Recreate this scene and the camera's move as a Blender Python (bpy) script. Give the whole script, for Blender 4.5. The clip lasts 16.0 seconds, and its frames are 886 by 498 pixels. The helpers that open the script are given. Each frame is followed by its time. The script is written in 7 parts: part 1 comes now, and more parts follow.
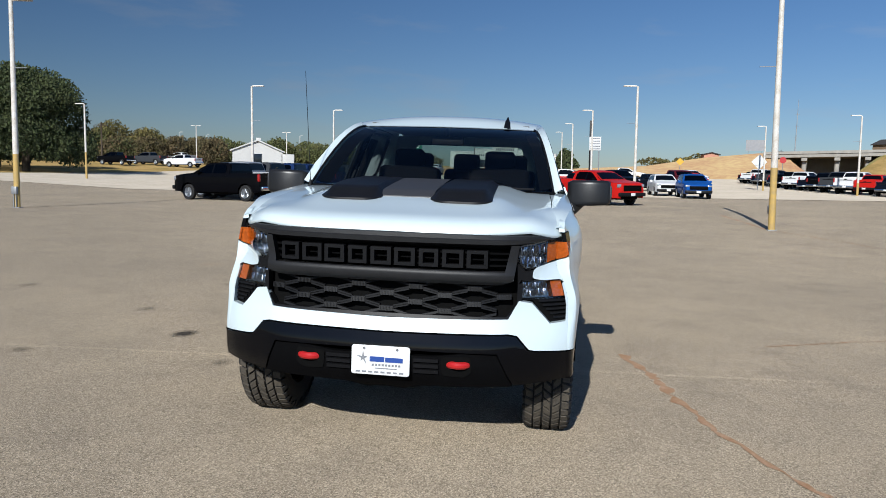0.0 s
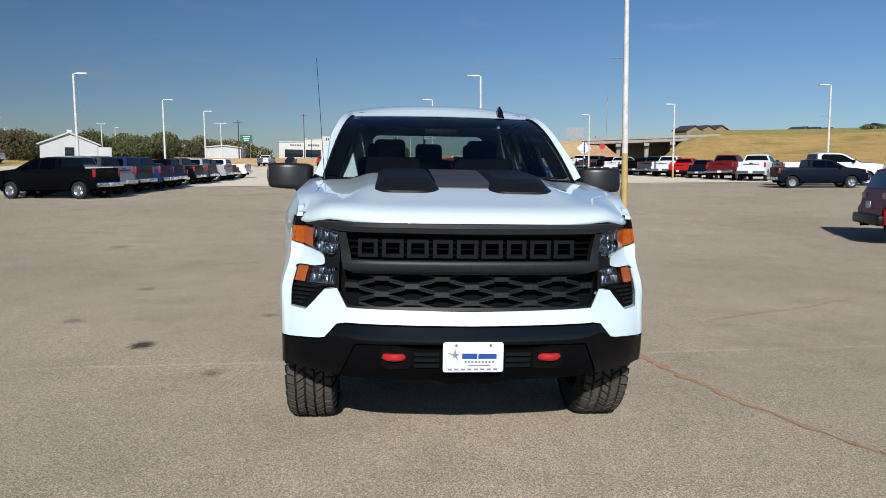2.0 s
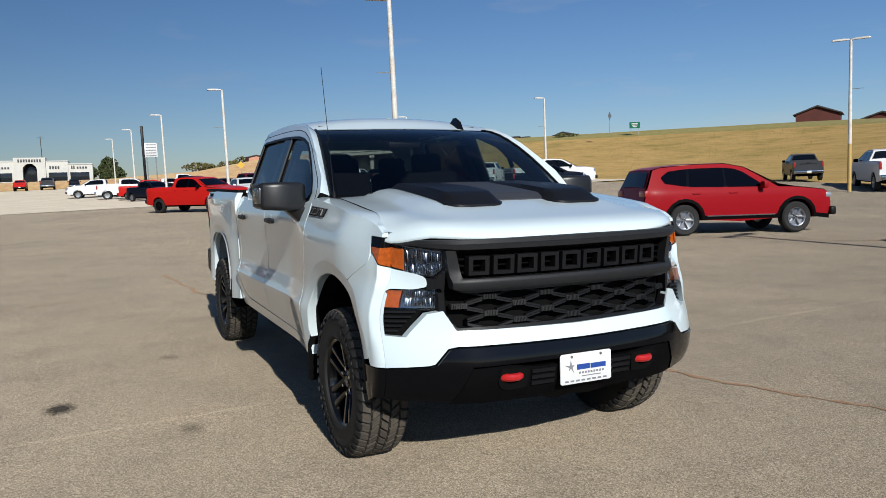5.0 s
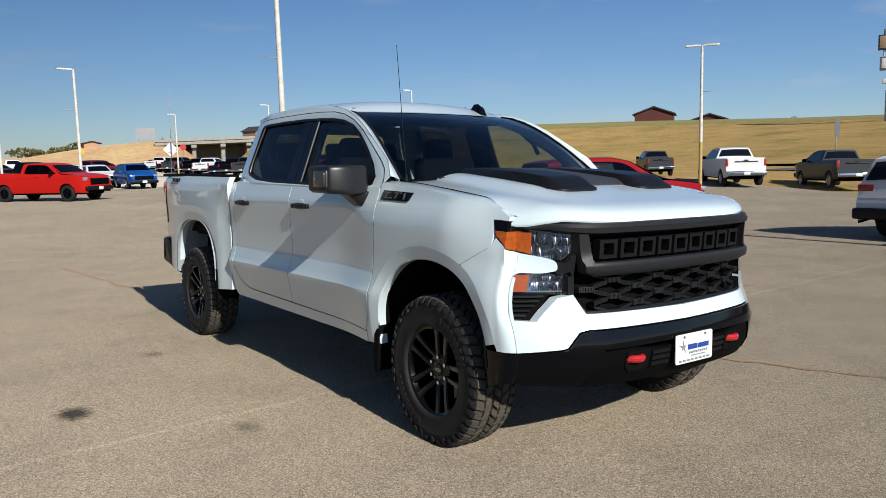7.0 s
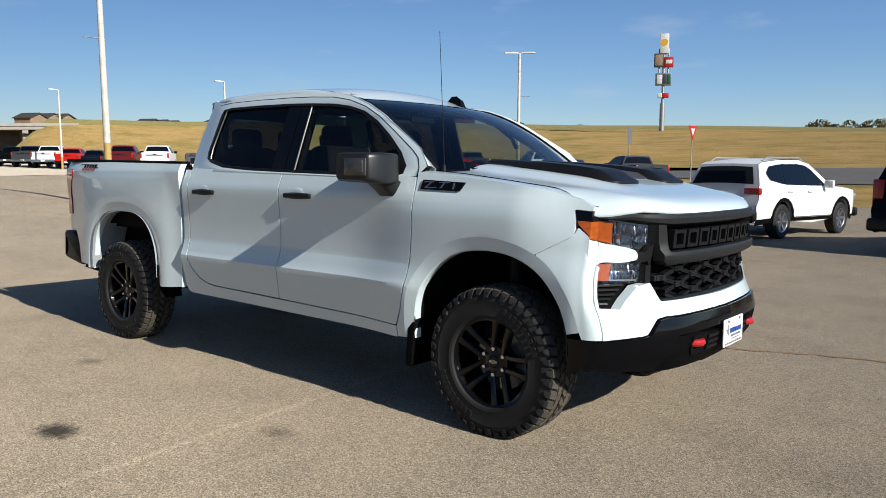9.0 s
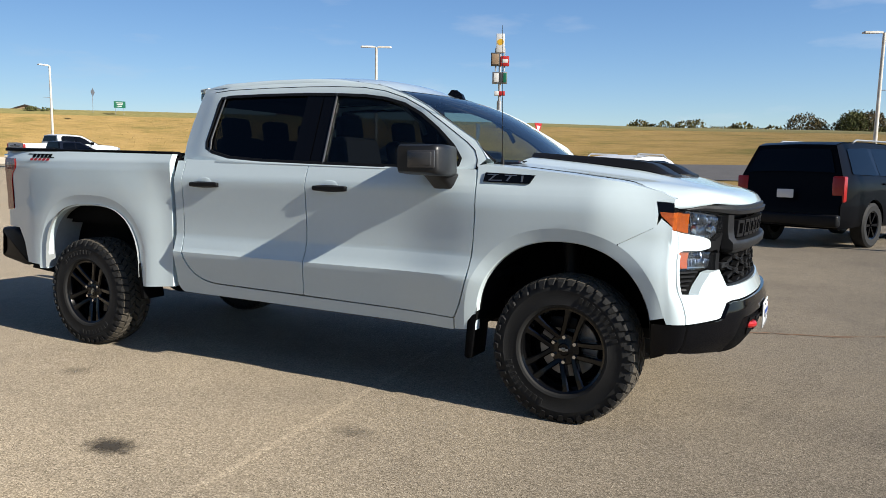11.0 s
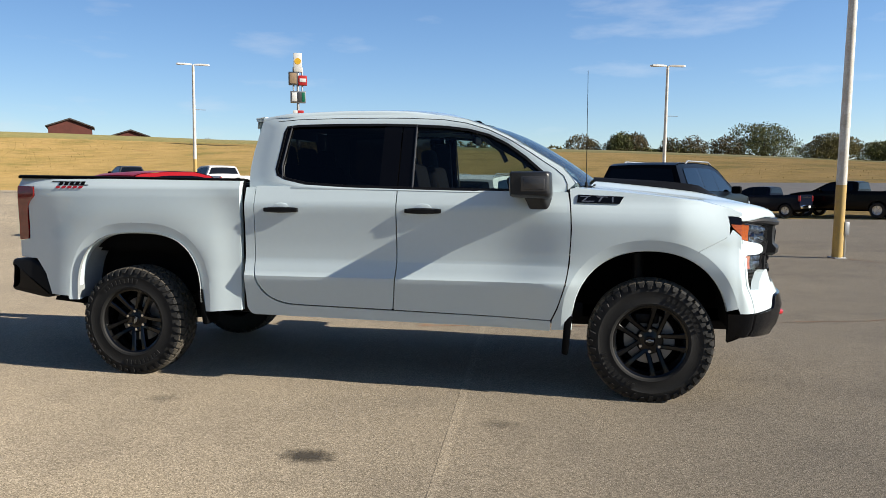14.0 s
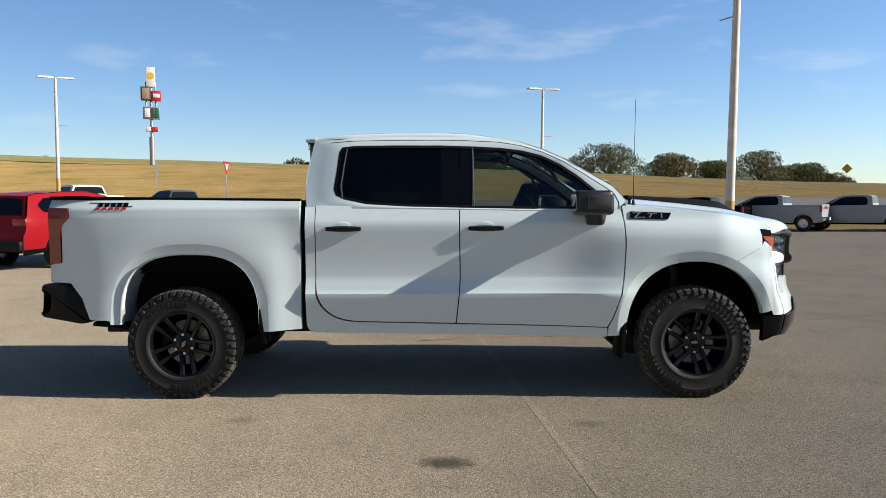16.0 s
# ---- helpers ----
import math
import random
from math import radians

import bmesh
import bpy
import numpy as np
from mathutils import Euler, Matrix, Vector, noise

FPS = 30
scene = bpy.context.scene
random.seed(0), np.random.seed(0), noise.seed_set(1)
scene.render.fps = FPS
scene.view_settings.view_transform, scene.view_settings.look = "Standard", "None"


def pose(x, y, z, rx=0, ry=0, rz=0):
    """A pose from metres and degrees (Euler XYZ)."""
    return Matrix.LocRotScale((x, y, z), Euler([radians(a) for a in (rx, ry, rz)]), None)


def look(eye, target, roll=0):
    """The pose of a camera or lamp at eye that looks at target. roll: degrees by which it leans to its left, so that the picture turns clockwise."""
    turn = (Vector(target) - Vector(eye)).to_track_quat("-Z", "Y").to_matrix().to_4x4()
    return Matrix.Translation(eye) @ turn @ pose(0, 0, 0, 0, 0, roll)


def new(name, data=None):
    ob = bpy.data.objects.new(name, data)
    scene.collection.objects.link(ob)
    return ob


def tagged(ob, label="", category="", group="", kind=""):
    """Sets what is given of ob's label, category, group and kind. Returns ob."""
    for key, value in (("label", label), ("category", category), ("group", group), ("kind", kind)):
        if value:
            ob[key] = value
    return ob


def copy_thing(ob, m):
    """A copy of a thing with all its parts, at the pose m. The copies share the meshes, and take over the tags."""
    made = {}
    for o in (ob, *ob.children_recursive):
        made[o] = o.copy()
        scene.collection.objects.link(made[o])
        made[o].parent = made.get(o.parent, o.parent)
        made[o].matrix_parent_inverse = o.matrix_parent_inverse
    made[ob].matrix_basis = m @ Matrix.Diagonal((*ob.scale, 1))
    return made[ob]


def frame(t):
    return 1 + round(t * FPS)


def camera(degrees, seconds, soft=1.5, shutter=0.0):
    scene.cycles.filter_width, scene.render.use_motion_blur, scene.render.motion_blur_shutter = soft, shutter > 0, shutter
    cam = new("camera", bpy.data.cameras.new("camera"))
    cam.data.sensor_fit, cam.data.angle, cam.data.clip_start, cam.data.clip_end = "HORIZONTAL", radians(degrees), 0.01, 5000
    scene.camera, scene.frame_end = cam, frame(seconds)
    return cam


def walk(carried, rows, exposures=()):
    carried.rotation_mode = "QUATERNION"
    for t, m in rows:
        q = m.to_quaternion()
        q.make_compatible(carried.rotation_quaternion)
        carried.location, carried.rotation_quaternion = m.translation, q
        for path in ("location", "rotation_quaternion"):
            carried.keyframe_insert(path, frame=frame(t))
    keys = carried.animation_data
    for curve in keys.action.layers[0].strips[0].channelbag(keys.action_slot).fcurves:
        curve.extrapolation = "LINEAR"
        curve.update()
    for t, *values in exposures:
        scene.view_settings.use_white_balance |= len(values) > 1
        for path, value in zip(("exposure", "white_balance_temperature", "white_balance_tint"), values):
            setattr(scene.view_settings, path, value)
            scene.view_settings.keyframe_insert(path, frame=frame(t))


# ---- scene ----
cam = camera(59.5, 16.0, soft=0.75)
PATH = [
    (0, (0.811, -4.711, 1.48), (0.542, -2.737, 1.299), 2.1),
    (0.5, (0.487, -4.7, 1.468), (0.284, -2.719, 1.279), 1.3),
    (1, (0.18, -4.677, 1.478), (0.064, -2.687, 1.313), 1.4),
    (1.5, (-0.148, -4.7, 1.481), (-0.1, -2.707, 1.323), 1.4),
    (2, (-0.47, -4.655, 1.455), (-0.303, -2.671, 1.259), 0.9),
    (2.5, (-0.788, -4.612, 1.468), (-0.492, -2.64, 1.313), 0.8),
    (3, (-1.115, -4.601, 1.47), (-0.676, -2.656, 1.319), 0.9),
    (3.5, (-1.402, -4.512, 1.45), (-0.891, -2.586, 1.275), 0.5),
    (3.7, (-1.505, -4.441, 1.46), (-0.924, -2.536, 1.281), -0.7),
    (5.8, (-2.67, -3.81, 1.462), (-1.652, -2.098, 1.278), -0.8),
    (6, (-2.791, -3.747, 1.461), (-1.708, -2.077, 1.259), -1.0),
    (6.5, (-3.052, -3.533, 1.447), (-1.885, -1.921, 1.254), -0.9),
    (7, (-3.301, -3.316, 1.445), (-2.127, -1.708, 1.252), -0.8),
    (7.5, (-3.558, -3.099, 1.439), (-2.25, -1.602, 1.22), -1.5),
    (8, (-3.759, -2.832, 1.416), (-2.395, -1.382, 1.221), -0.6),
    (8.5, (-3.964, -2.578, 1.406), (-2.531, -1.197, 1.209), 0.3),
    (8.7, (-4.079, -2.482, 1.405), (-2.6, -1.15, 1.207), 0.4),
    (10.8, (-4.856, -1.391, 1.371), (-3.088, -0.48, 1.165), 0.9),
    (11, (-4.941, -1.282, 1.377), (-3.165, -0.384, 1.169), 0.9),
    (11.5, (-5.144, -1.012, 1.377), (-3.34, -0.172, 1.177), 1.0),
    (12, (-5.333, -0.727, 1.373), (-3.478, -0.002, 1.189), 0.7),
    (12.5, (-5.516, -0.467, 1.388), (-3.653, 0.237, 1.199), -0.2),
    (13, (-5.773, -0.228, 1.396), (-3.867, 0.353, 1.227), -0.5),
    (13.5, (-5.958, 0.034, 1.375), (-4.022, 0.503, 1.194), -0.7),
    (14, (-6.125, 0.34, 1.392), (-4.17, 0.734, 1.237), 0.2),
    (14.5, (-6.318, 0.684, 1.398), (-4.344, 0.96, 1.24), -0.1),
    (15, (-6.386, 1.044, 1.381), (-4.406, 1.271, 1.212), -0.1),
    (15.5, (-6.472, 1.408, 1.389), (-4.476, 1.507, 1.306), 0.6),
    (16, (-6.559, 1.762, 1.397), (-4.562, 1.787, 1.288), -0.3),
]
walk(cam, [(t, look(eye, target, roll)) for t, eye, target, roll in PATH],
     exposures=[(0.0, -0.12, 6100, 10), (3.5, -0.22, 6200, 10), (7.0, -0.08, 6450, 10), (11.0, 0.32, 6650, 10), (16.0, 0.50, 6950, 10)])

# ---- light ----
SUN_DIR = Vector((0.115, 1.0, -0.555)).normalized()
sun_data = bpy.data.lights.new("sun", "SUN")
sun_data.energy, sun_data.angle, sun_data.color = 5.0, radians(0.53), (1.0, 0.965, 0.885)
sun = new("sun", sun_data)
sun.matrix_world = look((0, 0, 60), Vector((0, 0, 60)) + SUN_DIR)

world = bpy.data.worlds.new("sky")
scene.world = world
world.use_nodes = True
wn, wl = world.node_tree.nodes, world.node_tree.links
wn.clear()
w_out, w_bg, w_sky = wn.new("ShaderNodeOutputWorld"), wn.new("ShaderNodeBackground"), wn.new("ShaderNodeTexSky")
w_sky.sky_type, w_sky.sun_disc = "NISHITA", False
w_sky.sun_elevation, w_sky.sun_rotation = math.asin(-SUN_DIR.z), math.atan2(-SUN_DIR.x, -SUN_DIR.y)
w_sky.air_density, w_sky.dust_density, w_sky.ozone_density, w_sky.altitude = 1.0, 0.35, 2.9, 300
w_bg.inputs["Strength"].default_value = 0.087
# thin high cloud, and an added gradient that brightens the sky to the east
w_tc, w_map, w_n1 = wn.new("ShaderNodeTexCoord"), wn.new("ShaderNodeMapping"), wn.new("ShaderNodeTexNoise")
w_map.inputs["Scale"].default_value = (3.2, 3.2, 15.0)
w_n1.inputs["Scale"].default_value, w_n1.inputs["Detail"].default_value, w_n1.inputs["Roughness"].default_value = 1.7, 7.0, 0.55
w_ramp, w_mix = wn.new("ShaderNodeValToRGB"), wn.new("ShaderNodeMix")
w_ramp.color_ramp.elements[0].position, w_ramp.color_ramp.elements[1].position = 0.56, 0.76
w_ramp.color_ramp.elements[0].color, w_ramp.color_ramp.elements[1].color = (0, 0, 0, 1), (0.26, 0.26, 0.26, 1)
w_mix.data_type = "RGBA"
w_mix.inputs[7].default_value = (6.0, 6.3, 6.8, 1)
wl.new(w_tc.outputs["Generated"], w_map.inputs["Vector"])
wl.new(w_map.outputs["Vector"], w_n1.inputs["Vector"])
wl.new(w_n1.outputs["Fac"], w_ramp.inputs["Fac"])
wl.new(w_ramp.outputs["Color"], w_mix.inputs[0])
w_hs = wn.new("ShaderNodeHueSaturation")
w_hs.inputs["Saturation"].default_value = 1.13
w_tint = wn.new("ShaderNodeMix")
w_tint.data_type, w_tint.blend_type = "RGBA", "MULTIPLY"
w_tint.inputs[0].default_value, w_tint.inputs[7].default_value = 1.0, (0.86, 0.915, 1.05, 1)
wl.new(w_sky.outputs["Color"], w_hs.inputs["Color"])
wl.new(w_hs.outputs["Color"], w_tint.inputs[6])
wl.new(w_tint.outputs[2], w_mix.inputs[6])
# brightness painted onto the sky: gain 0.44 on the west side, 1.34 east
w_dot, w_grade, w_east = wn.new("ShaderNodeVectorMath"), wn.new("ShaderNodeMapRange"), wn.new("ShaderNodeMix")
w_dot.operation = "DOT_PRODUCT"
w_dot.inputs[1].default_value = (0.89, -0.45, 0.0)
w_grade.inputs["From Min"].default_value, w_grade.inputs["From Max"].default_value = -1.0, 1.0
w_grade.inputs["To Min"].default_value, w_grade.inputs["To Max"].default_value = 0.44, 1.34
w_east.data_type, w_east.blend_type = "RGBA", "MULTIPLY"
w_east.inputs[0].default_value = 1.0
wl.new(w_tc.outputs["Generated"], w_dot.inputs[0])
wl.new(w_dot.outputs["Value"], w_grade.inputs["Value"])
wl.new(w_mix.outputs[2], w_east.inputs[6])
wl.new(w_grade.outputs["Result"], w_east.inputs[7])
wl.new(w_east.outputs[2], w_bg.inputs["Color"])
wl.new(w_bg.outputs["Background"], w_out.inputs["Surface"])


# ---- materials ----
def mat(name, color, rough=0.5, metal=0.0, coat=0.0, vary=0.0, scale=8.0, bump=0.0, bump_scale=60.0, spec=0.5, island=0.0, color2=None, rand=0.0):
    """A procedural surface: base colour, mottling at two scales, fine relief."""
    m = bpy.data.materials.new(name)
    m.use_nodes = True
    n, l = m.node_tree.nodes, m.node_tree.links
    b = n["Principled BSDF"]
    b.inputs["Base Color"].default_value = (*color, 1)
    b.inputs["Roughness"].default_value, b.inputs["Metallic"].default_value = rough, metal
    b.inputs["Coat Weight"].default_value, b.inputs["Coat Roughness"].default_value = coat, 0.03
    b.inputs["Specular IOR Level"].default_value = spec
    tc = n.new("ShaderNodeTexCoord")
    if vary:
        t1, t2 = n.new("ShaderNodeTexNoise"), n.new("ShaderNodeTexNoise")
        t1.inputs["Scale"].default_value, t1.inputs["Detail"].default_value = scale, 6
        t2.inputs["Scale"].default_value, t2.inputs["Detail"].default_value = scale * 9, 4
        add, mr, mx = n.new("ShaderNodeMath"), n.new("ShaderNodeMapRange"), n.new("ShaderNodeMix")
        add.operation = "ADD"
        l.new(tc.outputs["Object"], t1.inputs["Vector"]); l.new(tc.outputs["Object"], t2.inputs["Vector"])
        l.new(t1.outputs["Fac"], add.inputs[0]); l.new(t2.outputs["Fac"], add.inputs[1])
        mr.inputs["From Min"].default_value, mr.inputs["From Max"].default_value = 0.7, 1.3
        l.new(add.outputs[0], mr.inputs["Value"])
        mx.data_type = "RGBA"
        c2 = color2 or tuple(c * (1 - vary) for c in color)
        mx.inputs[6].default_value, mx.inputs[7].default_value = (*color, 1), (*c2, 1)
        l.new(mr.outputs["Result"], mx.inputs[0])
        out = mx.outputs[2]
        if island or rand:
            src = n.new("ShaderNodeNewGeometry").outputs["Random Per Island"] if island else n.new("ShaderNodeObjectInfo").outputs["Random"]
            hs, m2 = n.new("ShaderNodeHueSaturation"), n.new("ShaderNodeMapRange")
            m2.inputs["To Min"].default_value, m2.inputs["To Max"].default_value = 1 - (island or rand), 1 + (island or rand)
            l.new(src, m2.inputs["Value"]); l.new(m2.outputs["Result"], hs.inputs["Value"]); l.new(out, hs.inputs["Color"])
            out = hs.outputs["Color"]
        l.new(out, b.inputs["Base Color"])
    if bump:
        t3, bp = n.new("ShaderNodeTexNoise"), n.new("ShaderNodeBump")
        t3.inputs["Scale"].default_value, t3.inputs["Detail"].default_value = bump_scale, 5
        bp.inputs["Strength"].default_value, bp.inputs["Distance"].default_value = bump, 0.01
        l.new(tc.outputs["Object"], t3.inputs["Vector"]); l.new(t3.outputs["Fac"], bp.inputs["Height"])
        l.new(bp.outputs["Normal"], b.inputs["Normal"])
    return m


def glass_mat(name, tint, rough=0.0, ior=1.5):
    """A single glazed sheet: tinted clear body with a mirror sheen."""
    m = bpy.data.materials.new(name)
    m.use_nodes = True
    n, l = m.node_tree.nodes, m.node_tree.links
    n.clear()
    o, mx, tr, gl, fr, pw, ad = (n.new("ShaderNode" + k) for k in ("OutputMaterial", "MixShader", "BsdfTransparent", "BsdfGlossy", "LayerWeight", "Math", "Math"))
    tr.inputs["Color"].default_value = (*tint, 1)
    gl.inputs["Roughness"].default_value = rough
    f0 = ((ior - 1) / (ior + 1)) ** 2
    fr.inputs["Blend"].default_value = 0.5
    pw.operation, ad.operation = "POWER", "MULTIPLY_ADD"
    pw.inputs[1].default_value, ad.inputs[1].default_value, ad.inputs[2].default_value = 5.0, 1 - f0, f0
    l.new(fr.outputs["Facing"], pw.inputs[0]); l.new(pw.outputs[0], ad.inputs[0])
    l.new(ad.outputs[0], mx.inputs[0]); l.new(tr.outputs[0], mx.inputs[1]); l.new(gl.outputs[0], mx.inputs[2]); l.new(mx.outputs[0], o.inputs["Surface"])
    return m


M = {
    "white": mat("white_paint", (0.72, 0.83, 0.85), 0.28, coat=1.0, vary=0.02, scale=3),
    "black_gloss": mat("black_gloss", (0.004, 0.004, 0.005), 0.10, coat=0.08, vary=0.2, scale=5, spec=0.26),
    "black_satin": mat("black_satin", (0.011, 0.011, 0.012), 0.42, vary=0.25, scale=9, bump=0.05, bump_scale=300, spec=0.20),
    "black_matte": mat("black_textured_plastic", (0.0045, 0.0045, 0.005), 0.60, vary=0.3, scale=12, bump=0.15, bump_scale=500, spec=0.05),
    "mirror_shell": mat("satin_black_shell", (0.016, 0.016, 0.017), 0.36, vary=0.2, scale=14, bump=0.05, bump_scale=400, spec=0.5),
    "rim_black": mat("rim_black", (0.0045, 0.0045, 0.005), 0.2, coat=0.3, vary=0.2, scale=9, spec=0.3),
    "mirror_panel": mat("grey_satin_panel", (0.07, 0.07, 0.073), 0.25, vary=0.2, scale=14, spec=0.6),
    "black_void": mat("dark_cavity", (0.005, 0.005, 0.005), 0.9, vary=0.3, scale=6, spec=0.1),
    "lamp_chrome": mat("bluish_lamp_chrome", (0.40, 0.45, 0.52), 0.22, metal=1.0, vary=0.35, scale=60),
    "bar_grey": mat("dark_grey_satin", (0.022, 0.022, 0.023), 0.45, vary=0.25, scale=9, bump=0.08, bump_scale=400, spec=0.30),
    "grey_decal": mat("grey_decal", (0.05, 0.05, 0.053), 0.5, vary=0.15, scale=30),
    "rubber": mat("tyre_rubber", (0.015, 0.0145, 0.014), 0.75, vary=0.35, scale=14, bump=0.2, bump_scale=180),
    "tread": mat("tread_rubber", (0.055, 0.047, 0.037), 0.85, vary=0.4, scale=10, bump=0.3, bump_scale=120, color2=(0.11, 0.092, 0.068)),
    "chrome": mat("chrome", (0.75, 0.76, 0.78), 0.12, metal=1.0, vary=0.1, scale=20),
    "alloy": mat("silver_alloy", (0.55, 0.56, 0.58), 0.28, metal=0.9, vary=0.1, scale=10),
    "steel": mat("bare_steel", (0.4, 0.4, 0.41), 0.4, metal=0.9, vary=0.2, scale=20),
    "amber": mat("amber_lens", (0.62, 0.125, 0.012), 0.15, coat=1.0, vary=0.55, scale=70),
    "red_lens": mat("red_lens", (0.30, 0.012, 0.010), 0.2, coat=1.0, vary=0.35, scale=25),
    "red_hook": mat("red_enamel", (0.55, 0.02, 0.02), 0.3, coat=0.5, vary=0.15, scale=30),
    "plate": mat("plate_white", (0.82, 0.82, 0.80), 0.35, vary=0.03, scale=10),
    "blue_ink": mat("blue_ink", (0.02, 0.07, 0.32), 0.5, vary=0.1, scale=30),
    "grey_ink": mat("grey_ink", (0.25, 0.26, 0.28), 0.5, vary=0.1, scale=30),
    "red_ink": mat("red_ink", (0.45, 0.02, 0.03), 0.5, vary=0.1, scale=30),
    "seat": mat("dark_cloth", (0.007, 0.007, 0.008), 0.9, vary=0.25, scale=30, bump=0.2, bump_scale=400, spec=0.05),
    "headliner": mat("grey_trim", (0.10, 0.10, 0.10), 0.9, vary=0.1, scale=20),
    "primer": mat("primered_steel", (0.36, 0.385, 0.39), 0.5, vary=0.15, scale=6),
    "glass_screen": glass_mat("windscreen_glass", (0.52, 0.60, 0.60), ior=1.72),
    "glass_front": glass_mat("door_glass", (0.55, 0.63, 0.61), ior=1.62),
    "glass_dark": glass_mat("privacy_glass", (0.035, 0.037, 0.04)),
    "lens": glass_mat("clear_lens", (0.92, 0.93, 0.95)),
}


# ---- mesh helpers ----
def finish(bm, name, sharp=0.6, smooth=True):
    bm.normal_update()
    for f in bm.faces:
        f.smooth = smooth
    for e in bm.edges:
        if len(e.link_faces) == 2 and e.calc_face_angle(0) > sharp:
            e.smooth = False
    me = bpy.data.meshes.new(name)
    bm.to_mesh(me)
    bm.free()
    return me


def part(name, bm, material, parent, label="", sharp=0.6):
    """Links a bmesh as one mesh object under a thing."""
    me = finish(bm, name, sharp)
    for m in (material if isinstance(material, (list, tuple)) else [material]):
        me.materials.append(m)
    ob = new(name, me)
    if parent:
        ob.parent = parent
    if label:
        ob["label"] = label
    return ob


def thing(name, label, category, group="", kind="", m=None):
    ob = new(name)
    ob.empty_display_size = 0.2
    if m is not None:
        ob.matrix_world = m
    return tagged(ob, label, category, group, kind)


def box(bm, c, s, bevel=0.0, rot=None, seg=2):
    r = bmesh.ops.create_cube(bm, size=1.0)
    vs = r["verts"]
    bmesh.ops.scale(bm, vec=s, verts=vs)
    if bevel:
        es = list({e for v in vs for e in v.link_edges})
        r = bmesh.ops.bevel(bm, geom=es, offset=bevel, segments=seg, profile=0.5, affect="EDGES")
        vs = list({v for f in r["faces"] for v in f.verts} | {v for v in vs if v.is_valid})
    mtx = Matrix.Translation(c) @ (rot.to_4x4() if rot else Matrix())
    bmesh.ops.transform(bm, matrix=mtx, verts=vs)
    return vs


def rod(bm, a, b, r0, r1=None, seg=10, caps=True):
    a, b = Vector(a), Vector(b)
    r1 = r0 if r1 is None else r1
    q = (b - a).to_track_quat("Z", "Y")
    ra, rb = [], []
    for i in range(seg):
        d = q @ Vector((math.cos(2 * math.pi * i / seg), math.sin(2 * math.pi * i / seg), 0))
        ra.append(bm.verts.new(a + d * r0)); rb.append(bm.verts.new(b + d * r1))
    for i in range(seg):
        j = (i + 1) % seg
        bm.faces.new((ra[i], ra[j], rb[j], rb[i]))
    if caps:
        bm.faces.new(ra[::-1]); bm.faces.new(rb)


def tube(bm, pts, r, seg=8):
    """A round bar swept along a line, in one piece."""
    pts = [Vector(p) for p in pts]
    rings, up = [], None
    for i, p in enumerate(pts):
        d = (pts[min(i + 1, len(pts) - 1)] - pts[max(i - 1, 0)]).normalized()
        if up is None:
            up = d.orthogonal().normalized()
        up = (up - d * up.dot(d)).normalized()
        side_ = d.cross(up)
        rings.append([p + (up * math.cos(2 * math.pi * k / seg) + side_ * math.sin(2 * math.pi * k / seg)) * r for k in range(seg)])
    loft(bm, rings)


def loft(bm, rings, closed=True, caps=True):
    vs = [[bm.verts.new(p) for p in ring] for ring in rings]
    n = len(vs[0])
    for a, b in zip(vs, vs[1:]):
        for i in range(n if closed else n - 1):
            j = (i + 1) % n
            bm.faces.new((a[i], a[j], b[j], b[i]))
    if caps and closed:
        bm.faces.new(vs[0][::-1]); bm.faces.new(vs[-1])
    return vs


def prism(bm, poly, axis, a, b, bevel=0.0, seg=2):
    """Extrudes a 2D outline along an axis, from a to b."""
    def at(p, d):
        q = list(p)
        q.insert(axis, d)
        return Vector(q)
    va, vb = [bm.verts.new(at(p, a)) for p in poly], [bm.verts.new(at(p, b)) for p in poly]
    n = len(poly)
    fs = [bm.faces.new(va), bm.faces.new(vb[::-1])]
    for i in range(n):
        fs.append(bm.faces.new((va[i], vb[i], vb[(i + 1) % n], va[(i + 1) % n])))
    bmesh.ops.recalc_face_normals(bm, faces=fs)
    if bevel:
        es = list({e for f in fs[:2] for e in f.edges})
        bmesh.ops.bevel(bm, geom=es, offset=bevel, segments=seg, profile=0.5, affect="EDGES")


def lathe(bm, prof, axis_x=True, seg=48, closed=False):
    """Spins (radius, along) round the x axis."""
    rings = []
    for i in range(seg):
        a = 2 * math.pi * i / seg
        rings.append([bm.verts.new((p[1], p[0] * math.cos(a), p[0] * math.sin(a))) for p in prof])
    n = len(prof)
    for i in range(seg):
        r0, r1 = rings[i], rings[(i + 1) % seg]
        for k in range(n if closed else n - 1):
            m = (k + 1) % n
            bm.faces.new((r0[k], r0[m], r1[m], r1[k]))


def lerp_table(t, x):
    for (a, va), (b, vb) in zip(t, t[1:]):
        if x <= b:
            return va if x <= a else va + (vb - va) * (x - a) / (b - a)
    return t[-1][1]


def smoothstep(a, b, x):
    t = min(max((x - a) / (b - a), 0.0), 1.0)
    return t * t * (3 - 2 * t)


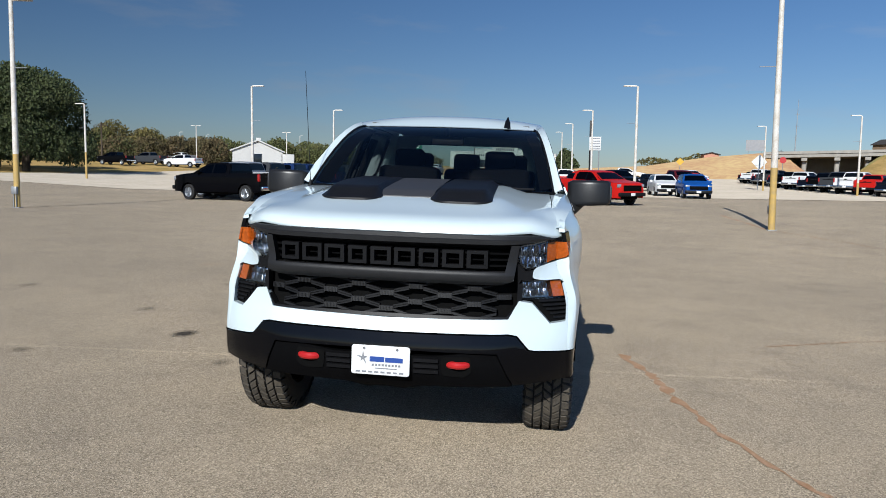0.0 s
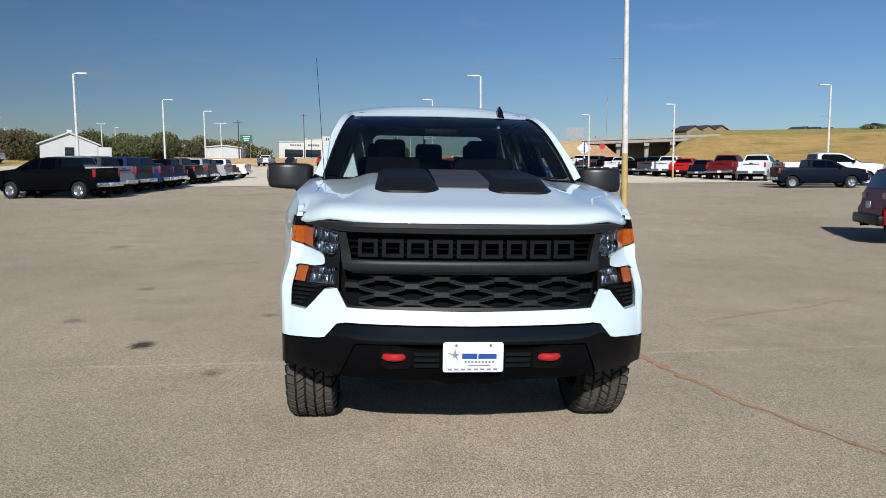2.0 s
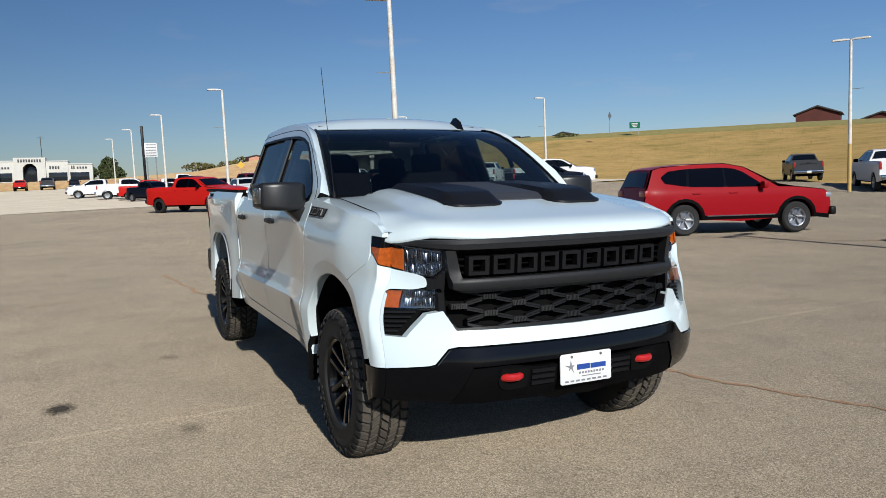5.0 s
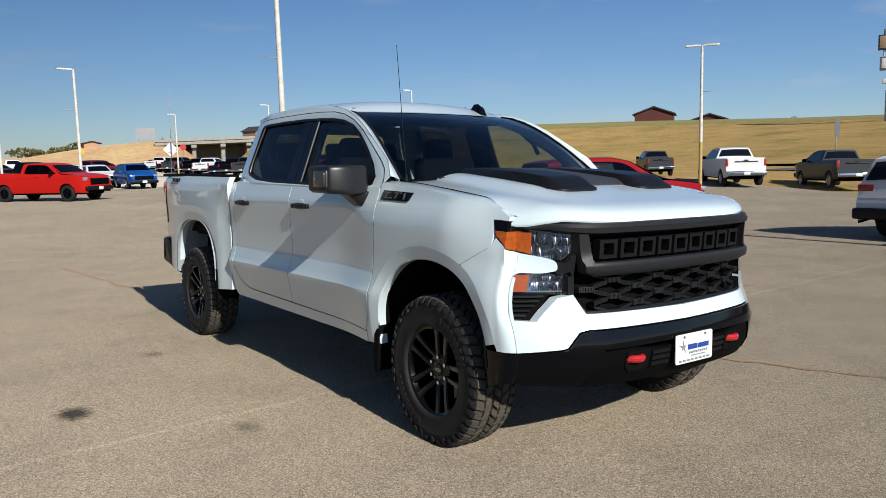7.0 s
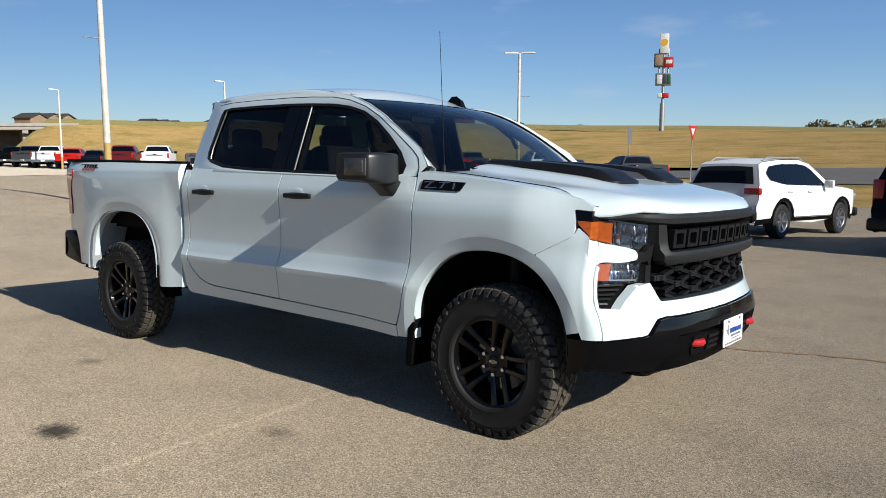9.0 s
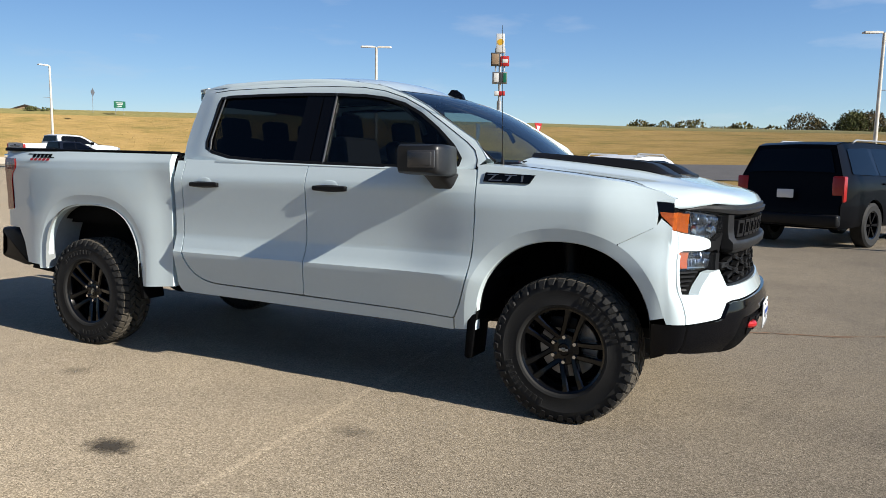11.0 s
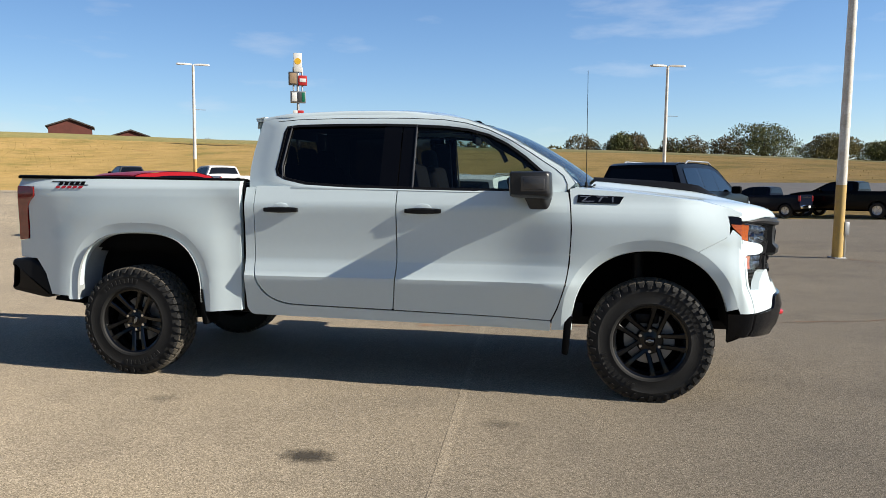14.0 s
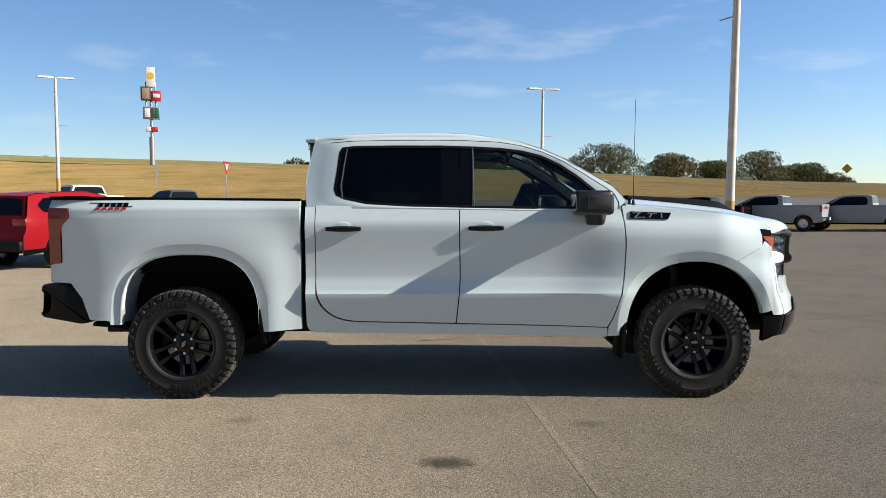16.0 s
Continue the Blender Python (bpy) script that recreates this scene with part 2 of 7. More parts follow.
def rounded(poly, radii, seg=5):
    """Rounds the corners of an outline; radii: one number or one a corner."""
    out, n = [], len(poly)
    for i, p in enumerate(poly):
        r = radii[i] if isinstance(radii, (list, tuple)) else radii
        p, a, b = Vector(p), Vector(poly[i - 1]), Vector(poly[(i + 1) % n])
        if r <= 0:
            out.append(tuple(p)); continue
        d0, d1 = (a - p), (b - p)
        r0, r1 = min(r, d0.length * 0.48), min(r, d1.length * 0.48)
        q0, q1 = p + d0.normalized() * r0, p + d1.normalized() * r1
        for k in range(seg + 1):
            t = k / seg
            out.append(tuple(q0 * (1 - t) ** 2 + p * 2 * t * (1 - t) + q1 * t * t))
    return out


def patch(bm, poly, fn, step=0.06, depth=0.02, lines=((), ()), hole=None):
    """A curved panel: the outline poly in (u, v), cut into a grid, laid on fn(u, v, d), with a rim turned in by depth."""
    tmp = bmesh.new()
    f = tmp.faces.new([tmp.verts.new((p[0], p[1], 0)) for p in poly])
    f.normal_update()
    if f.normal.z < 0:
        f.normal_flip()
    us, vs = [p[0] for p in poly], [p[1] for p in poly]
    for k, (lo, hi) in enumerate(((min(us), max(us)), (min(vs), max(vs)))):
        n = max(1, round((hi - lo) / step))
        cuts = sorted({round(lo + (hi - lo) * i / n, 5) for i in range(1, n)} | {c for c in lines[k] if lo < c < hi})
        for c in cuts:
            co = (c, 0, 0) if k == 0 else (0, c, 0)
            no = (1, 0, 0) if k == 0 else (0, 1, 0)
            bmesh.ops.bisect_plane(tmp, geom=tmp.verts[:] + tmp.edges[:] + tmp.faces[:], plane_co=co, plane_no=no, dist=1e-5)
    verts = {v: bm.verts.new(fn(v.co.x, v.co.y, 0.0)) for v in tmp.verts}
    for f in tmp.faces:
        try:
            bm.faces.new([verts[v] for v in f.verts])
        except ValueError:
            pass
    if depth:
        rim = {}
        for e in tmp.edges:
            if len(e.link_faces) == 1:
                for v in e.verts:
                    if v not in rim:
                        rim[v] = bm.verts.new(fn(v.co.x, v.co.y, depth))
                a, b = e.verts
                bm.faces.new((verts[a], rim[a], rim[b], verts[b]))
    tmp.free()


def outward(bm, centre):
    """Turns the faces away from a centre."""
    bm.normal_update()
    c = Vector(centre)
    bmesh.ops.reverse_faces(bm, faces=[f for f in bm.faces if f.normal.dot(f.calc_center_median() - c) < 0])


def arc(c, r, a0, a1, n):
    return [(c[0] + r * math.cos(radians(a0 + (a1 - a0) * i / n)), c[1] + r * math.sin(radians(a0 + (a1 - a0) * i / n))) for i in range(n + 1)]


# the far lot and the hills stand a little out of square with the ground under the pickup
LEVEL = Vector((0.0228, 0.0126))


def ground_z(x, y):
    far = LEVEL.x * max(-60, min(x, 120)) + LEVEL.y * min(y, 260) + 0.017 * max(0, min(y, 260) - 80) + min(0.045 * max(0, -28 - x), 1.5)
    k = smoothstep(8, 28, y)
    return k * far + (1 - k) * 2.4 * smoothstep(34, 66, x)


LEAN_POSE = Matrix.Rotation(-0.0228, 4, "Y") @ Matrix.Rotation(0.0126, 4, "X")


def stand(x, y, turn=0.0, z=None):
    return Matrix.Translation((x, y, ground_z(x, y) if z is None else z)) @ (LEAN_POSE if y > 18 else Matrix()) @ Matrix.Rotation(radians(turn), 4, "Z")

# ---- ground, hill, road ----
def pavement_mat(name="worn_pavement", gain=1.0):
    m = bpy.data.materials.new(name)
    m.use_nodes = True
    n, l = m.node_tree.nodes, m.node_tree.links
    b = n["Principled BSDF"]
    tc = n.new("ShaderNodeTexCoord")

    def noise_at(scale, detail=4, rough=0.6):
        t = n.new("ShaderNodeTexNoise")
        t.inputs["Scale"].default_value, t.inputs["Detail"].default_value, t.inputs["Roughness"].default_value = scale, detail, rough
        l.new(tc.outputs["Object"], t.inputs["Vector"])
        return t.outputs["Fac"]

    def ramp(src, stops):
        r = n.new("ShaderNodeValToRGB")
        r.color_ramp.elements[0].position, r.color_ramp.elements[0].color = stops[0][0], (*stops[0][1], 1)
        r.color_ramp.elements[1].position, r.color_ramp.elements[1].color = stops[-1][0], (*stops[-1][1], 1)
        for p, c in stops[1:-1]:
            r.color_ramp.elements.new(p).color = (*c, 1)
        l.new(src, r.inputs["Fac"])
        return r.outputs["Color"]

    def mult(a, b_):
        x = n.new("ShaderNodeMix")
        x.data_type, x.blend_type = "RGBA", "MULTIPLY"
        x.inputs[0].default_value = 1.0
        l.new(a, x.inputs[6]); l.new(b_, x.inputs[7])
        return x.outputs[2]

    v = n.new("ShaderNodeTexVoronoi")
    v.inputs["Scale"].default_value = 155
    l.new(tc.outputs["Object"], v.inputs["Vector"])
    stone = ramp(v.outputs["Color"], [(0.05, (0.095, 0.077, 0.054)), (0.3, (0.200, 0.167, 0.122)), (0.62, (0.288, 0.240, 0.178)), (0.95, (0.465, 0.395, 0.305))])
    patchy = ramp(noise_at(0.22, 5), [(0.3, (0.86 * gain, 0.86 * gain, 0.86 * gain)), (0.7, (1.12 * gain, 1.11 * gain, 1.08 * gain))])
    blot = ramp(noise_at(1.4, 6), [(0.30, (0.84, 0.84, 0.85)), (0.5, (1.0, 1.0, 1.0)), (0.75, (1.08, 1.07, 1.05))])
    fine = ramp(noise_at(150, 3), [(0.3, (0.70, 0.69, 0.68)), (0.7, (1.30, 1.29, 1.27))])
    col = mult(mult(mult(stone, patchy), blot), fine)
    l.new(col, b.inputs["Base Color"])
    b.inputs["Roughness"].default_value = 0.88
    b.inputs["Specular IOR Level"].default_value = 0.3
    b.inputs["Diffuse Roughness"].default_value = 1.0
    bp = n.new("ShaderNodeBump")
    bp.inputs["Strength"].default_value, bp.inputs["Distance"].default_value = 0.5, 0.006
    l.new(v.outputs["Distance"], bp.inputs["Height"])
    l.new(bp.outputs["Normal"], b.inputs["Normal"])
    return m


def stain_mat(name, color, amount):
    """A spot soaked into the pavement: ragged and thin towards its rim."""
    m = bpy.data.materials.new(name)
    m.use_nodes = True
    n, l = m.node_tree.nodes, m.node_tree.links
    b, out = n["Principled BSDF"], n["Material Output"]
    b.inputs["Base Color"].default_value, b.inputs["Roughness"].default_value = (*color, 1), 0.85
    tc, sub, ln, nz, add, mr, tr, mx = (n.new("ShaderNode" + k) for k in ("TexCoord", "VectorMath", "VectorMath", "TexNoise", "Math", "MapRange", "BsdfTransparent", "MixShader"))
    sub.operation, ln.operation, add.operation = "SUBTRACT", "LENGTH", "MULTIPLY_ADD"
    sub.inputs[1].default_value = (0.5, 0.5, 0.0)
    nz.inputs["Scale"].default_value, nz.inputs["Detail"].default_value, nz.inputs["Roughness"].default_value = 22.0, 7.0, 0.7
    add.inputs[1].default_value = 0.75
    mr.inputs["From Min"].default_value, mr.inputs["From Max"].default_value = 0.86, 0.50
    mr.inputs["To Min"].default_value, mr.inputs["To Max"].default_value = 0.0, amount
    flat = n.new("ShaderNodeVectorMath")
    flat.operation = "MULTIPLY"
    flat.inputs[1].default_value = (1, 1, 0)
    l.new(tc.outputs["Generated"], sub.inputs[0]); l.new(sub.outputs["Vector"], flat.inputs[0]); l.new(flat.outputs["Vector"], ln.inputs[0])
    l.new(tc.outputs["Object"], nz.inputs["Vector"])
    l.new(nz.outputs["Fac"], add.inputs[0]); l.new(ln.outputs["Value"], add.inputs[2])
    l.new(add.outputs[0], mr.inputs["Value"]); l.new(mr.outputs["Result"], mx.inputs[0])
    l.new(tr.outputs[0], mx.inputs[1]); l.new(b.outputs[0], mx.inputs[2]); l.new(mx.outputs[0], out.inputs["Surface"])
    return m


def grass_mat():
    """Mown dry grass: broad olive and rust patches, streaks along the slope, fine blades."""
    m = bpy.data.materials.new("dry_grass")
    m.use_nodes = True
    n, l = m.node_tree.nodes, m.node_tree.links
    b = n["Principled BSDF"]
    b.inputs["Roughness"].default_value, b.inputs["Specular IOR Level"].default_value = 0.95, 0.1
    tc = n.new("ShaderNodeTexCoord")

    def layer(scale, detail, stretch, stops):
        mp, t, r = n.new("ShaderNodeMapping"), n.new("ShaderNodeTexNoise"), n.new("ShaderNodeValToRGB")
        mp.inputs["Rotation"].default_value, mp.inputs["Scale"].default_value = (0, 0, radians(18)), stretch
        t.inputs["Scale"].default_value, t.inputs["Detail"].default_value, t.inputs["Roughness"].default_value = scale, detail, 0.65
        r.color_ramp.elements[0].position, r.color_ramp.elements[0].color = stops[0][0], (*stops[0][1], 1)
        r.color_ramp.elements[1].position, r.color_ramp.elements[1].color = stops[-1][0], (*stops[-1][1], 1)
        for p, c in stops[1:-1]:
            r.color_ramp.elements.new(p).color = (*c, 1)
        l.new(tc.outputs["Object"], mp.inputs["Vector"]); l.new(mp.outputs["Vector"], t.inputs["Vector"]); l.new(t.outputs["Fac"], r.inputs["Fac"])
        return r.outputs["Color"], t.outputs["Fac"]

    def mult(a, c):
        x = n.new("ShaderNodeMix")
        x.data_type, x.blend_type = "RGBA", "MULTIPLY"
        x.inputs[0].default_value = 1.0
        l.new(a, x.inputs[6]); l.new(c, x.inputs[7])
        return x.outputs[2]
    base, _ = layer(0.16, 6, (1, 1, 1), [(0.30, (0.20, 0.165, 0.055)), (0.46, (0.325, 0.222, 0.085)), (0.62, (0.375, 0.252, 0.102)), (0.78, (0.33, 0.195, 0.08))])
    streak, _ = layer(0.9, 7, (1.0, 0.22, 3.0), [(0.28, (0.72, 0.76, 0.68)), (0.5, (1.0, 1.0, 1.0)), (0.75, (1.22, 1.18, 1.12))])
    blade, fac = layer(9.0, 6, (1, 1, 1), [(0.30, (0.62, 0.63, 0.60)), (0.70, (1.28, 1.26, 1.22))])
    l.new(mult(mult(base, streak), blade), b.inputs["Base Color"])
    bp = n.new("ShaderNodeBump")
    bp.inputs["Strength"].default_value, bp.inputs["Distance"].default_value = 0.8, 0.05
    l.new(fac, bp.inputs["Height"]); l.new(bp.outputs["Normal"], b.inputs["Normal"])
    return m


M["pavement"] = pavement_mat()
M["grass"] = grass_mat()
M["green_grass"] = mat("green_grass", (0.27, 0.215, 0.075), 0.95, vary=0.5, scale=1.2, bump=1.0, bump_scale=3.0, color2=(0.155, 0.145, 0.045))
M["soil_grass"] = mat("reddish_soil_and_grass", (0.50, 0.36, 0.17), 0.95, vary=0.5, scale=0.12, bump=1.0, bump_scale=2.0, color2=(0.36, 0.19, 0.10))
M["pale_concrete"] = mat("pale_concrete", (0.52, 0.45, 0.355), 0.9, vary=0.3, scale=0.4, color2=(0.40, 0.345, 0.27), spec=0.1)
M["road"] = mat("road_asphalt", (0.14, 0.13, 0.12), 0.9, vary=0.25, scale=0.8)
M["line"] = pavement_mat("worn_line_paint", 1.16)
M["stain"] = stain_mat("oil_stain", (0.062, 0.050, 0.036), 0.80)
M["crack"] = mat("crack_soil", (0.20, 0.105, 0.05), 1.0, vary=0.5, scale=9, color2=(0.30, 0.20, 0.13))
M["pole_white"] = mat("weathered_white_paint", (0.82, 0.80, 0.75), 0.55, vary=0.35, scale=4, color2=(0.55, 0.48, 0.38))
M["pole_yellow"] = mat("faded_yellow_paint", (0.62, 0.40, 0.10), 0.65, vary=0.35, scale=5, color2=(0.42, 0.30, 0.13))
M["concrete"] = mat("concrete", (0.42, 0.39, 0.34), 0.9, vary=0.3, scale=1.2)
M["galv"] = mat("galvanised", (0.42, 0.43, 0.44), 0.5, metal=0.6, vary=0.2, scale=8)


def sheet(name, xs, ys, zfn, mtl, label, category, kind="structure"):
    me = bpy.data.meshes.new(name)
    vs = [(x, y, zfn(x, y)) for y in ys for x in xs]
    n = len(xs)
    fs = [(j * n + i, j * n + i + 1, (j + 1) * n + i + 1, (j + 1) * n + i) for j in range(len(ys) - 1) for i in range(n - 1)]
    me.from_pydata(vs, [], fs)
    me.materials.append(mtl)
    for p in me.polygons:
        p.use_smooth = True
    return tagged(new(name, me), label, category, kind=kind)


def steps(a, b, n):
    return [a + (b - a) * i / n for i in range(n + 1)]


gx_ = [-1500, -800, -400, -200, -120] + steps(-90, 110, 80) + [130, 170, 250, 450, 900, 1600]
gy_ = [-1200, -600, -300, -150, -100] + steps(-70, 260, 110) + [300, 400, 600, 1000, 2000]
sheet("ground", gx_, gy_, lambda x, y: ground_z(x, y) - 0.05, M["grass"], "flat ground of dry tan grass", "ground")
sheet("pavement", steps(-40, 34, 74), steps(-60, 92, 152), ground_z, M["pavement"], "worn tan parking lot with pebbly aggregate", "parking lot")
sheet("pavement", steps(-48, 40, 88), steps(46, 131, 85), lambda x, y: ground_z(x, y) + 0.02, M["pale_concrete"], "paler concrete far part of the lot", "parking lot")
sheet("road", steps(47, 57, 6), steps(-90, 28, 60), lambda x, y: ground_z(x, y) + 0.01, M["road"], "narrow grey road along the hill's foot", "road")

# highway bank: toe and ridge lines run side by side
BANK = [((41, 119), 2.9, (47, 127), 3.1), ((47, 112), 3.0, (57, 134.5), 9.7), ((50, 96), 2.6, (75, 125), 9.8), ((60, 78), 2.5, (90, 105), 9.9), ((66, 58), 2.4, (105, 85), 9.9), ((64, 38), 2.5, (110, 60), 9.05), ((62, 20), 2.5, (108, 40), 8.15), ((64, 0), 2.5, (108, 20), 7.45), ((68, -22), 2.4, (110, 0), 6.85), ((74, -45), 2.3, (112, -20), 6.1), ((82, -70), 2.2, (115, -45), 5.05), ((92, -105), 2.0, (122, -85), 4.2)]
bm = bmesh.new()
rings = []
rng = random.Random(11)
for (tx, ty), tz, (rx, ry), rz in BANK:
    d = Vector((rx - tx, ry - ty, 0)).normalized()
    row = [Vector((tx, ty, tz - 0.6)) - d * 6]
    for k in range(9):
        t = k / 8
        row.append(Vector((tx + (rx - tx) * t, ty + (ry - ty) * t, tz + (rz - tz) * (t ** 0.92) + 0.10 * math.sin(3 * t + tx))))
    row += [Vector((rx, ry, rz - 0.05)) + d * 9, Vector((rx, ry, rz - 0.6)) + d * 40, Vector((rx, ry, rz - 5)) + d * 140]
    rings.append(row)
loft(bm, rings, closed=False)
bmesh.ops.subdivide_edges(bm, edges=bm.edges[:], cuts=2, use_grid_fill=True)
bank = part("bank", bm, M["grass"], None)
tagged(bank, "long grassy highway bank, dry and golden", "bank", kind="structure")
bm = bmesh.new()
verge = []
for (tx, ty), tz, (rx, ry), rz in BANK:
    row = []
    for t in (0.84, 0.88, 0.92, 0.96, 1.0):
        row.append(Vector((tx + (rx - tx) * t, ty + (ry - ty) * t, tz + (rz - tz) * (t ** 0.92) + 0.10 * math.sin(3 * t + tx) + (0.16 if t > 0.84 else -0.05))))
    d = Vector((rx - tx, ry - ty, 0)).normalized()
    verge.append(row + [Vector((rx, ry, rz + 0.12)) + d * 9])
loft(bm, verge, closed=False)
bmesh.ops.subdivide_edges(bm, edges=bm.edges[:], cuts=2, use_grid_fill=True)
tagged(part("verge", bm, M["green_grass"], None), "greener grass verge along the bank's top", "verge", kind="structure")


def tufts(name, count, size, mtl, seed, label):
    """Clumps of grass blades strewn over the bank."""
    rng = random.Random(seed)
    vs, fs = [], []
    for _ in range(count):
        k = rng.randrange(len(BANK) - 1)
        u, t = rng.random(), rng.random() ** 0.9
        (ax, ay), az, (bx, by), bz = BANK[k]
        (cx, cy), cz, (dx, dy), dz = BANK[k + 1]
        tx, ty, tz = ax + (cx - ax) * u, ay + (cy - ay) * u, az + (cz - az) * u
        rx, ry, rz = bx + (dx - bx) * u, by + (dy - by) * u, bz + (dz - bz) * u
        x, y, z = tx + (rx - tx) * t, ty + (ry - ty) * t, tz + (rz - tz) * t ** 0.92 + 0.02
        for _b in range(3):
            a, w, h = rng.uniform(0, math.pi), size * rng.uniform(0.5, 1.3), size * rng.uniform(0.35, 0.8)
            ox, oy = rng.uniform(-w, w), rng.uniform(-w, w)
            i = len(vs)
            c, s_ = math.cos(a) * w / 2, math.sin(a) * w / 2
            lx, ly = rng.uniform(-h, h) * 0.5, rng.uniform(-h, h) * 0.5
            vs += [(x + ox - c, y + oy - s_, z - 0.1), (x + ox + c, y + oy + s_, z - 0.1), (x + ox + c * 0.7 + lx, y + oy + s_ * 0.7 + ly, z + h), (x + ox - c * 0.6 + lx, y + oy - s_ * 0.6 + ly, z + h * rng.uniform(0.6, 1))]
            fs.append((i, i + 1, i + 2, i + 3))
    me = bpy.data.meshes.new(name)
    me.from_pydata(vs, [], fs)
    me.materials.append(mtl)
    tagged(new(name, me), label, "grass", kind="stuff")


M["tuft_gold"] = mat("golden_grass_blades", (0.42, 0.29, 0.11), 0.95, vary=0.4, scale=0.15, island=0.15, color2=(0.34, 0.25, 0.09))
tufts("grass_tufts", 5000, 0.045, M["tuft_gold"], 41, "golden dry grass tufts on the bank")


def mark(name, pts, width, mtl, label, category, z=0.004, jag=0.0, seed=1):
    """A thin flat strip lying on the pavement."""
    rng = random.Random(seed)
    bm = bmesh.new()
    left, right = [], []
    for i, p in enumerate(pts):
        a, b = Vector(pts[max(i - 1, 0)]), Vector(pts[min(i + 1, len(pts) - 1)])
        d = (b - a).normalized()
        nrm = Vector((-d.y, d.x))
        w = width * (1 + jag * rng.uniform(-0.7, 0.9)) / 2
        for lst, sgn in ((left, 1), (right, -1)):
            q = Vector(p) + nrm * sgn * w
            lst.append(bm.verts.new((q.x, q.y, ground_z(q.x, q.y) + z)))
    for i in range(len(pts) - 1):
        bm.faces.new((left[i], right[i], right[i + 1], left[i + 1]))
    return tagged(part(name, bm, mtl, None), label, category, kind="structure")


def wander(a, b, n, amp, seed):
    rng = random.Random(seed)
    a, b = Vector(a), Vector(b)
    d = (b - a)
    nrm = Vector((-d.y, d.x)).normalized()
    off, out = 0.0, []
    for i in range(n + 1):
        off = off * 0.8 + rng.uniform(-amp, amp)
        p = a + d * (i / n) + nrm * off * (1 if 0 < i < n else 0)
        out.append((p.x, p.y))
    return out


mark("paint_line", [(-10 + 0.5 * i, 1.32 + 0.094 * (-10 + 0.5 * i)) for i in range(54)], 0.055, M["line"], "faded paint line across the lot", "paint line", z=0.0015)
mark("crack", wander((1.47, 2.13), (1.68, 1.32), 12, 0.022, 2) + wander((1.68, 1.32), (1.87, 0.1), 18, 0.022, 3), 0.058, M["crack"], "jagged soil-filled crack in the pavement", "crack", jag=1.1)
mark("crack", wander((1.87, 0.1), (2.23, -0.83), 12, 0.02, 13) + wander((2.23, -0.83), (3.3, -3.8), 26, 0.03, 4), 0.034, M["crack"], "jagged soil-filled crack in the pavement", "crack", jag=1.0)
mark("crack", wander((12.55, 10.2), (12.18, 6.42), 18, 0.05, 14) + wander((12.18, 6.42), (11.5, 0.4), 26, 0.05, 15), 0.04, M["crack"], "thin dark crack in the pavement", "crack", jag=1.0)
mark("crack", wander((2.9, 2.9), (5.6, 4.4), 20, 0.04, 16), 0.018, M["crack"], "hairline crack in the pavement", "crack", jag=1.0)
mark("crack", wander((-4.6, 6.6), (-2.2, 7.9), 20, 0.05, 19), 0.022, M["crack"], "hairline crack in the pavement", "crack", jag=1.0)
mark("crack", wander((7.5, 19.8), (10.3, 12.3), 26, 0.06, 5) + wander((10.3, 12.3), (14, 6), 26, 0.06, 6), 0.045, M["crack"], "jagged soil-filled crack in the pavement", "crack", jag=1.0, z=0.005)
mark("crack", wander((7.2, 25.9), (7.45, 20.0), 16, 0.05, 8), 0.09, M["crack"], "dark tar-filled crack in the pavement", "crack", jag=1.0)
mark("crack", wander((-0.9, 10.5), (-0.6, 6.9), 22, 0.05, 9), 0.045, M["crack"], "fine crack in the pavement", "crack", jag=1.0)
mark("crack", wander((8.0, -6.4), (10.8, -4.6), 18, 0.05, 10), 0.06, M["crack"], "jagged soil-filled crack in the pavement", "crack", jag=1.0)
mark("crack", wander((-18, 20.3), (-4, 24), 40, 0.08, 12), 0.06, M["crack"], "long dark joint in the pavement", "crack", jag=0.8)


def stain(x, y, rx, ry, seed):
    rng = random.Random(seed)
    bm = bmesh.new()
    pts = []
    for i in range(26):
        a = 2 * math.pi * i / 26
        k = 1.25 + rng.uniform(-0.12, 0.12)
        pts.append(bm.verts.new((x + rx * k * math.cos(a), y + ry * k * math.sin(a), ground_z(x, y) + 0.004)))
    bm.faces.new(pts)
    return tagged(part("stain", bm, M["stain"], None), "dark oily stain on the pavement", "stain", kind="structure")


for m_ in (M["line"], M["crack"], M["grass"], M["pale_concrete"], M["soil_grass"], M["green_grass"]):
    m_.node_tree.nodes["Principled BSDF"].inputs["Diffuse Roughness"].default_value = 1.0
stain(-2.40, 1.80, 0.10, 0.145, 1)
M["stain_faint"] = stain_mat("faint_stain", (0.10, 0.083, 0.063), 0.28)
for i, (x, y, rx, ry) in enumerate(((-1.65, 0.89, 0.085, 0.115), (-3.30, 0.84, 0.10, 0.09), (-5.45, 3.95, 0.10, 0.16), (-3.34, 2.84, 0.11, 0.13), (-5.2, 10.0, 0.16, 0.30), (-1.55, 3.14, 0.09, 0.12), (-3.25, 4.85, 0.10, 0.16))):
    st = stain(x, y, rx, ry, 30 + i)
    st.data.materials[0] = M["stain_faint"]


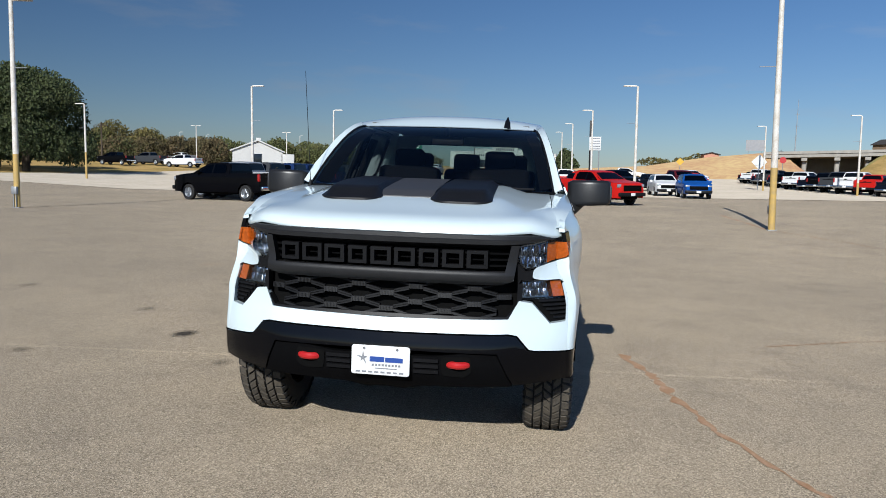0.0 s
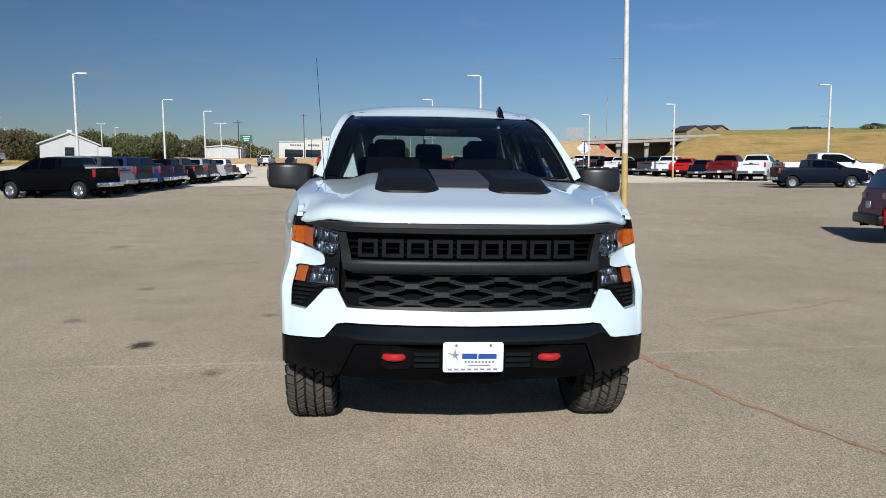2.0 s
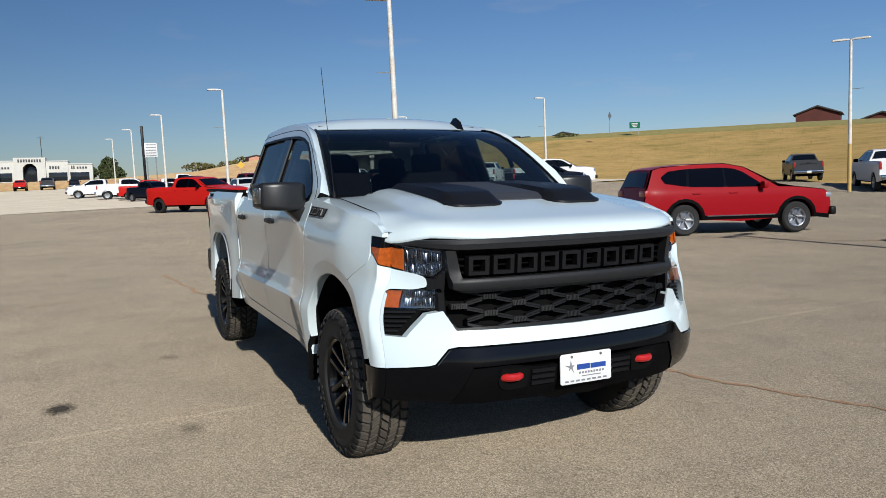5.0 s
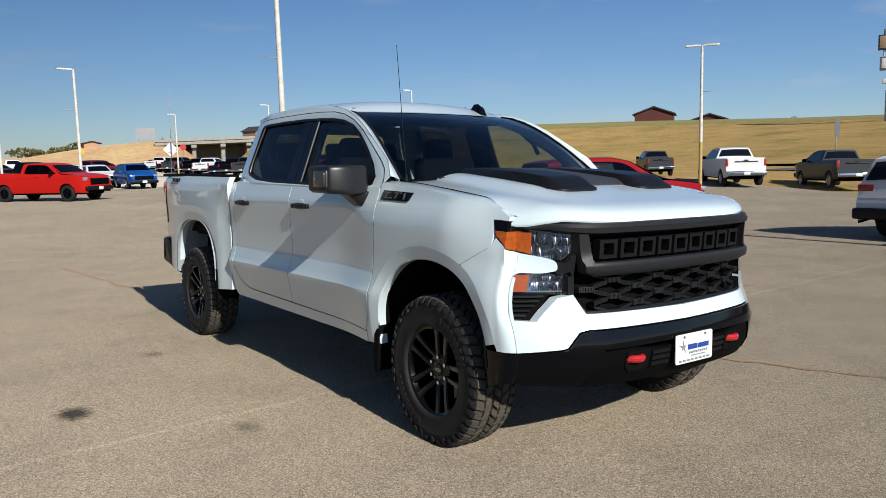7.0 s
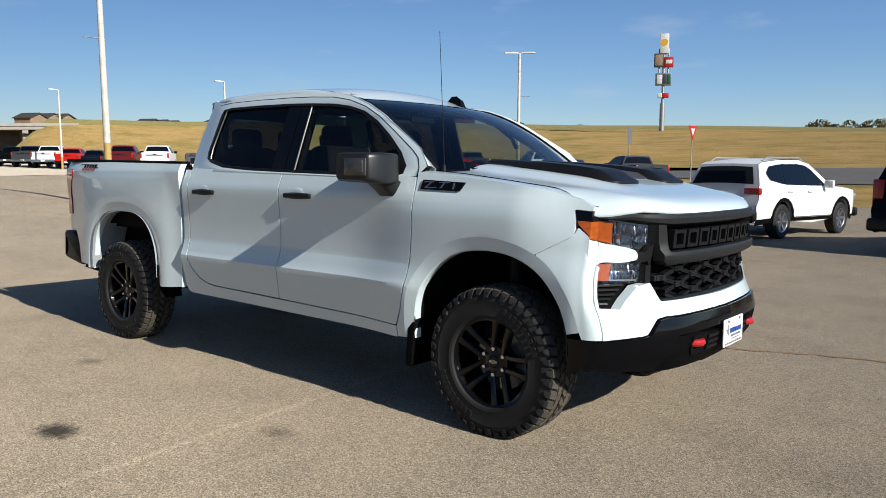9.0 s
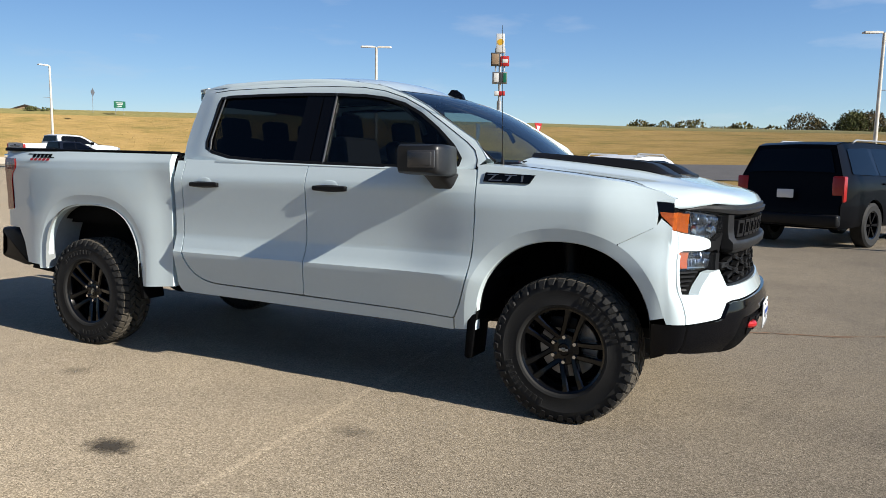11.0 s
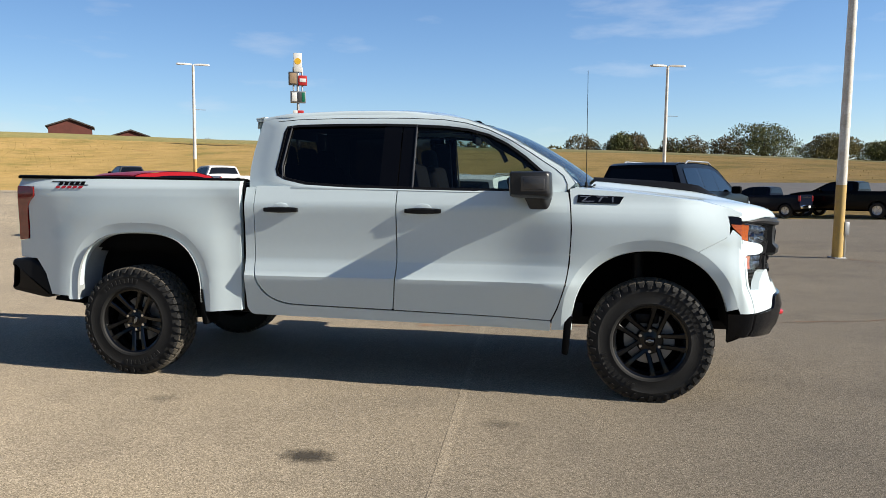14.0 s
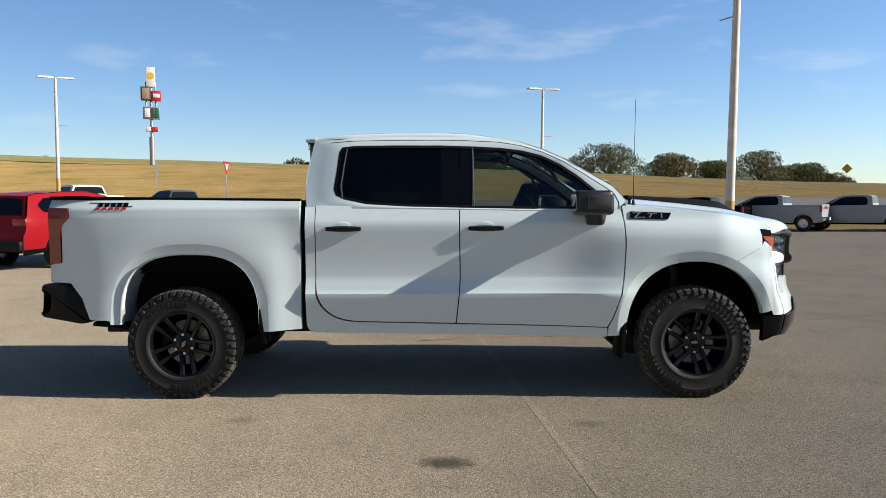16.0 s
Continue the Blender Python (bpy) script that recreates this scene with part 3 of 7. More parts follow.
# ---- light poles ----
def light_pole(x, y, h=6.35, heads=1, turn=0, yellow=1.0, box_=False, r=0.085, lean=(0, 0)):
    P = thing("light_pole", "tall white light pole with a yellow-painted foot", "light pole", "light poles on the lot")
    zb = ground_z(x, y)
    P.matrix_world = Matrix.Translation((x, y, zb)) @ Matrix.Rotation(lean[0], 4, "X") @ Matrix.Rotation(lean[1], 4, "Y") @ LEAN_POSE @ Matrix.Rotation(radians(turn), 4, "Z")
    bm = bmesh.new()
    rod(bm, (0, 0, yellow), (0, 0, h), r, r * 0.72, 14)
    part("pole", bm, M["pole_white"], P)
    bm = bmesh.new()
    rod(bm, (0, 0, -0.05), (0, 0, yellow), r * 1.03, r * 1.01, 14)
    part("painted_foot", bm, M["pole_yellow"], P, "yellow-painted lower pole")
    bm = bmesh.new()
    box(bm, (0, 0, 0.01), (0.26, 0.26, 0.03), 0.008)
    part("base_plate", bm, M["galv"], P)
    for i in range(heads):
        s = 1 if i == 0 else -1
        bm = bmesh.new()
        loft(bm, [[(s * xx, yy, zz) for yy, zz in ((-w, h - 0.02), (w, h - 0.02), (w * 0.8, h + th), (-w * 0.8, h + th))] for xx, w, th in ((0.05, 0.05, 0.04), (0.25, 0.10, 0.06), (0.72, 0.14, 0.055), (0.80, 0.09, 0.03))])
        bmesh.ops.recalc_face_normals(bm, faces=bm.faces[:])
        part("lamp_head", bm, M["pole_white"], P, "flat shoebox lamp head")
    bm = bmesh.new()
    rod(bm, (0, 0, h * 0.68), (0.55, 0, h * 0.68), 0.018, 0.014, 6)
    part("side_arm", bm, M["galv"], P)
    if box_:
        bm = bmesh.new()
        box(bm, (0.0, -0.12, 0.62), (0.20, 0.10, 0.26), 0.01)
        part("junction_box", bm, M["galv"], P, "grey electrical box")
        bm = bmesh.new()
        rod(bm, (-0.04, -0.13, 0.0), (-0.04, -0.13, 0.5), 0.018)
        rod(bm, (0.05, -0.13, 0.0), (0.05, -0.13, 0.5), 0.018)
        part("conduit", bm, M["galv"], P)
    return P

# ---- the white pickup ----
FRONT_C, REAR_C = 0.015, 3.675        # middles of the wheel openings
DOOR_PROF = [(0.40, 0.905), (0.46, 0.925), (0.52, 0.938), (0.62, 0.958), (0.745, 0.987), (0.770, 0.989), (0.780, 0.984), (0.800, 0.975), (0.885, 0.951), (0.98, 0.948), (1.12, 0.956), (1.24, 0.966), (1.275, 0.965), (1.30, 0.958), (1.38, 0.928), (1.50, 0.882), (1.70, 0.806), (1.84, 0.752), (1.90, 0.724), (1.94, 0.700)]


def arch_z(y, c, half, base, top, n):
    t = min(abs((y - c) / half), 1.0)
    return base + (top - base) * (1 - t ** n) ** (1 / n)


def arch_pt(a, c, half, base, top, n):
    """A point on a wheel opening's outline, a from 0 (rear foot) to 180 (front foot)."""
    co, si = math.cos(radians(a)), math.sin(radians(a))
    return (c + half * math.copysign(abs(co) ** (2 / n), co), base + (top - base) * abs(si) ** (2 / n))


FRONT_ARCH, FRONT_CREASE = (FRONT_C, 0.49, 0.50, 0.995, 2.2), (FRONT_C, 0.560, 0.50, 1.066, 2.2)
REAR_ARCH, REAR_CREASE = (REAR_C, 0.505, 0.55, 1.057, 2.7), (REAR_C, 0.575, 0.55, 1.136, 2.6)


def bulge(y, z, c, half, base, top, n, amp, far):
    """How far the haunch over a wheel opening stands out; widest at the flare's crease, fading to a far multiple of the arch."""
    dy, dz = (y - c) / half, max(z - base, 0) / (top - base)
    r = (abs(dy) ** n + abs(dz) ** n) ** (1 / n)
    if r > 1.145:
        return amp * smoothstep(far, 1.145, r)
    return amp - 0.016 * (1.145 - max(r, 0.95)) / 0.145


def side_x(y, z):
    x = lerp_table(DOOR_PROF, z)
    if z < 1.45 or y > 2.86:
        front, rear = smoothstep(0.75, 0.2, y), (1.0 if y > 2.86 else 0.0)
        # fenders and bed side lose the door's lower crease
        plain = lerp_table([(0.35, 0.935), (0.45, 0.950), (0.7, 0.952), (1.0, 0.953), (1.235, 0.960), (1.27, 0.957), (1.38, 0.923), (1.44, 0.893)], z)
        bed = lerp_table([(0.35, 0.935), (0.50, 0.955), (0.8, 0.948), (1.1, 0.953), (1.33, 0.968), (1.388, 0.966), (1.47, 0.928)], z)
        x = x * (1 - front - rear) + plain * front + bed * rear
        x += bulge(y, z, *FRONT_ARCH, 0.050, 2.6) * smoothstep(1.25, 0.50, y) * smoothstep(-0.75, -0.45, y) * smoothstep(1.34, 1.16, z) + bulge(y, z, *REAR_ARCH, 0.036, 1.9) * smoothstep(2.75, 3.1, y)
    if y < -0.10:
        x -= 0.25 * max(0, -0.30 - y) ** 2 + 0.02 * smoothstep(1.05, 1.22, z) * smoothstep(-0.15, -0.5, y)      # nose draws in
    if y > 4.3:
        x -= 0.25 * (y - 4.3) ** 2
    return x


def side_fn(s, out=0.0):
    return lambda y, z, d: (s * (side_x(y, z) + out - d), y, z)


def face_y(x, z):
    """The front face of the pickup: y for a place across and up."""
    base = lerp_table([(0.36, -0.76), (0.42, -0.84), (0.50, -0.885), (0.62, -0.905), (0.70, -0.885), (0.78, -0.850), (0.92, -0.838), (1.04, -0.852), (1.14, -0.860), (1.19, -0.866), (1.24, -0.83)], z)
    base += 0.028 * smoothstep(0.66, 0.90, abs(x)) * smoothstep(0.95, 1.10, z)      # lamps sweep back
    return base + lerp_table([(0, 0), (0.15, 0.003), (0.3, 0.012), (0.45, 0.028), (0.55, 0.047), (0.62, 0.070), (0.68, 0.104), (0.75, 0.144), (0.82, 0.197), (0.86, 0.232), (0.90, 0.268), (0.95, 0.325)], abs(x))


def wide(z):
    """How much further out the fascia's edge stands below the headlamps."""
    return 0.026 * smoothstep(1.04, 0.96, z)


def corner_fn(s, off=0.0):
    """The nose's outer corner: v from 0 (face edge) to 1 (side), and height."""
    def fn(v, z, d):
        zz = max(z, 0.55)
        x2, y0 = side_x(-0.55, zz) + 0.001 + 0.3 * max(0, off - 0.002) * (off < 0.01), face_y(0.905, z) - off
        x0 = 0.905 + wide(z)
        x1, y1 = x2 - 0.003, y0 + 0.4 * (x2 - x0) + 0.006
        a, b, c = (1 - v) ** 2, 2 * v * (1 - v), v * v
        x, y = a * x0 + b * x1 + c * x2, a * y0 + b * y1 + c * -0.55
        return (s * (x - d * 0.7), y + d * 0.7, z)
    return fn


def face_fn(off=0.0):
    return lambda x, z, d: (x + math.copysign(wide(z) * smoothstep(0.72, 0.88, abs(x)), x), face_y(x, z) + off + d, z)


HOOD_SIDE = [(-0.90, 1.214), (-0.87, 1.229), (-0.82, 1.246), (-0.74, 1.263), (-0.64, 1.279), (-0.5, 1.299), (-0.3, 1.327), (0.0, 1.362), (0.3, 1.392), (0.62, 1.412)]


def hood_z(x, y):
    a = abs(x)
    z = lerp_table(HOOD_SIDE, y)
    fade = smoothstep(-0.75, -0.25, y)
    z += 0.012 * (1 - (a / 0.86) ** 2) * (1 - fade)
    z += fade * (0.040 * smoothstep(0.66, 0.50, a) - 0.020 * smoothstep(0.80, 0.93, a))          # raised middle
    z += 0.012 * smoothstep(0.90, 0.6, a)
    return z - 0.042 * smoothstep(0.70, 0.885, a) * smoothstep(-0.30, -0.52, y)


def wheel(parent, name, y, s, r=0.405):
    """A wheel with an all-terrain tyre: hub at the origin of its empty, outer face to +x."""
    w = new(name)
    w.parent = parent
    w.matrix_local = Matrix.Translation((s * 0.845, y, 0.398)) @ (Matrix() if s > 0 else Matrix.Rotation(math.pi, 4, "Z")) @ Matrix.Rotation(radians(17 * y), 4, "X")
    bm = bmesh.new()
    h = 0.128
    prof = [(0.232, -h * 0.80), (0.245, -h * 0.98), (0.30, -h * 1.05), (0.35, -h * 1.03), (0.383, -h * 0.93), (0.392, -h * 0.80), (0.393, h * 0.80), (0.384, h * 0.93), (0.352, h * 1.03), (0.335, h * 1.052), (0.332, h * 1.04), (0.30, h * 1.055), (0.262, h * 1.03), (0.258, h * 1.045), (0.245, h * 1.0), (0.232, h * 0.82)]
    lathe(bm, prof, seg=72)
    part("tyre", bm, M["rubber"], w, "black all-terrain tyre with a raised sidewall")
    bm = bmesh.new()
    for a0 in (0.3, 3.44):
        for k in range(9):
            a = a0 + 0.115 * k
            loft(bm, [[(x, rr * math.cos(a + o), rr * math.sin(a + o)) for x, o in ((0.130, -0.035), (0.1385, -0.03), (0.1385, 0.03), (0.130, 0.035))] for rr in (0.292, 0.322)])
    bmesh.ops.recalc_face_normals(bm, faces=bm.faces[:])
    part("sidewall_bar", bm, M["rubber"], w, "raised plain bars on the sidewall")["kind"] = "stuff"
    # tread blocks
    bm = bmesh.new()
    rng = random.Random(5)
    n = 44
    lugs = bmesh.new()
    for i in range(n):
        a0 = 2 * math.pi * i / n
        for k, (xc, wd, ln, sk, st) in enumerate(((-0.103, 0.044, 0.80, 0.25, 0.0), (-0.052, 0.043, 0.76, -0.75, 0.5), (0.0, 0.043, 0.72, 0.75, 0.1), (0.052, 0.043, 0.76, -0.75, 0.6), (0.103, 0.044, 0.80, 0.25, 0.15))):
            a = a0 + st * 2 * math.pi / n
            da = math.pi / n * ln
            rr = r + 0.003 + rng.uniform(-0.0015, 0.0015)
            low = 0.388
            pts = []
            for rad, grow in ((low, 1.0), (rr, 0.90)):
                for u, v in ((-1, -1), (1, -1), (1, 1), (-1, 1)):
                    x = xc + u * wd / 2 * grow
                    ang = a + v * da * grow + sk * u * wd / 2 / r
                    rx = rad - (0.012 if abs(x) > 0.115 and rad > low else 0)
                    pts.append(bm.verts.new((x, rx * math.cos(ang), rx * math.sin(ang))))
            bm.faces.new(pts[4:])
            for u in range(4):
                bm.faces.new((pts[u], pts[(u + 1) % 4], pts[4 + (u + 1) % 4], pts[4 + u]))
        # shoulder lugs that run down the sidewall
        for sgn in (-1, 1):
            a, da = a0 + (0.15 if sgn > 0 else 0.0) * 2 * math.pi / n, math.pi / n * 0.72
            low_ = 0.352 if i % 2 else 0.366
            rings = []
            for rad, xo, g in ((0.396, 0.1235, 1.0), (0.382, 0.1345, 0.95), (low_, 0.1405, 0.62)):
                rings.append([(sgn * (xo - dx), rad * math.cos(a + v * da * g + k_), rad * math.sin(a + v * da * g + k_)) for v, dx, k_ in ((-1, 0.012, 0), (-0.85, 0, (0.396 - rad) * 0.5), (0.85, 0, (0.396 - rad) * 0.5), (1, 0.012, 0))])
            loft(lugs, rings)
    part("tread", bm, M["tread"], w, "chunky tread dusted with tan dirt", sharp=0.4)["kind"] = "stuff"
    bmesh.ops.recalc_face_normals(lugs, faces=lugs.faces[:])
    part("shoulder_lug", lugs, M["rubber"], w, "black lugs round the tyre's shoulder", sharp=0.4)["kind"] = "stuff"
    # rim barrel
    bm = bmesh.new()
    lathe(bm, [(0.236, 0.102), (0.242, 0.112), (0.238, 0.116), (0.226, 0.108), (0.218, 0.085), (0.206, 0.02), (0.200, -0.09)], seg=60)
    rim = part("rim", bm, M["rim_black"], w, "gloss black alloy rim with split spokes")
    bm = bmesh.new()
    lathe(bm, [(0.001, 0.072), (0.040, 0.072), (0.050, 0.068), (0.083, 0.066), (0.090, 0.055), (0.090, 0.0)], seg=36)
    for i in range(5):
        a = 2 * math.pi * i / 5
        for sk in (-1, 1):
            rings = []
            for rr, ang, wd, xo, th in ((0.060, a + sk * 0.62, 0.036, 0.068, 0.05), (0.105, a + sk * 0.345, 0.033, 0.084, 0.05), (0.165, a + sk * 0.235, 0.034, 0.098, 0.05), (0.214, a + sk * 0.205, 0.040, 0.108, 0.05), (0.235, a + sk * 0.205, 0.060, 0.109, 0.04)):
                cy, cz = rr * math.cos(ang), rr * math.sin(ang)
                ty, tz = -math.sin(ang), math.cos(ang)
                rings.append([(xo - th, cy + ty * wd / 2, cz + tz * wd / 2), (xo - 0.008, cy + ty * wd / 2, cz + tz * wd / 2), (xo, cy + ty * wd * 0.30, cz + tz * wd * 0.30), (xo, cy - ty * wd * 0.30, cz - tz * wd * 0.30), (xo - 0.008, cy - ty * wd / 2, cz - tz * wd / 2), (xo - th, cy - ty * wd / 2, cz - tz * wd / 2)])
            loft(bm, rings)
    bmesh.ops.recalc_face_normals(bm, faces=bm.faces[:])
    part("spoke_set", bm, M["rim_black"], rim)
    for i in range(6):
        a = 2 * math.pi * (i + 0.5) / 6
        bm = bmesh.new()
        p = Vector((0, 0.0695 * math.cos(a), 0.0695 * math.sin(a)))
        rod(bm, p + Vector((0.06, 0, 0)), p + Vector((0.083, 0, 0)), 0.0125, 0.0105, 6)
        part("lug_nut", bm, M["chrome"], rim, "chrome wheel nut")
    bm = bmesh.new()
    lathe(bm, [(0.0, 0.078), (0.030, 0.077), (0.036, 0.072)], seg=24)
    cap = part("centre_cap", bm, M["black_gloss"], rim)
    bm = bmesh.new()
    box(bm, (0.080, 0, 0), (0.003, 0.050, 0.012), 0.001)
    box(bm, (0.080, 0, 0), (0.003, 0.018, 0.022), 0.001)
    part("emblem", bm, M["alloy"], cap, "grey plain bar emblem")
    # brake and hub behind
    bm = bmesh.new()
    lathe(bm, [(0.001, -0.01), (0.165, -0.01), (0.168, -0.02), (0.165, -0.035), (0.07, -0.036)], seg=40)
    part("brake_disc", bm, M["steel"], w, "bare steel brake disc")
    bm = bmesh.new()
    box(bm, (-0.02, -0.02, 0.14), (0.09, 0.16, 0.07), 0.015)
    part("brake_caliper", bm, M["black_satin"], w)
    bm = bmesh.new()
    rod(bm, (-0.11, 0, 0), (-0.02, 0, 0), 0.2, 0.2, 32)
    part("hub", bm, M["black_void"], w)
    return w


def build_pickup():
    T = thing("pickup_truck", "white crew-cab pickup with black hood scoops, standing on the lot", "pickup truck")
    W = M["white"]

    def side(name, poly, mtl, s, step=0.05, depth=0.03, out=0.0, label="", lines=((), ()), sharp=0.5, parent=None):
        bm = bmesh.new()
        patch(bm, poly, side_fn(s, out), step, depth, lines)
        if s < 0:
            bmesh.ops.reverse_faces(bm, faces=bm.faces[:])
        return part(name, bm, mtl, parent or T, label, sharp)

    def face(name, poly, mtl, off=0.0, step=0.05, depth=0.03, label="", parent=None, sharp=0.5):
        bm = bmesh.new()
        patch(bm, poly, face_fn(off), step, depth)
        return part(name, bm, mtl, parent or T, label, sharp)

    zl = [0.46, 0.52, 0.62, 0.745, 0.770, 0.780, 0.800, 0.885, 0.91, 1.24, 1.275, 1.30, 1.345]
    fa = lambda a, b, n=22: [(y, arch_z(y, FRONT_C, 0.49, 0.50, 0.995, 2.2)) for y in (FRONT_C + 0.49 * math.sin(math.pi / 2 * (a + (b - a) * i / n)) for i in range(n + 1))]
    ra = lambda a, b, n=26: [(y, arch_z(y, REAR_C, 0.505, 0.55, 1.057, 2.7)) for y in (REAR_C + 0.505 * math.sin(math.pi / 2 * (a + (b - a) * i / n)) for i in range(n + 1))]
    for s in (-1, 1):
        # front fender: front line, over the arch, door line
        fender = [(-0.475, 1.098), (-0.478, 1.16), (-0.466, 1.225), (-0.553, 1.219), (-0.553, 1.238), (-0.49, 1.272), (-0.30, 1.318), (0.0, 1.355), (0.3, 1.384), (0.50, 1.40), (0.535, 1.395), (0.522, 1.28), (0.513, 1.13), (0.525, 0.90), (0.547, 0.765), (0.60, 0.60), (0.638, 0.519), (0.640, 0.455), (0.580, 0.459)]
        fender += [p for p in (arch_pt(a, *FRONT_CREASE) for a in range(0, 181, 4)) if p[0] > -0.285]
        side("fender", fender, W, s, 0.028, lines=((), [1.24, 1.275, 1.30]))
        bm = bmesh.new()
        cols = []
        for i in range(9):
            v = i / 8
            cols.append([corner_fn(s, 0.008)(v, 0.605 + (1.071 + 0.023 * v - 0.605) * k / 18, 0) for k in range(19)])
        for i in range(1, 15):
            y = -0.55 + 0.258 * i / 14
            zb = max(0.606, arch_z(y, *FRONT_CREASE))
            zt = lerp_table([(-0.55, 1.094), (-0.487, 1.145), (-0.474, 1.096), (-0.292, 0.999)], y)
            cols.append([(s * side_x(y, zb + (zt - zb) * k / 18), y, zb + (zt - zb) * k / 18) for k in range(19)])
        loft(bm, cols, closed=False)
        part("fascia_side", bm, W, T, sharp=1.2)
        fdoor = rounded([(1.707, 1.388), (0.545, 1.372), (0.530, 1.28), (0.521, 1.13), (0.533, 0.90), (0.555, 0.765), (0.607, 0.605), (0.648, 0.522), (1.735, 0.550), (1.727, 0.62), (1.703, 0.85), (1.708, 1.2)], [0, 0.01, 0.05, 0.1, 0.1, 0.1, 0.04, 0.01, 0.01, 0.05, 0.1, 0.1])
        d = side("front_door", fdoor, W, s, lines=((), zl))
        rdoor = rounded([(2.755, 1.41), (1.715, 1.389), (1.716, 1.2), (1.711, 0.85), (1.735, 0.62), (1.743, 0.551), (2.60, 0.570), (2.755, 0.72)], [0, 0, 0.1, 0.1, 0.05, 0.01, 0.17, 0.14])
        d2 = side("rear_door", rdoor, W, s, lines=((), zl))
        side("rocker_panel", rounded([(0.647, 0.516), (0.65, 0.448), (2.80, 0.482), (2.83, 0.53), (2.832, 1.40), (2.762, 1.40), (2.762, 0.70), (2.60, 0.562)], [0, 0.01, 0.03, 0.02, 0, 0, 0.12, 0.15]), W, s, lines=((), zl))
        # bed side
        bed = [(2.868, 0.513), (2.868, 1.442), (4.70, 1.468), (4.715, 1.405)] + [(4.555, 1.40), (4.548, 1.33), (4.615, 1.27), (4.622, 1.0), (4.72, 0.985), (4.72, 0.86), (4.56, 0.85), (4.47, 0.74), (4.41, 0.585), (4.26, 0.578)] + [arch_pt(a, *REAR_CREASE) for a in range(0, 181, 4)] + [(3.10, 0.497)]
        bed = bed[::-1]
        side("bed_side", bed, W, s, 0.03, lines=((), [1.33, 1.388]), depth=0.05)
        # flares round the wheel openings
        for inner_, outer_, lim, foot in ((FRONT_ARCH, FRONT_CREASE, -0.540, [((0.508, 0.462), (0.580, 0.460))]), (REAR_ARCH, REAR_CREASE, -9, [((4.185, 0.575), (4.255, 0.577))])):
            bm = bmesh.new()
            rr = []
            pairs = foot + [(arch_pt(a, *inner_), arch_pt(a, *outer_)) for a in range(0, 181, 3) if lim < -5 or a < 90 or arch_pt(a, *inner_)[1] > 0.60]
            if lim < -5:
                pairs.append(((3.165, 0.497), (3.10, 0.497)))
            for (ya, za), (yb, zb) in pairs:
                yb = max(yb, lim)
                row = [(s * (side_x(ya, za) - 0.05), ya, za), (s * (side_x(ya, za) - 0.006), ya, za - 0.001)]
                for t in (0.06, 0.35, 0.7, 1.0):
                    y, z = ya + (yb - ya) * t, za + (zb - za) * t
                    row.append((s * side_x(y, z), y, z))
                rr.append(row)
            loft(bm, rr, closed=False)
            part("wheel_flare", bm, W, T)
        # bed rail cap
        bm = bmesh.new()
        prism(bm, [(s * 0.935, 1.435), (s * 0.935, 1.455), (s * 0.92, 1.462), (s * 0.86, 1.462), (s * 0.86, 1.435)], 1, 2.87, 4.70, 0.004)
        for v in bm.verts:
            v.co.z += 0.026 * (v.co.y - 2.87) / 1.83
        part("bed_rail_cap", bm, M["black_matte"], T, "black plastic bed rail cap")
        # tail lamp
        side("tail_lamp", rounded([(4.715, 1.405), (4.56, 1.400), (4.552, 1.325), (4.61, 1.275), (4.628, 1.20), (4.628, 1.0), (4.72, 0.99)], [0.01, 0.02, 0.03, 0.03, 0.03, 0.02, 0.01]), M["red_lens"], s, out=0.008, depth=0.05, label="deep red tail lamp")
        # belt moulding and door glass
        op = [(0.74, 1.372), (0.662, 1.388), (0.652, 1.435), (0.712, 1.512), (0.835, 1.617), (0.962, 1.705), (1.095, 1.771), (1.24, 1.810), (1.40, 1.832), (1.62, 1.845), (1.845, 1.853), (2.20, 1.856), (2.50, 1.853), (2.585, 1.842), (2.605, 1.80), (2.618, 1.66), (2.635, 1.53), (2.615, 1.482), (2.547, 1.452), (2.39, 1.418), (2.10, 1.400), (1.845, 1.393), (1.62, 1.387), (1.20, 1.378)]
        outer = [(0.79, 1.36), (0.56, 1.376), (0.50, 1.43), (0.575, 1.535), (0.80, 1.665), (0.95, 1.752), (1.10, 1.820), (1.27, 1.876), (1.43, 1.906), (1.65, 1.918), (1.87, 1.922), (2.20, 1.922), (2.52, 1.916), (2.72, 1.905), (2.80, 1.88), (2.836, 1.66), (2.845, 1.53), (2.838, 1.45), (2.832, 1.395), (2.50, 1.385), (2.12, 1.381), (1.845, 1.378), (1.62, 1.374), (1.20, 1.365)]

        def gx(y, z):
            x = lerp_table(DOOR_PROF, z)
            x -= 0.05 * smoothstep(2.55, 2.85, y) + 0.02 * smoothstep(1.0, 0.5, y)
            return x
        bm = bmesh.new()
        rings = []
        K = 4
        for k in range(K + 1):
            t = k / K
            ring = []
            for (y0, z0), (y1, z1) in zip(op, outer):
                y, z = y0 + (y1 - y0) * t, z0 + (z1 - z0) * t
                ring.append((s * (gx(y, z) + 0.004 * math.sin(math.pi * t)), y, z))
            rings.append(ring)
        rings.insert(0, [(x - s * 0.03, y, z) for x, y, z in rings[0]])
        loft(bm, rings, caps=False)
        part("cab_frame", bm, W, T, sharp=0.7)
        # shut line of the front door round its window frame
        bm = bmesh.new()
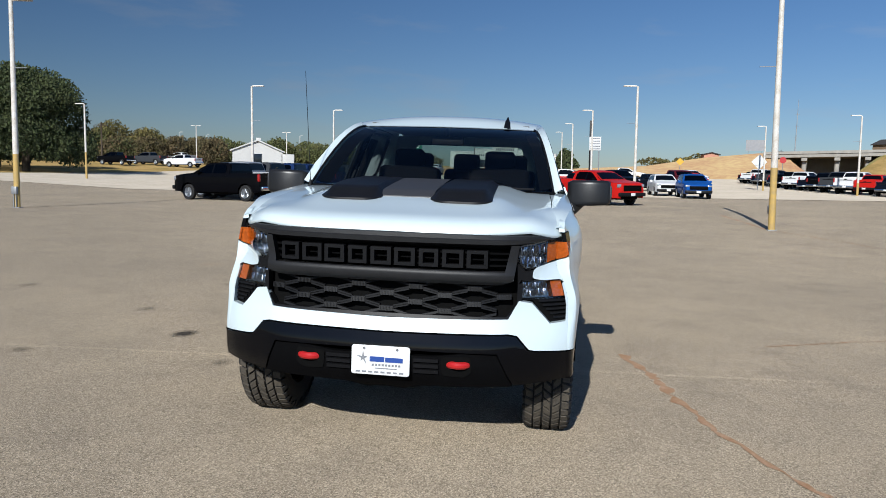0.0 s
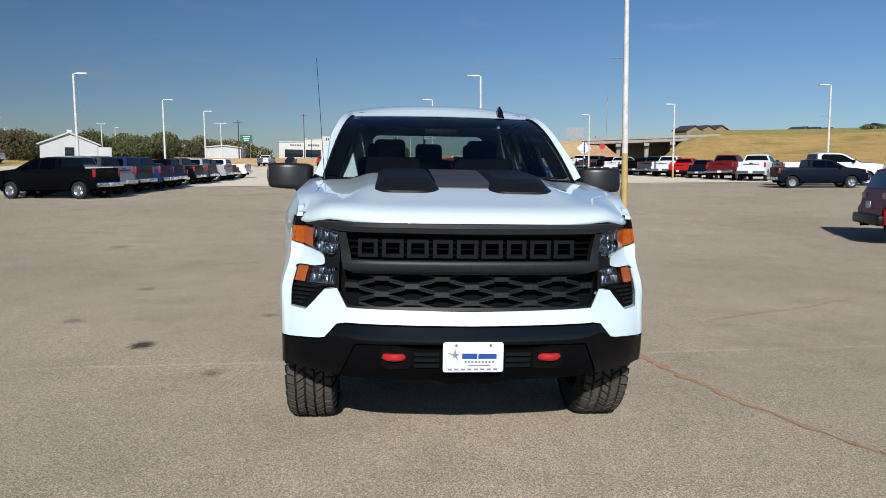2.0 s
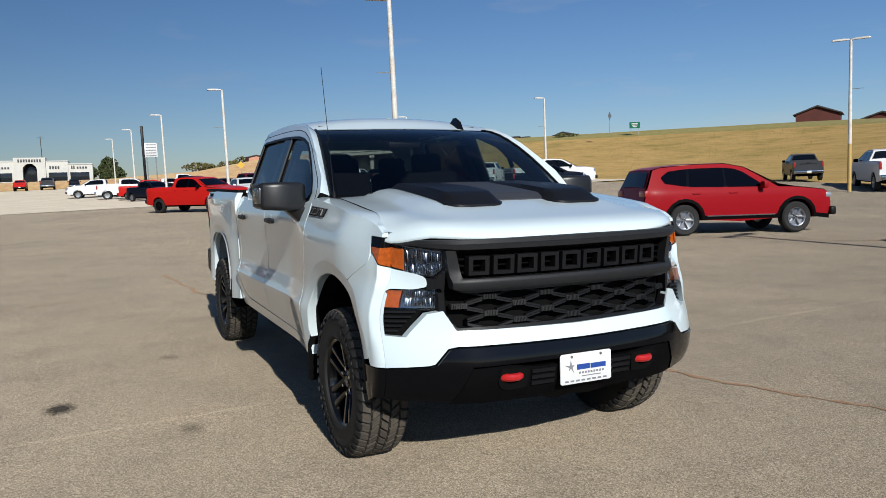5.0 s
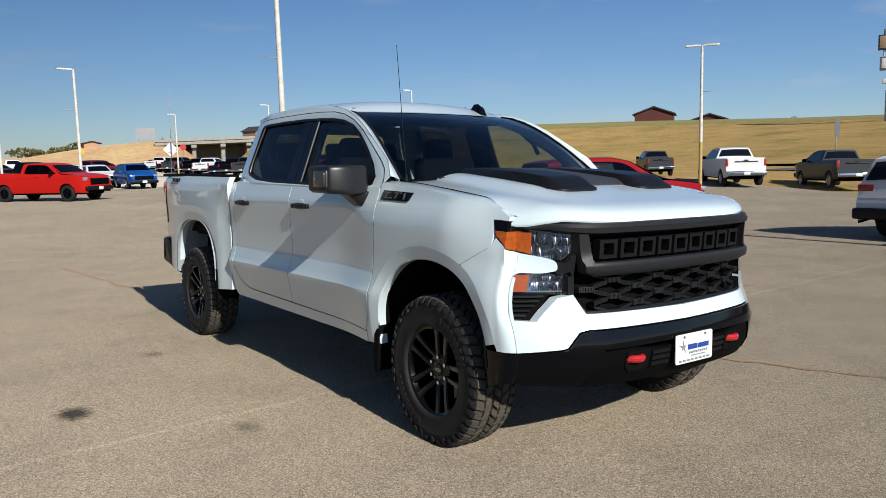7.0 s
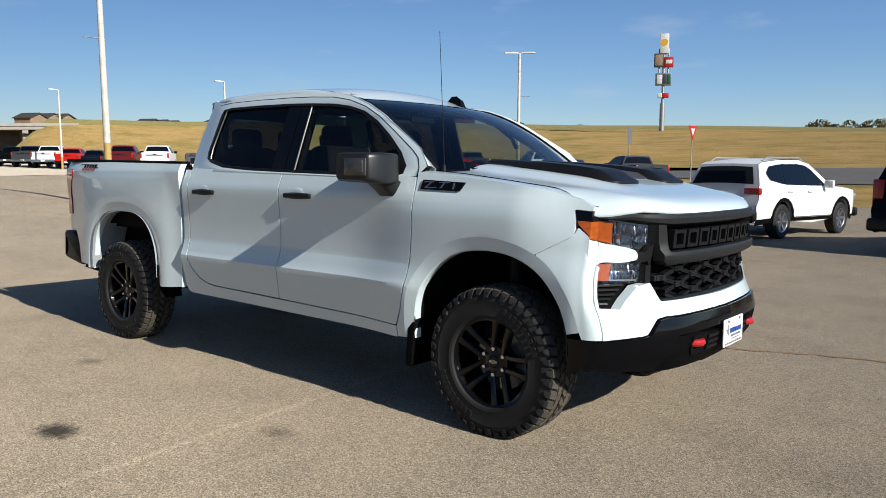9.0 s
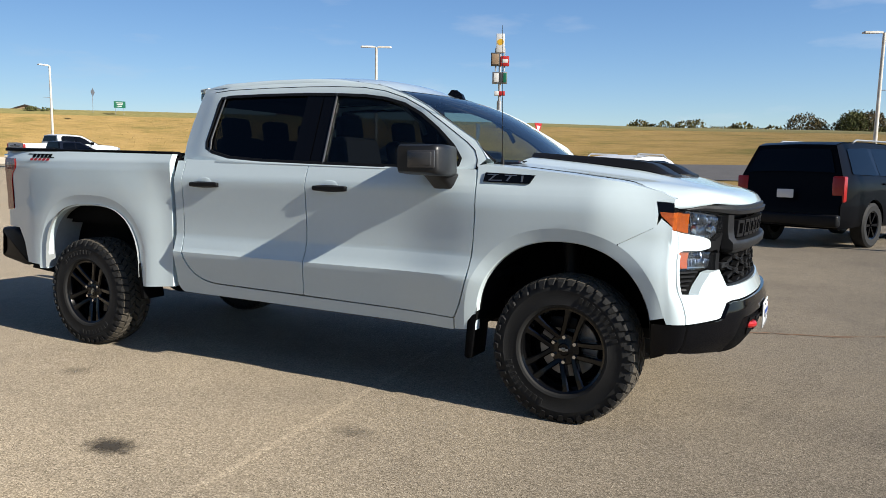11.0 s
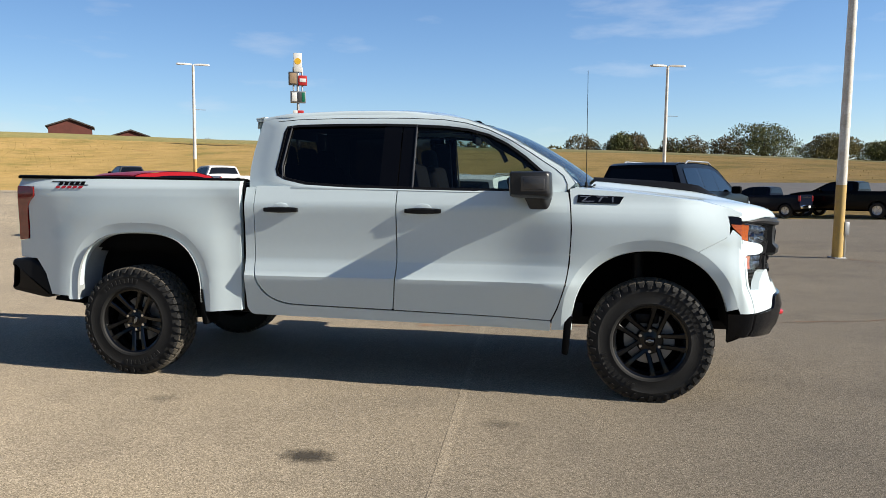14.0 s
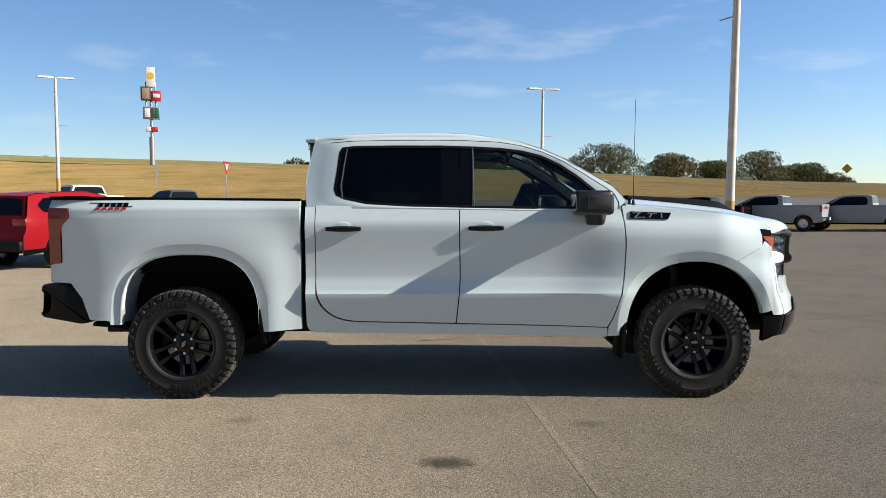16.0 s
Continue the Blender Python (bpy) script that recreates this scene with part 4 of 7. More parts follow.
        tube(bm, [(s * (gx(y, z) + 0.0025), y, z) for y, z in [(0.552, 1.380), (0.553, 1.425), (0.578, 1.480)] + [(a[0] * 0.42 + b[0] * 0.58, a[1] * 0.42 + b[1] * 0.58) for a, b in zip(op[3:14], outer[3:14])]], 0.003, 6)
        part("door_gap", bm, M["black_matte"], T)
        # black surround, proud of the glass
        gfn = lambda off: (lambda y, z, d: (s * (gx(y, z) - 0.012 + off - d), y, z))
        seal = []
        for i, (y, z) in enumerate(op):
            c = Vector((1.7, 1.6))
            n0 = Vector(op[i - 1]) - Vector(op[(i + 1) % len(op)])
            nn = Vector((n0.y, -n0.x)).normalized()
            if (c - Vector((y, z))).dot(nn) < 0:
                nn = -nn
            seal.append((y + nn.x * 0.018, z + nn.y * 0.018))
        bm = bmesh.new()
        loft(bm, [[(s * (gx(y, z) + 0.001), y, z) for y, z in op], [(s * (gx(y, z) + 0.003), y, z) for y, z in seal], [(s * (gx(y, z) - 0.03), y, z) for y, z in seal]], caps=False)
        part("window_seal", bm, M["black_satin"], T, "black rubber window surround")
        for y0, y1 in ((1.845, 1.716), (1.708, 1.618)):
            bm = bmesh.new()
            patch(bm, [(y0, 1.395), (y0, 1.850), (y1, 1.845), (y1, 1.39)], gfn(0.008), 0.06, 0.02)
            part("door_pillar_trim", bm, M["black_gloss"], T, "gloss black door pillar")
        bm = bmesh.new()
        patch(bm, [(2.60, 1.46), (2.62, 1.55), (2.60, 1.80), (2.575, 1.845), (2.55, 1.845), (2.585, 1.60), (2.57, 1.45)], gfn(0.004), 0.06, 0.01)
        part("rear_pillar_trim", bm, M["black_gloss"], T)
        bm = bmesh.new()
        tube(bm, [(s * (gx(y, z) - 0.004), y, z) for y, z in ((2.545, 1.842), (2.565, 1.70), (2.583, 1.55), (2.565, 1.46))], 0.006)
        part("window_channel", bm, M["mirror_panel"], T)
        bm = bmesh.new()
        tube(bm, [(s * (gx(y, z) - 0.004), y, z) for y, z in ((1.612, 1.842), (1.610, 1.60), (1.607, 1.39))], 0.007)
        part("window_channel", bm, M["mirror_panel"], T)
        bm = bmesh.new()
        patch(bm, [(1.72, 1.385)] + [(1.845, 1.39), (2.10, 1.398), (2.39, 1.416), (2.547, 1.45), (2.615, 1.482), (2.635, 1.53), (2.618, 1.66), (2.605, 1.80), (2.585, 1.84), (2.50, 1.852), (2.2, 1.855), (1.72, 1.848)], gfn(-0.004), 0.1, 0)
        outward(bm, (0, 1.7, 1.4))
        g = part("rear_side_glass", bm, M["glass_dark"], T, "dark privacy glass")
        g.visible_shadow = False
        bm = bmesh.new()
        patch(bm, [(1.70, 1.385), (1.70, 1.848), (1.62, 1.845), (1.40, 1.832), (1.24, 1.810), (1.095, 1.771), (0.962, 1.705), (0.835, 1.617), (0.712, 1.512), (0.652, 1.435), (0.662, 1.388), (0.74, 1.372)], gfn(-0.004), 0.1, 0)
        outward(bm, (0, 1.7, 1.4))
        g = part("front_side_glass", bm, M["glass_front"], T, "lightly tinted side glass")
        g.visible_shadow = False
        # front pillar between screen and side
        edge_side = [(0.50, 1.43), (0.575, 1.535), (0.80, 1.665), (0.95, 1.752), (1.10, 1.820), (1.27, 1.876), (1.43, 1.906)]
        bm = bmesh.new()
        rings = []
        for i, (y, z) in enumerate(edge_side):
            t = i / 6
            a = Vector((s * gx(y, z), y, z))
            b = Vector(screen_edge(s, t))
            mid = (a + b) / 2 + Vector((s * 0.012, -0.004, 0.010))
            rings.append([a, a * 0.6 + mid * 0.4 + Vector((s * 0.004, 0, 0.004)), mid, b * 0.6 + mid * 0.4, b, b + Vector((0, 0.02, -0.03))])
        loft(bm, rings, closed=False)
        part("front_pillar", bm, W, T)
        bm = bmesh.new()
        tube(bm, [Vector(screen_edge(s, t / 8)) + Vector((-s * 0.008, -0.003, 0.003)) for t in range(9)], 0.008, 6)
        part("screen_moulding", bm, M["black_satin"], T)
        # door handles
        for yc in (1.521, 2.553):
            z = 1.24
            hx = side_x(yc, z)
            bm = bmesh.new()
            rings = []
            for i in range(9):
                t = i / 8
                k = math.sin(math.pi * min(max(t, 0.04), 0.96)) ** 0.5
                y = yc + (t - 0.5) * 0.255
                o = hx + 0.004 + 0.020 * k
                hz = 0.015 + 0.006 * math.sin(math.pi * t)
                rings.append([(s * (o - 0.016), y, z - hz), (s * o, y, z - hz * 0.6), (s * o, y, z + hz * 0.6), (s * (o - 0.016), y, z + hz)])
            loft(bm, rings)
            box(bm, (s * (hx + 0.004), yc - 0.10, z), (0.03, 0.05, 0.030), 0.008)
            box(bm, (s * (hx + 0.004), yc + 0.10, z), (0.03, 0.05, 0.030), 0.008)
            bmesh.ops.recalc_face_normals(bm, faces=bm.faces[:])
            part("door_handle", bm, M["black_satin"], d if yc < 2 else d2, "black pull handle")
            bm = bmesh.new()
            vs = bmesh.ops.create_uvsphere(bm, u_segments=20, v_segments=10, radius=1)["verts"]
            bmesh.ops.transform(bm, matrix=Matrix.Translation((s * (hx - 0.003), yc, z + 0.008)) @ Matrix.Diagonal((0.006, 0.075, 0.042, 1)), verts=vs)
            part("handle_cup", bm, W, d if yc < 2 else d2)
        # wing mirror
        bm = bmesh.new()
        rings = []
        for t, ya, yb, za, zb in ((0.0, 0.67, 0.87, 1.348, 1.486), (0.12, 0.635, 0.898, 1.328, 1.502), (0.55, 0.622, 0.906, 1.330, 1.506), (0.93, 0.630, 0.904, 1.338, 1.504), (1.0, 0.650, 0.896, 1.350, 1.496)):
            x = s * (0.925 + 0.285 * t)
            rings.append([(x, y, z) for y, z in rounded([(ya + 0.015, za), (yb, za + 0.008), (yb, zb), (ya + 0.02, zb)], [0.03, 0.018, 0.02, 0.03], 4)])
        loft(bm, rings)
        bmesh.ops.recalc_face_normals(bm, faces=bm.faces[:])
        mir = part("wing_mirror", bm, M["mirror_shell"], T, "large black wing mirror", sharp=0.9)
        bm = bmesh.new()
        patch(bm, rounded([(s * 0.955, 1.355), (s * 1.18, 1.365), (s * 1.18, 1.478), (s * 0.955, 1.478)], 0.03), lambda x, z, dd: (x, 0.907 - dd, z), 0.3, 0.006)
        part("mirror_glass", bm, M["chrome"], mir, "mirror glass")
        bm = bmesh.new()
        box(bm, (s * 1.205, 0.748, 1.424), (0.022, 0.168, 0.098), 0.007)
        box(bm, (s * 1.214, 0.748, 1.426), (0.016, 0.134, 0.072), 0.006)
        part("mirror_cap", bm, M["mirror_panel"], mir, "dark grey mirror trim panel")
        bm = bmesh.new()
        loft(bm, [[(s * x, y, z) for y, z in rounded([(ya, za), (yb, za + 0.005), (yb + 0.01, zb), (ya - 0.02, zb)], 0.025, 3)] for x, ya, yb, za, zb in ((0.92, 0.66, 0.79, 1.245, 1.345), (0.965, 0.67, 0.80, 1.25, 1.355), (1.0, 0.69, 0.81, 1.285, 1.365), (1.05, 0.71, 0.83, 1.335, 1.38))])
        bmesh.ops.recalc_face_normals(bm, faces=bm.faces[:])
        part("mirror_arm", bm, M["mirror_shell"], mir)
        # model badge on the fender: plain slanted bars
        bm = bmesh.new()
        bfn = side_fn(s, 0.009)
        patch(bm, [(0.486, 1.305), (0.479, 1.357), (0.185, 1.345), (0.213, 1.298)], bfn, 0.1, 0.012)
        bd = part("badge", bm, M["black_gloss"], T, "black badge of plain slanted bars")
        bm = bmesh.new()
        for y0, y1, za, zb, sl in ((0.465, 0.40, 1.343, 1.348, 0), (0.42, 0.455, 1.315, 1.345, 1), (0.455, 0.375, 1.312, 1.317, 0), (0.36, 0.29, 1.340, 1.345, 0), (0.33, 0.35, 1.312, 1.342, 1), (0.262, 0.252, 1.308, 1.342, 0)):
            if sl:
                poly = [(y0, zb), (y0 - 0.012, zb), (y1 - 0.012, za), (y1, za)]
            else:
                poly = [(y0, za), (y0, zb), (y1, zb), (y1, za)]
            patch(bm, poly, side_fn(s, 0.013), 0.1, 0.006)
        part("badge_bar", bm, M["steel"], bd)
        # bed decal: bars with a red lower line
        bm = bmesh.new()
        patch(bm, [(4.40, 1.440), (4.13, 1.436), (4.13, 1.430), (4.40, 1.434)], side_fn(s, 0.004), 0.1, 0)
        patch(bm, [(4.24, 1.416), (4.08, 1.414), (4.08, 1.408), (4.24, 1.410)], side_fn(s, 0.004), 0.1, 0)
        for i in range(5):
            y = 4.335 - 0.046 * i
            patch(bm, [(y, 1.408), (y - 0.006, 1.438), (y - 0.040, 1.438), (y - 0.034, 1.408)], side_fn(s, 0.005), 0.1, 0)
        dc = part("bed_decal", bm, M["black_matte"], T, "black and red decal of plain bars")
        bm = bmesh.new()
        for i in range(5):
            y = 4.355 - 0.048 * i
            patch(bm, [(y, 1.386), (y - 0.005, 1.404), (y - 0.040, 1.404), (y - 0.035, 1.386)], side_fn(s, 0.005), 0.1, 0)
        part("decal_line", bm, M["red_ink"], dc)
        # fender liners: black front, primer rear
        bm = bmesh.new()
        pts = fa(1, -1)
        loft(bm, [[(s * x, y + 0.0, z + 0.012) for y, z in [(0.52, 0.46)] + pts + [(-0.48, 0.50)]] for x in (0.985, 0.90, 0.55)], closed=False)
        part("front_wheel_liner", bm, M["black_void"], T)
        bm = bmesh.new()
        loft(bm, [[(s * x, y, z + 0.01) for y, z in [(4.185, 0.56)] + ra(1, -1) + [(3.16, 0.56)]] for x in (0.99, 0.90, 0.70)], closed=False)
        part("rear_wheel_tub", bm, M["primer"], T, "bare painted rear wheel tub")
        bm = bmesh.new()
        prism(bm, [(4.19, 0.60), (4.15, 1.04), (3.25, 1.05), (3.16, 0.60)], 0, s * 0.69, s * 0.66)
        part("rear_inner_panel", bm, M["black_void"], T)
        bm = bmesh.new()
        prism(bm, [(4.15, 0.995), (4.10, 1.20), (3.30, 1.20), (3.24, 0.995)], 0, s * 0.735, s * 0.715)
        part("rear_inner_side", bm, M["primer"], T, "pale painted inner bed side")
        # mud flaps
        bm = bmesh.new()
        prism(bm, rounded([(0.503, 0.56), (0.555, 0.54), (0.572, 0.30), (0.530, 0.29)], 0.015), 0, s * 0.78, s * 0.985, 0.004)
        part("mud_flap", bm, M["black_matte"], T, "short black plastic mud flap")
        bm = bmesh.new()
        prism(bm, rounded([(3.165, 0.665), (3.20, 0.64), (3.16, 0.40), (3.12, 0.40)], 0.012), 0, s * 0.80, s * 0.985, 0.004)
        part("mud_flap", bm, M["black_matte"], T, "short black plastic mud flap")
        wheel(T, "front_wheel", 0.0, s)
        wheel(T, "rear_wheel", 3.745, s)
        # rear bumper
        bm = bmesh.new()
        prism(bm, rounded([(4.775, 0.845), (4.60, 0.850), (4.50, 0.80), (4.46, 0.70), (4.425, 0.56), (4.50, 0.548), (4.78, 0.600), (4.80, 0.64), (4.74, 0.66), (4.735, 0.76), (4.79, 0.79)], 0.025), 0, s * 0.60, s * 0.945, 0.03, 3)
        part("rear_bumper", bm, M["black_satin"], T, "black rear bumper")
        bm = bmesh.new()
        prism(bm, [(4.40, 0.565), (4.17, 0.555), (4.165, 0.515), (4.41, 0.535)], 0, s * 0.80, s * 0.945, 0.01)
        part("bed_valance", bm, M["black_matte"], T)
    return T


def screen_edge(s, t):
    """The windscreen's side edge, from its foot (0) to its head (1)."""
    y = 0.475 + (1.325 - 0.475) * (t ** 0.96)
    z = 1.415 + (1.870 - 1.415) * (1 - (1 - t) ** 1.60)
    return (s * (0.835 - 0.165 * t), y, z)


PICKUP = build_pickup()


def pickup_body(T):
    W = M["white"]

    def add(name, bm, mtl, label="", parent=None, sharp=0.5):
        return part(name, bm, mtl, parent or T, label, sharp)

    # windscreen
    bm = bmesh.new()
    rows = []
    for i in range(13):
        t = i / 12
        a = Vector(screen_edge(1, t))
        row = []
        for k in range(17):
            u = -1 + 2 * k / 16
            row.append(Vector((a.x * u, a.y - (0.17 - 0.05 * t) * (1 - u * u), a.z + 0.002 * t * (1 - u * u))))
        rows.append(row)
    loft(bm, rows, closed=False)
    outward(bm, (0, 1.9, 1.2))
    g = add("windscreen", bm, M["glass_screen"], "tinted windscreen")
    g.visible_shadow = False
    bm = bmesh.new()
    band = [[p + Vector((0, -0.003, 0.003)) for p in rows[i]] for i in (11, 12)]
    loft(bm, [[p * 1 for p in band[0]], band[1]], closed=False)
    add("screen_band", bm, M["black_gloss"])
    bm = bmesh.new()
    foot = [[p + Vector((0, -0.002, 0.002)) for p in rows[0]], [p + Vector((0, -0.12, -0.03)) for p in rows[0]]]
    loft(bm, foot, closed=False)
    add("cowl", bm, M["black_matte"], "black cowl panel at the screen's foot")
    for x0, x1 in ((-0.62, 0.02), (0.10, 0.70)):
        bm = bmesh.new()
        tube(bm, [(x0, 0.315 + 0.17 * x0 * x0, 1.418), ((x0 + x1) / 2, 0.305, 1.432), (x1, 0.32 + 0.17 * x1 * x1, 1.430)], 0.008)
        add("wiper", bm, M["black_satin"], "black wiper blade")
    # roof
    bm = bmesh.new()
    rows = []
    for i in range(15):
        t = i / 14
        y = 1.325 + (2.84 - 1.325) * t ** 1.4
        ex = 0.668 + 0.012 * math.sin(math.pi * min(t * 1.2, 1))
        ez = lerp_table([(1.325, 1.870), (1.40, 1.898), (1.50, 1.921), (1.65, 1.941), (1.85, 1.951), (2.2, 1.953), (2.6, 1.942), (2.84, 1.905)], y)
        row = []
        for k in range(21):
            u = -1 + 2 * k / 20
            yy = y - (0.12 * (1 - u * u)) * (1 - t) + 0.03 * (1 - u * u) * t
            row.append(Vector((ex * u, yy, ez + (0.002 + 0.040 * smoothstep(0.0, 0.3, t) - 0.018 * smoothstep(0.75, 1.0, t)) * (1 - abs(u) ** 2.4))))
        rows.append(row)
    rows.append([p + Vector((0, 0.012, -0.012)) for p in rows[-1]])
    rows.append([p + Vector((0, 0.004, -0.06)) for p in rows[-1]])
    loft(bm, rows, closed=False)
    add("roof", bm, W, sharp=0.8)
    for s in (-1, 1):
        bm = bmesh.new()
        rr = []
        for i in range(15):
            t = i / 14
            y = 1.325 + (2.80 - 1.325) * t
            z = lerp_table([(1.325, 1.870), (1.40, 1.898), (1.50, 1.921), (1.65, 1.941), (1.85, 1.951), (2.2, 1.953), (2.6, 1.942), (2.84, 1.905)], y)
            ex = 0.668 + 0.012 * math.sin(math.pi * min(t * 1.2, 1))
            oz = lerp_table([(1.27, 1.876), (1.43, 1.906), (1.65, 1.918), (2.2, 1.922), (2.72, 1.905), (2.80, 1.88)], y)
            ox = lerp_table(DOOR_PROF, oz) - 0.05 * smoothstep(2.55, 2.85, y)
            zt = max(z, oz)
            rr.append([(s * ox, y, oz), (s * (ox * 0.85 + ex * 0.15), y, oz + (zt - oz) * 0.55), (s * (ox * 0.5 + ex * 0.5), y, oz + (zt - oz) * 0.9), (s * ex, y, z)])
        loft(bm, rr, closed=False)
        add("roof_rail", bm, W, sharp=0.9)
        # cab back corner
        bm = bmesh.new()
        rr = []
        for y, z in ((2.80, 1.88), (2.836, 1.66), (2.845, 1.53), (2.838, 1.45), (2.832, 1.395), (2.832, 0.60)):
            x = lerp_table(DOOR_PROF, z) - 0.05 * smoothstep(2.55, 2.85, y) if z > 1.39 else 0.93
            rr.append([(s * x, y, z), (s * (x - 0.03), y + 0.012, z), (s * (x - 0.20), y + 0.015, z)])
        loft(bm, rr, closed=False)
        add("cab_corner", bm, W, sharp=0.9)
    # spoiler lip on the roof's back edge
    bm = bmesh.new()
    prism(bm, rounded([(2.79, 1.925), (2.875, 1.915), (2.87, 1.885), (2.80, 1.885)], 0.012), 0, -0.66, 0.66, 0.01)
    add("roof_lip", bm, W)
    # back of cab: panel round the rear window
    bm = bmesh.new()
    op = rounded([(-0.56, 1.47), (0.56, 1.47), (0.52, 1.80), (-0.52, 1.80)], 0.06)
    outer = [(x * 1.38, 1.36 if z < 1.6 else 1.90) for x, z in op]
    loft(bm, [[(x, 2.835, z) for x, z in op], [(x * (1 if z < 1.6 else 0.88), 2.84, z) for x, z in outer]], caps=False)
    add("cab_back", bm, W)
    bm = bmesh.new()
    bm.faces.new([bm.verts.new((x, 2.832, z)) for x, z in op])
    outward(bm, (0, 1.9, 1.2))
    g = add("rear_window", bm, M["glass_front"], "rear cab window")
    g.visible_shadow = False
    bm = bmesh.new()
    box(bm, (0, 2.80, 0.95), (1.80, 0.04, 0.84))
    add("cab_back_lower", bm, M["headliner"])
    # bed: floor, front wall, tailgate
    bm = bmesh.new()
    box(bm, (0, 3.78, 0.93), (1.62, 1.84, 0.04))
    add("bed_floor", bm, M["black_matte"])
    bm = bmesh.new()
    box(bm, (0, 2.89, 1.17), (1.80, 0.04, 0.50), 0.01)
    add("bed_front_wall", bm, M["black_matte"])
    bm = bmesh.new()
    box(bm, (0, 4.72, 1.16), (1.62, 0.06, 0.60), 0.02)
    add("tailgate", bm, W)
    for s in (-1, 1):
        bm = bmesh.new()
        box(bm, (s * 0.86, 3.78, 1.19), (0.03, 1.82, 0.50))
        add("bed_inner_side", bm, M["black_matte"])
    # hood
    bm = bmesh.new()
    rows = []
    for i in range(25):
        t = i / 24
        row = []
        for k in range(33):
            u = -1 + 2 * k / 32
            a = abs(u)
            yf = -0.868 + 0.06 * a * a + 0.285 * a ** 5
            yb = 0.300 + 0.175 * a * a
            y = yf + (yb - yf) * (t ** 1.35)
            hx = lerp_table([(-0.90, 0.880), (-0.55, 0.884), (-0.48, 0.872), (-0.38, 0.835), (-0.28, 0.818), (0.0, 0.815), (0.4, 0.800), (0.6, 0.790)], y)
            zh = hood_z(u * hx, y)
            q = min(1.0, (t ** 1.35) / 0.13)
            row.append(Vector((u * hx, y, zh - 0.044 * (1 - math.sqrt(1 - (1 - q) ** 2)))))
        rows.append(row)
    lip = [p + Vector((0, 0.030, -0.020)) for p in rows[0]]
    low = [p + Vector((0, 0.004, -0.018)) for p in rows[0]]
    mid = [p + Vector((0, -0.002, -0.011)) for p in rows[0]]
    nose = [p + Vector((0, -0.002, -0.004)) for p in rows[0]]
    rows = [lip, low, mid, nose] + rows
    loft(bm, rows, closed=False)
    hood = add("hood", bm, W, sharp=0.7)
    # fender tops between hood and fender side
    for s in (-1, 1):
        bm = bmesh.new()
        rr = []
        for i in range(15):
            y = -0.555 + (0.50 + 0.555) * i / 14
            hx = lerp_table([(-0.90, 0.880), (-0.55, 0.884), (-0.48, 0.872), (-0.38, 0.835), (-0.28, 0.818), (0.0, 0.815), (0.4, 0.800), (0.6, 0.790)], y) + 0.005
            zt = lerp_table([(-0.555, 1.236), (-0.49, 1.272), (-0.30, 1.318), (0.0, 1.355), (0.3, 1.384), (0.50, 1.40)], y)
            sx = side_x(y, zt)
            hz = hood_z(hx, y) - 0.003
            rr.append([(s * sx, y, zt), (s * (sx * 0.6 + hx * 0.4), y, zt * 0.5 + hz * 0.5 + 0.006), (s * hx, y, hz), (s * hx, y, hz - 0.04)])
        loft(bm, rr, closed=False)
        add("fender_top", bm, W, sharp=0.9)
    # scoops: two black bulges and a grey panel between
    for s in (-1, 1):
        bm = bmesh.new()
        rr = []
        for i in range(21):
            t = i / 20
            y = -0.465 + 0.85 * t
            lift = 0.008 + 0.038 * smoothstep(0.0, 0.16, t) - 0.020 * smoothstep(0.3, 1.0, t)
            row = []
            for k in range(17):
                u = k / 16
                x = 0.14 + (0.49 - 0.02 * t - 0.14) * u
                prof = smoothstep(0, 0.13, u) * smoothstep(1, 0.87, u)
                yy = y + 0.075 * (abs(u - 0.5) * 2) ** 5 * max(0, 1 - 2.5 * t)
                row.append((s * x, yy, hood_z(x, yy) + 0.004 + lift * prof))
            rr.append(row)
        rr.insert(0, [(x, y - 0.002, z - 0.012) for x, y, z in rr[0]])
        loft(bm, rr, closed=False)
        add("hood_scoop", bm, M["black_satin"], "raised satin black hood scoop", hood, 0.8)
    bm = bmesh.new()
    rr = []
    for i in range(12):
        y = -0.350 + 0.73 * i / 11
        rr.append([(x, y, hood_z(x, y) + 0.005 + 0.022 * smoothstep(0, 0.10, i / 11)) for x in (-0.153, -0.1, 0, 0.1, 0.153)])
    rr.insert(0, [(x, y - 0.002, z - 0.012) for x, y, z in rr[0]])
    loft(bm, rr, closed=False)
    add("hood_decal_panel", bm, M["grey_decal"], "grey textured panel between the scoops", hood)
    # radio mast and roof fin
    bm = bmesh.new()
    rod(bm, (-0.82, 0.43, 1.395), (-0.82, 0.43, 1.44), 0.014, 0.008, 10)
    rod(bm, (-0.82, 0.43, 1.44), (-0.87, 0.43, 2.17), 0.0024, 0.0016, 6)
    add("antenna", bm, M["black_satin"], "thin black whip aerial")
    bm = bmesh.new()
    loft(bm, [[(0.455 + dx, y, z) for dx, y, z in ((-w, 1.27, 1.86), (w, 1.27, 1.86), (w, 1.43, 1.90), (-w, 1.43, 1.90))] if i == 0 else [(0.455 + dx, y, z) for dx, y, z in ((-w, y0, zz), (w, y0, zz), (w, y1, zz), (-w, y1, zz))] for i, (w, y0, y1, zz) in enumerate(((0.030, 0, 0, 0), (0.016, 1.30, 1.42, 1.935), (0.008, 1.33, 1.405, 1.955), (0.004, 1.35, 1.395, 1.97)))])
    bmesh.ops.recalc_face_normals(bm, faces=bm.faces[:])
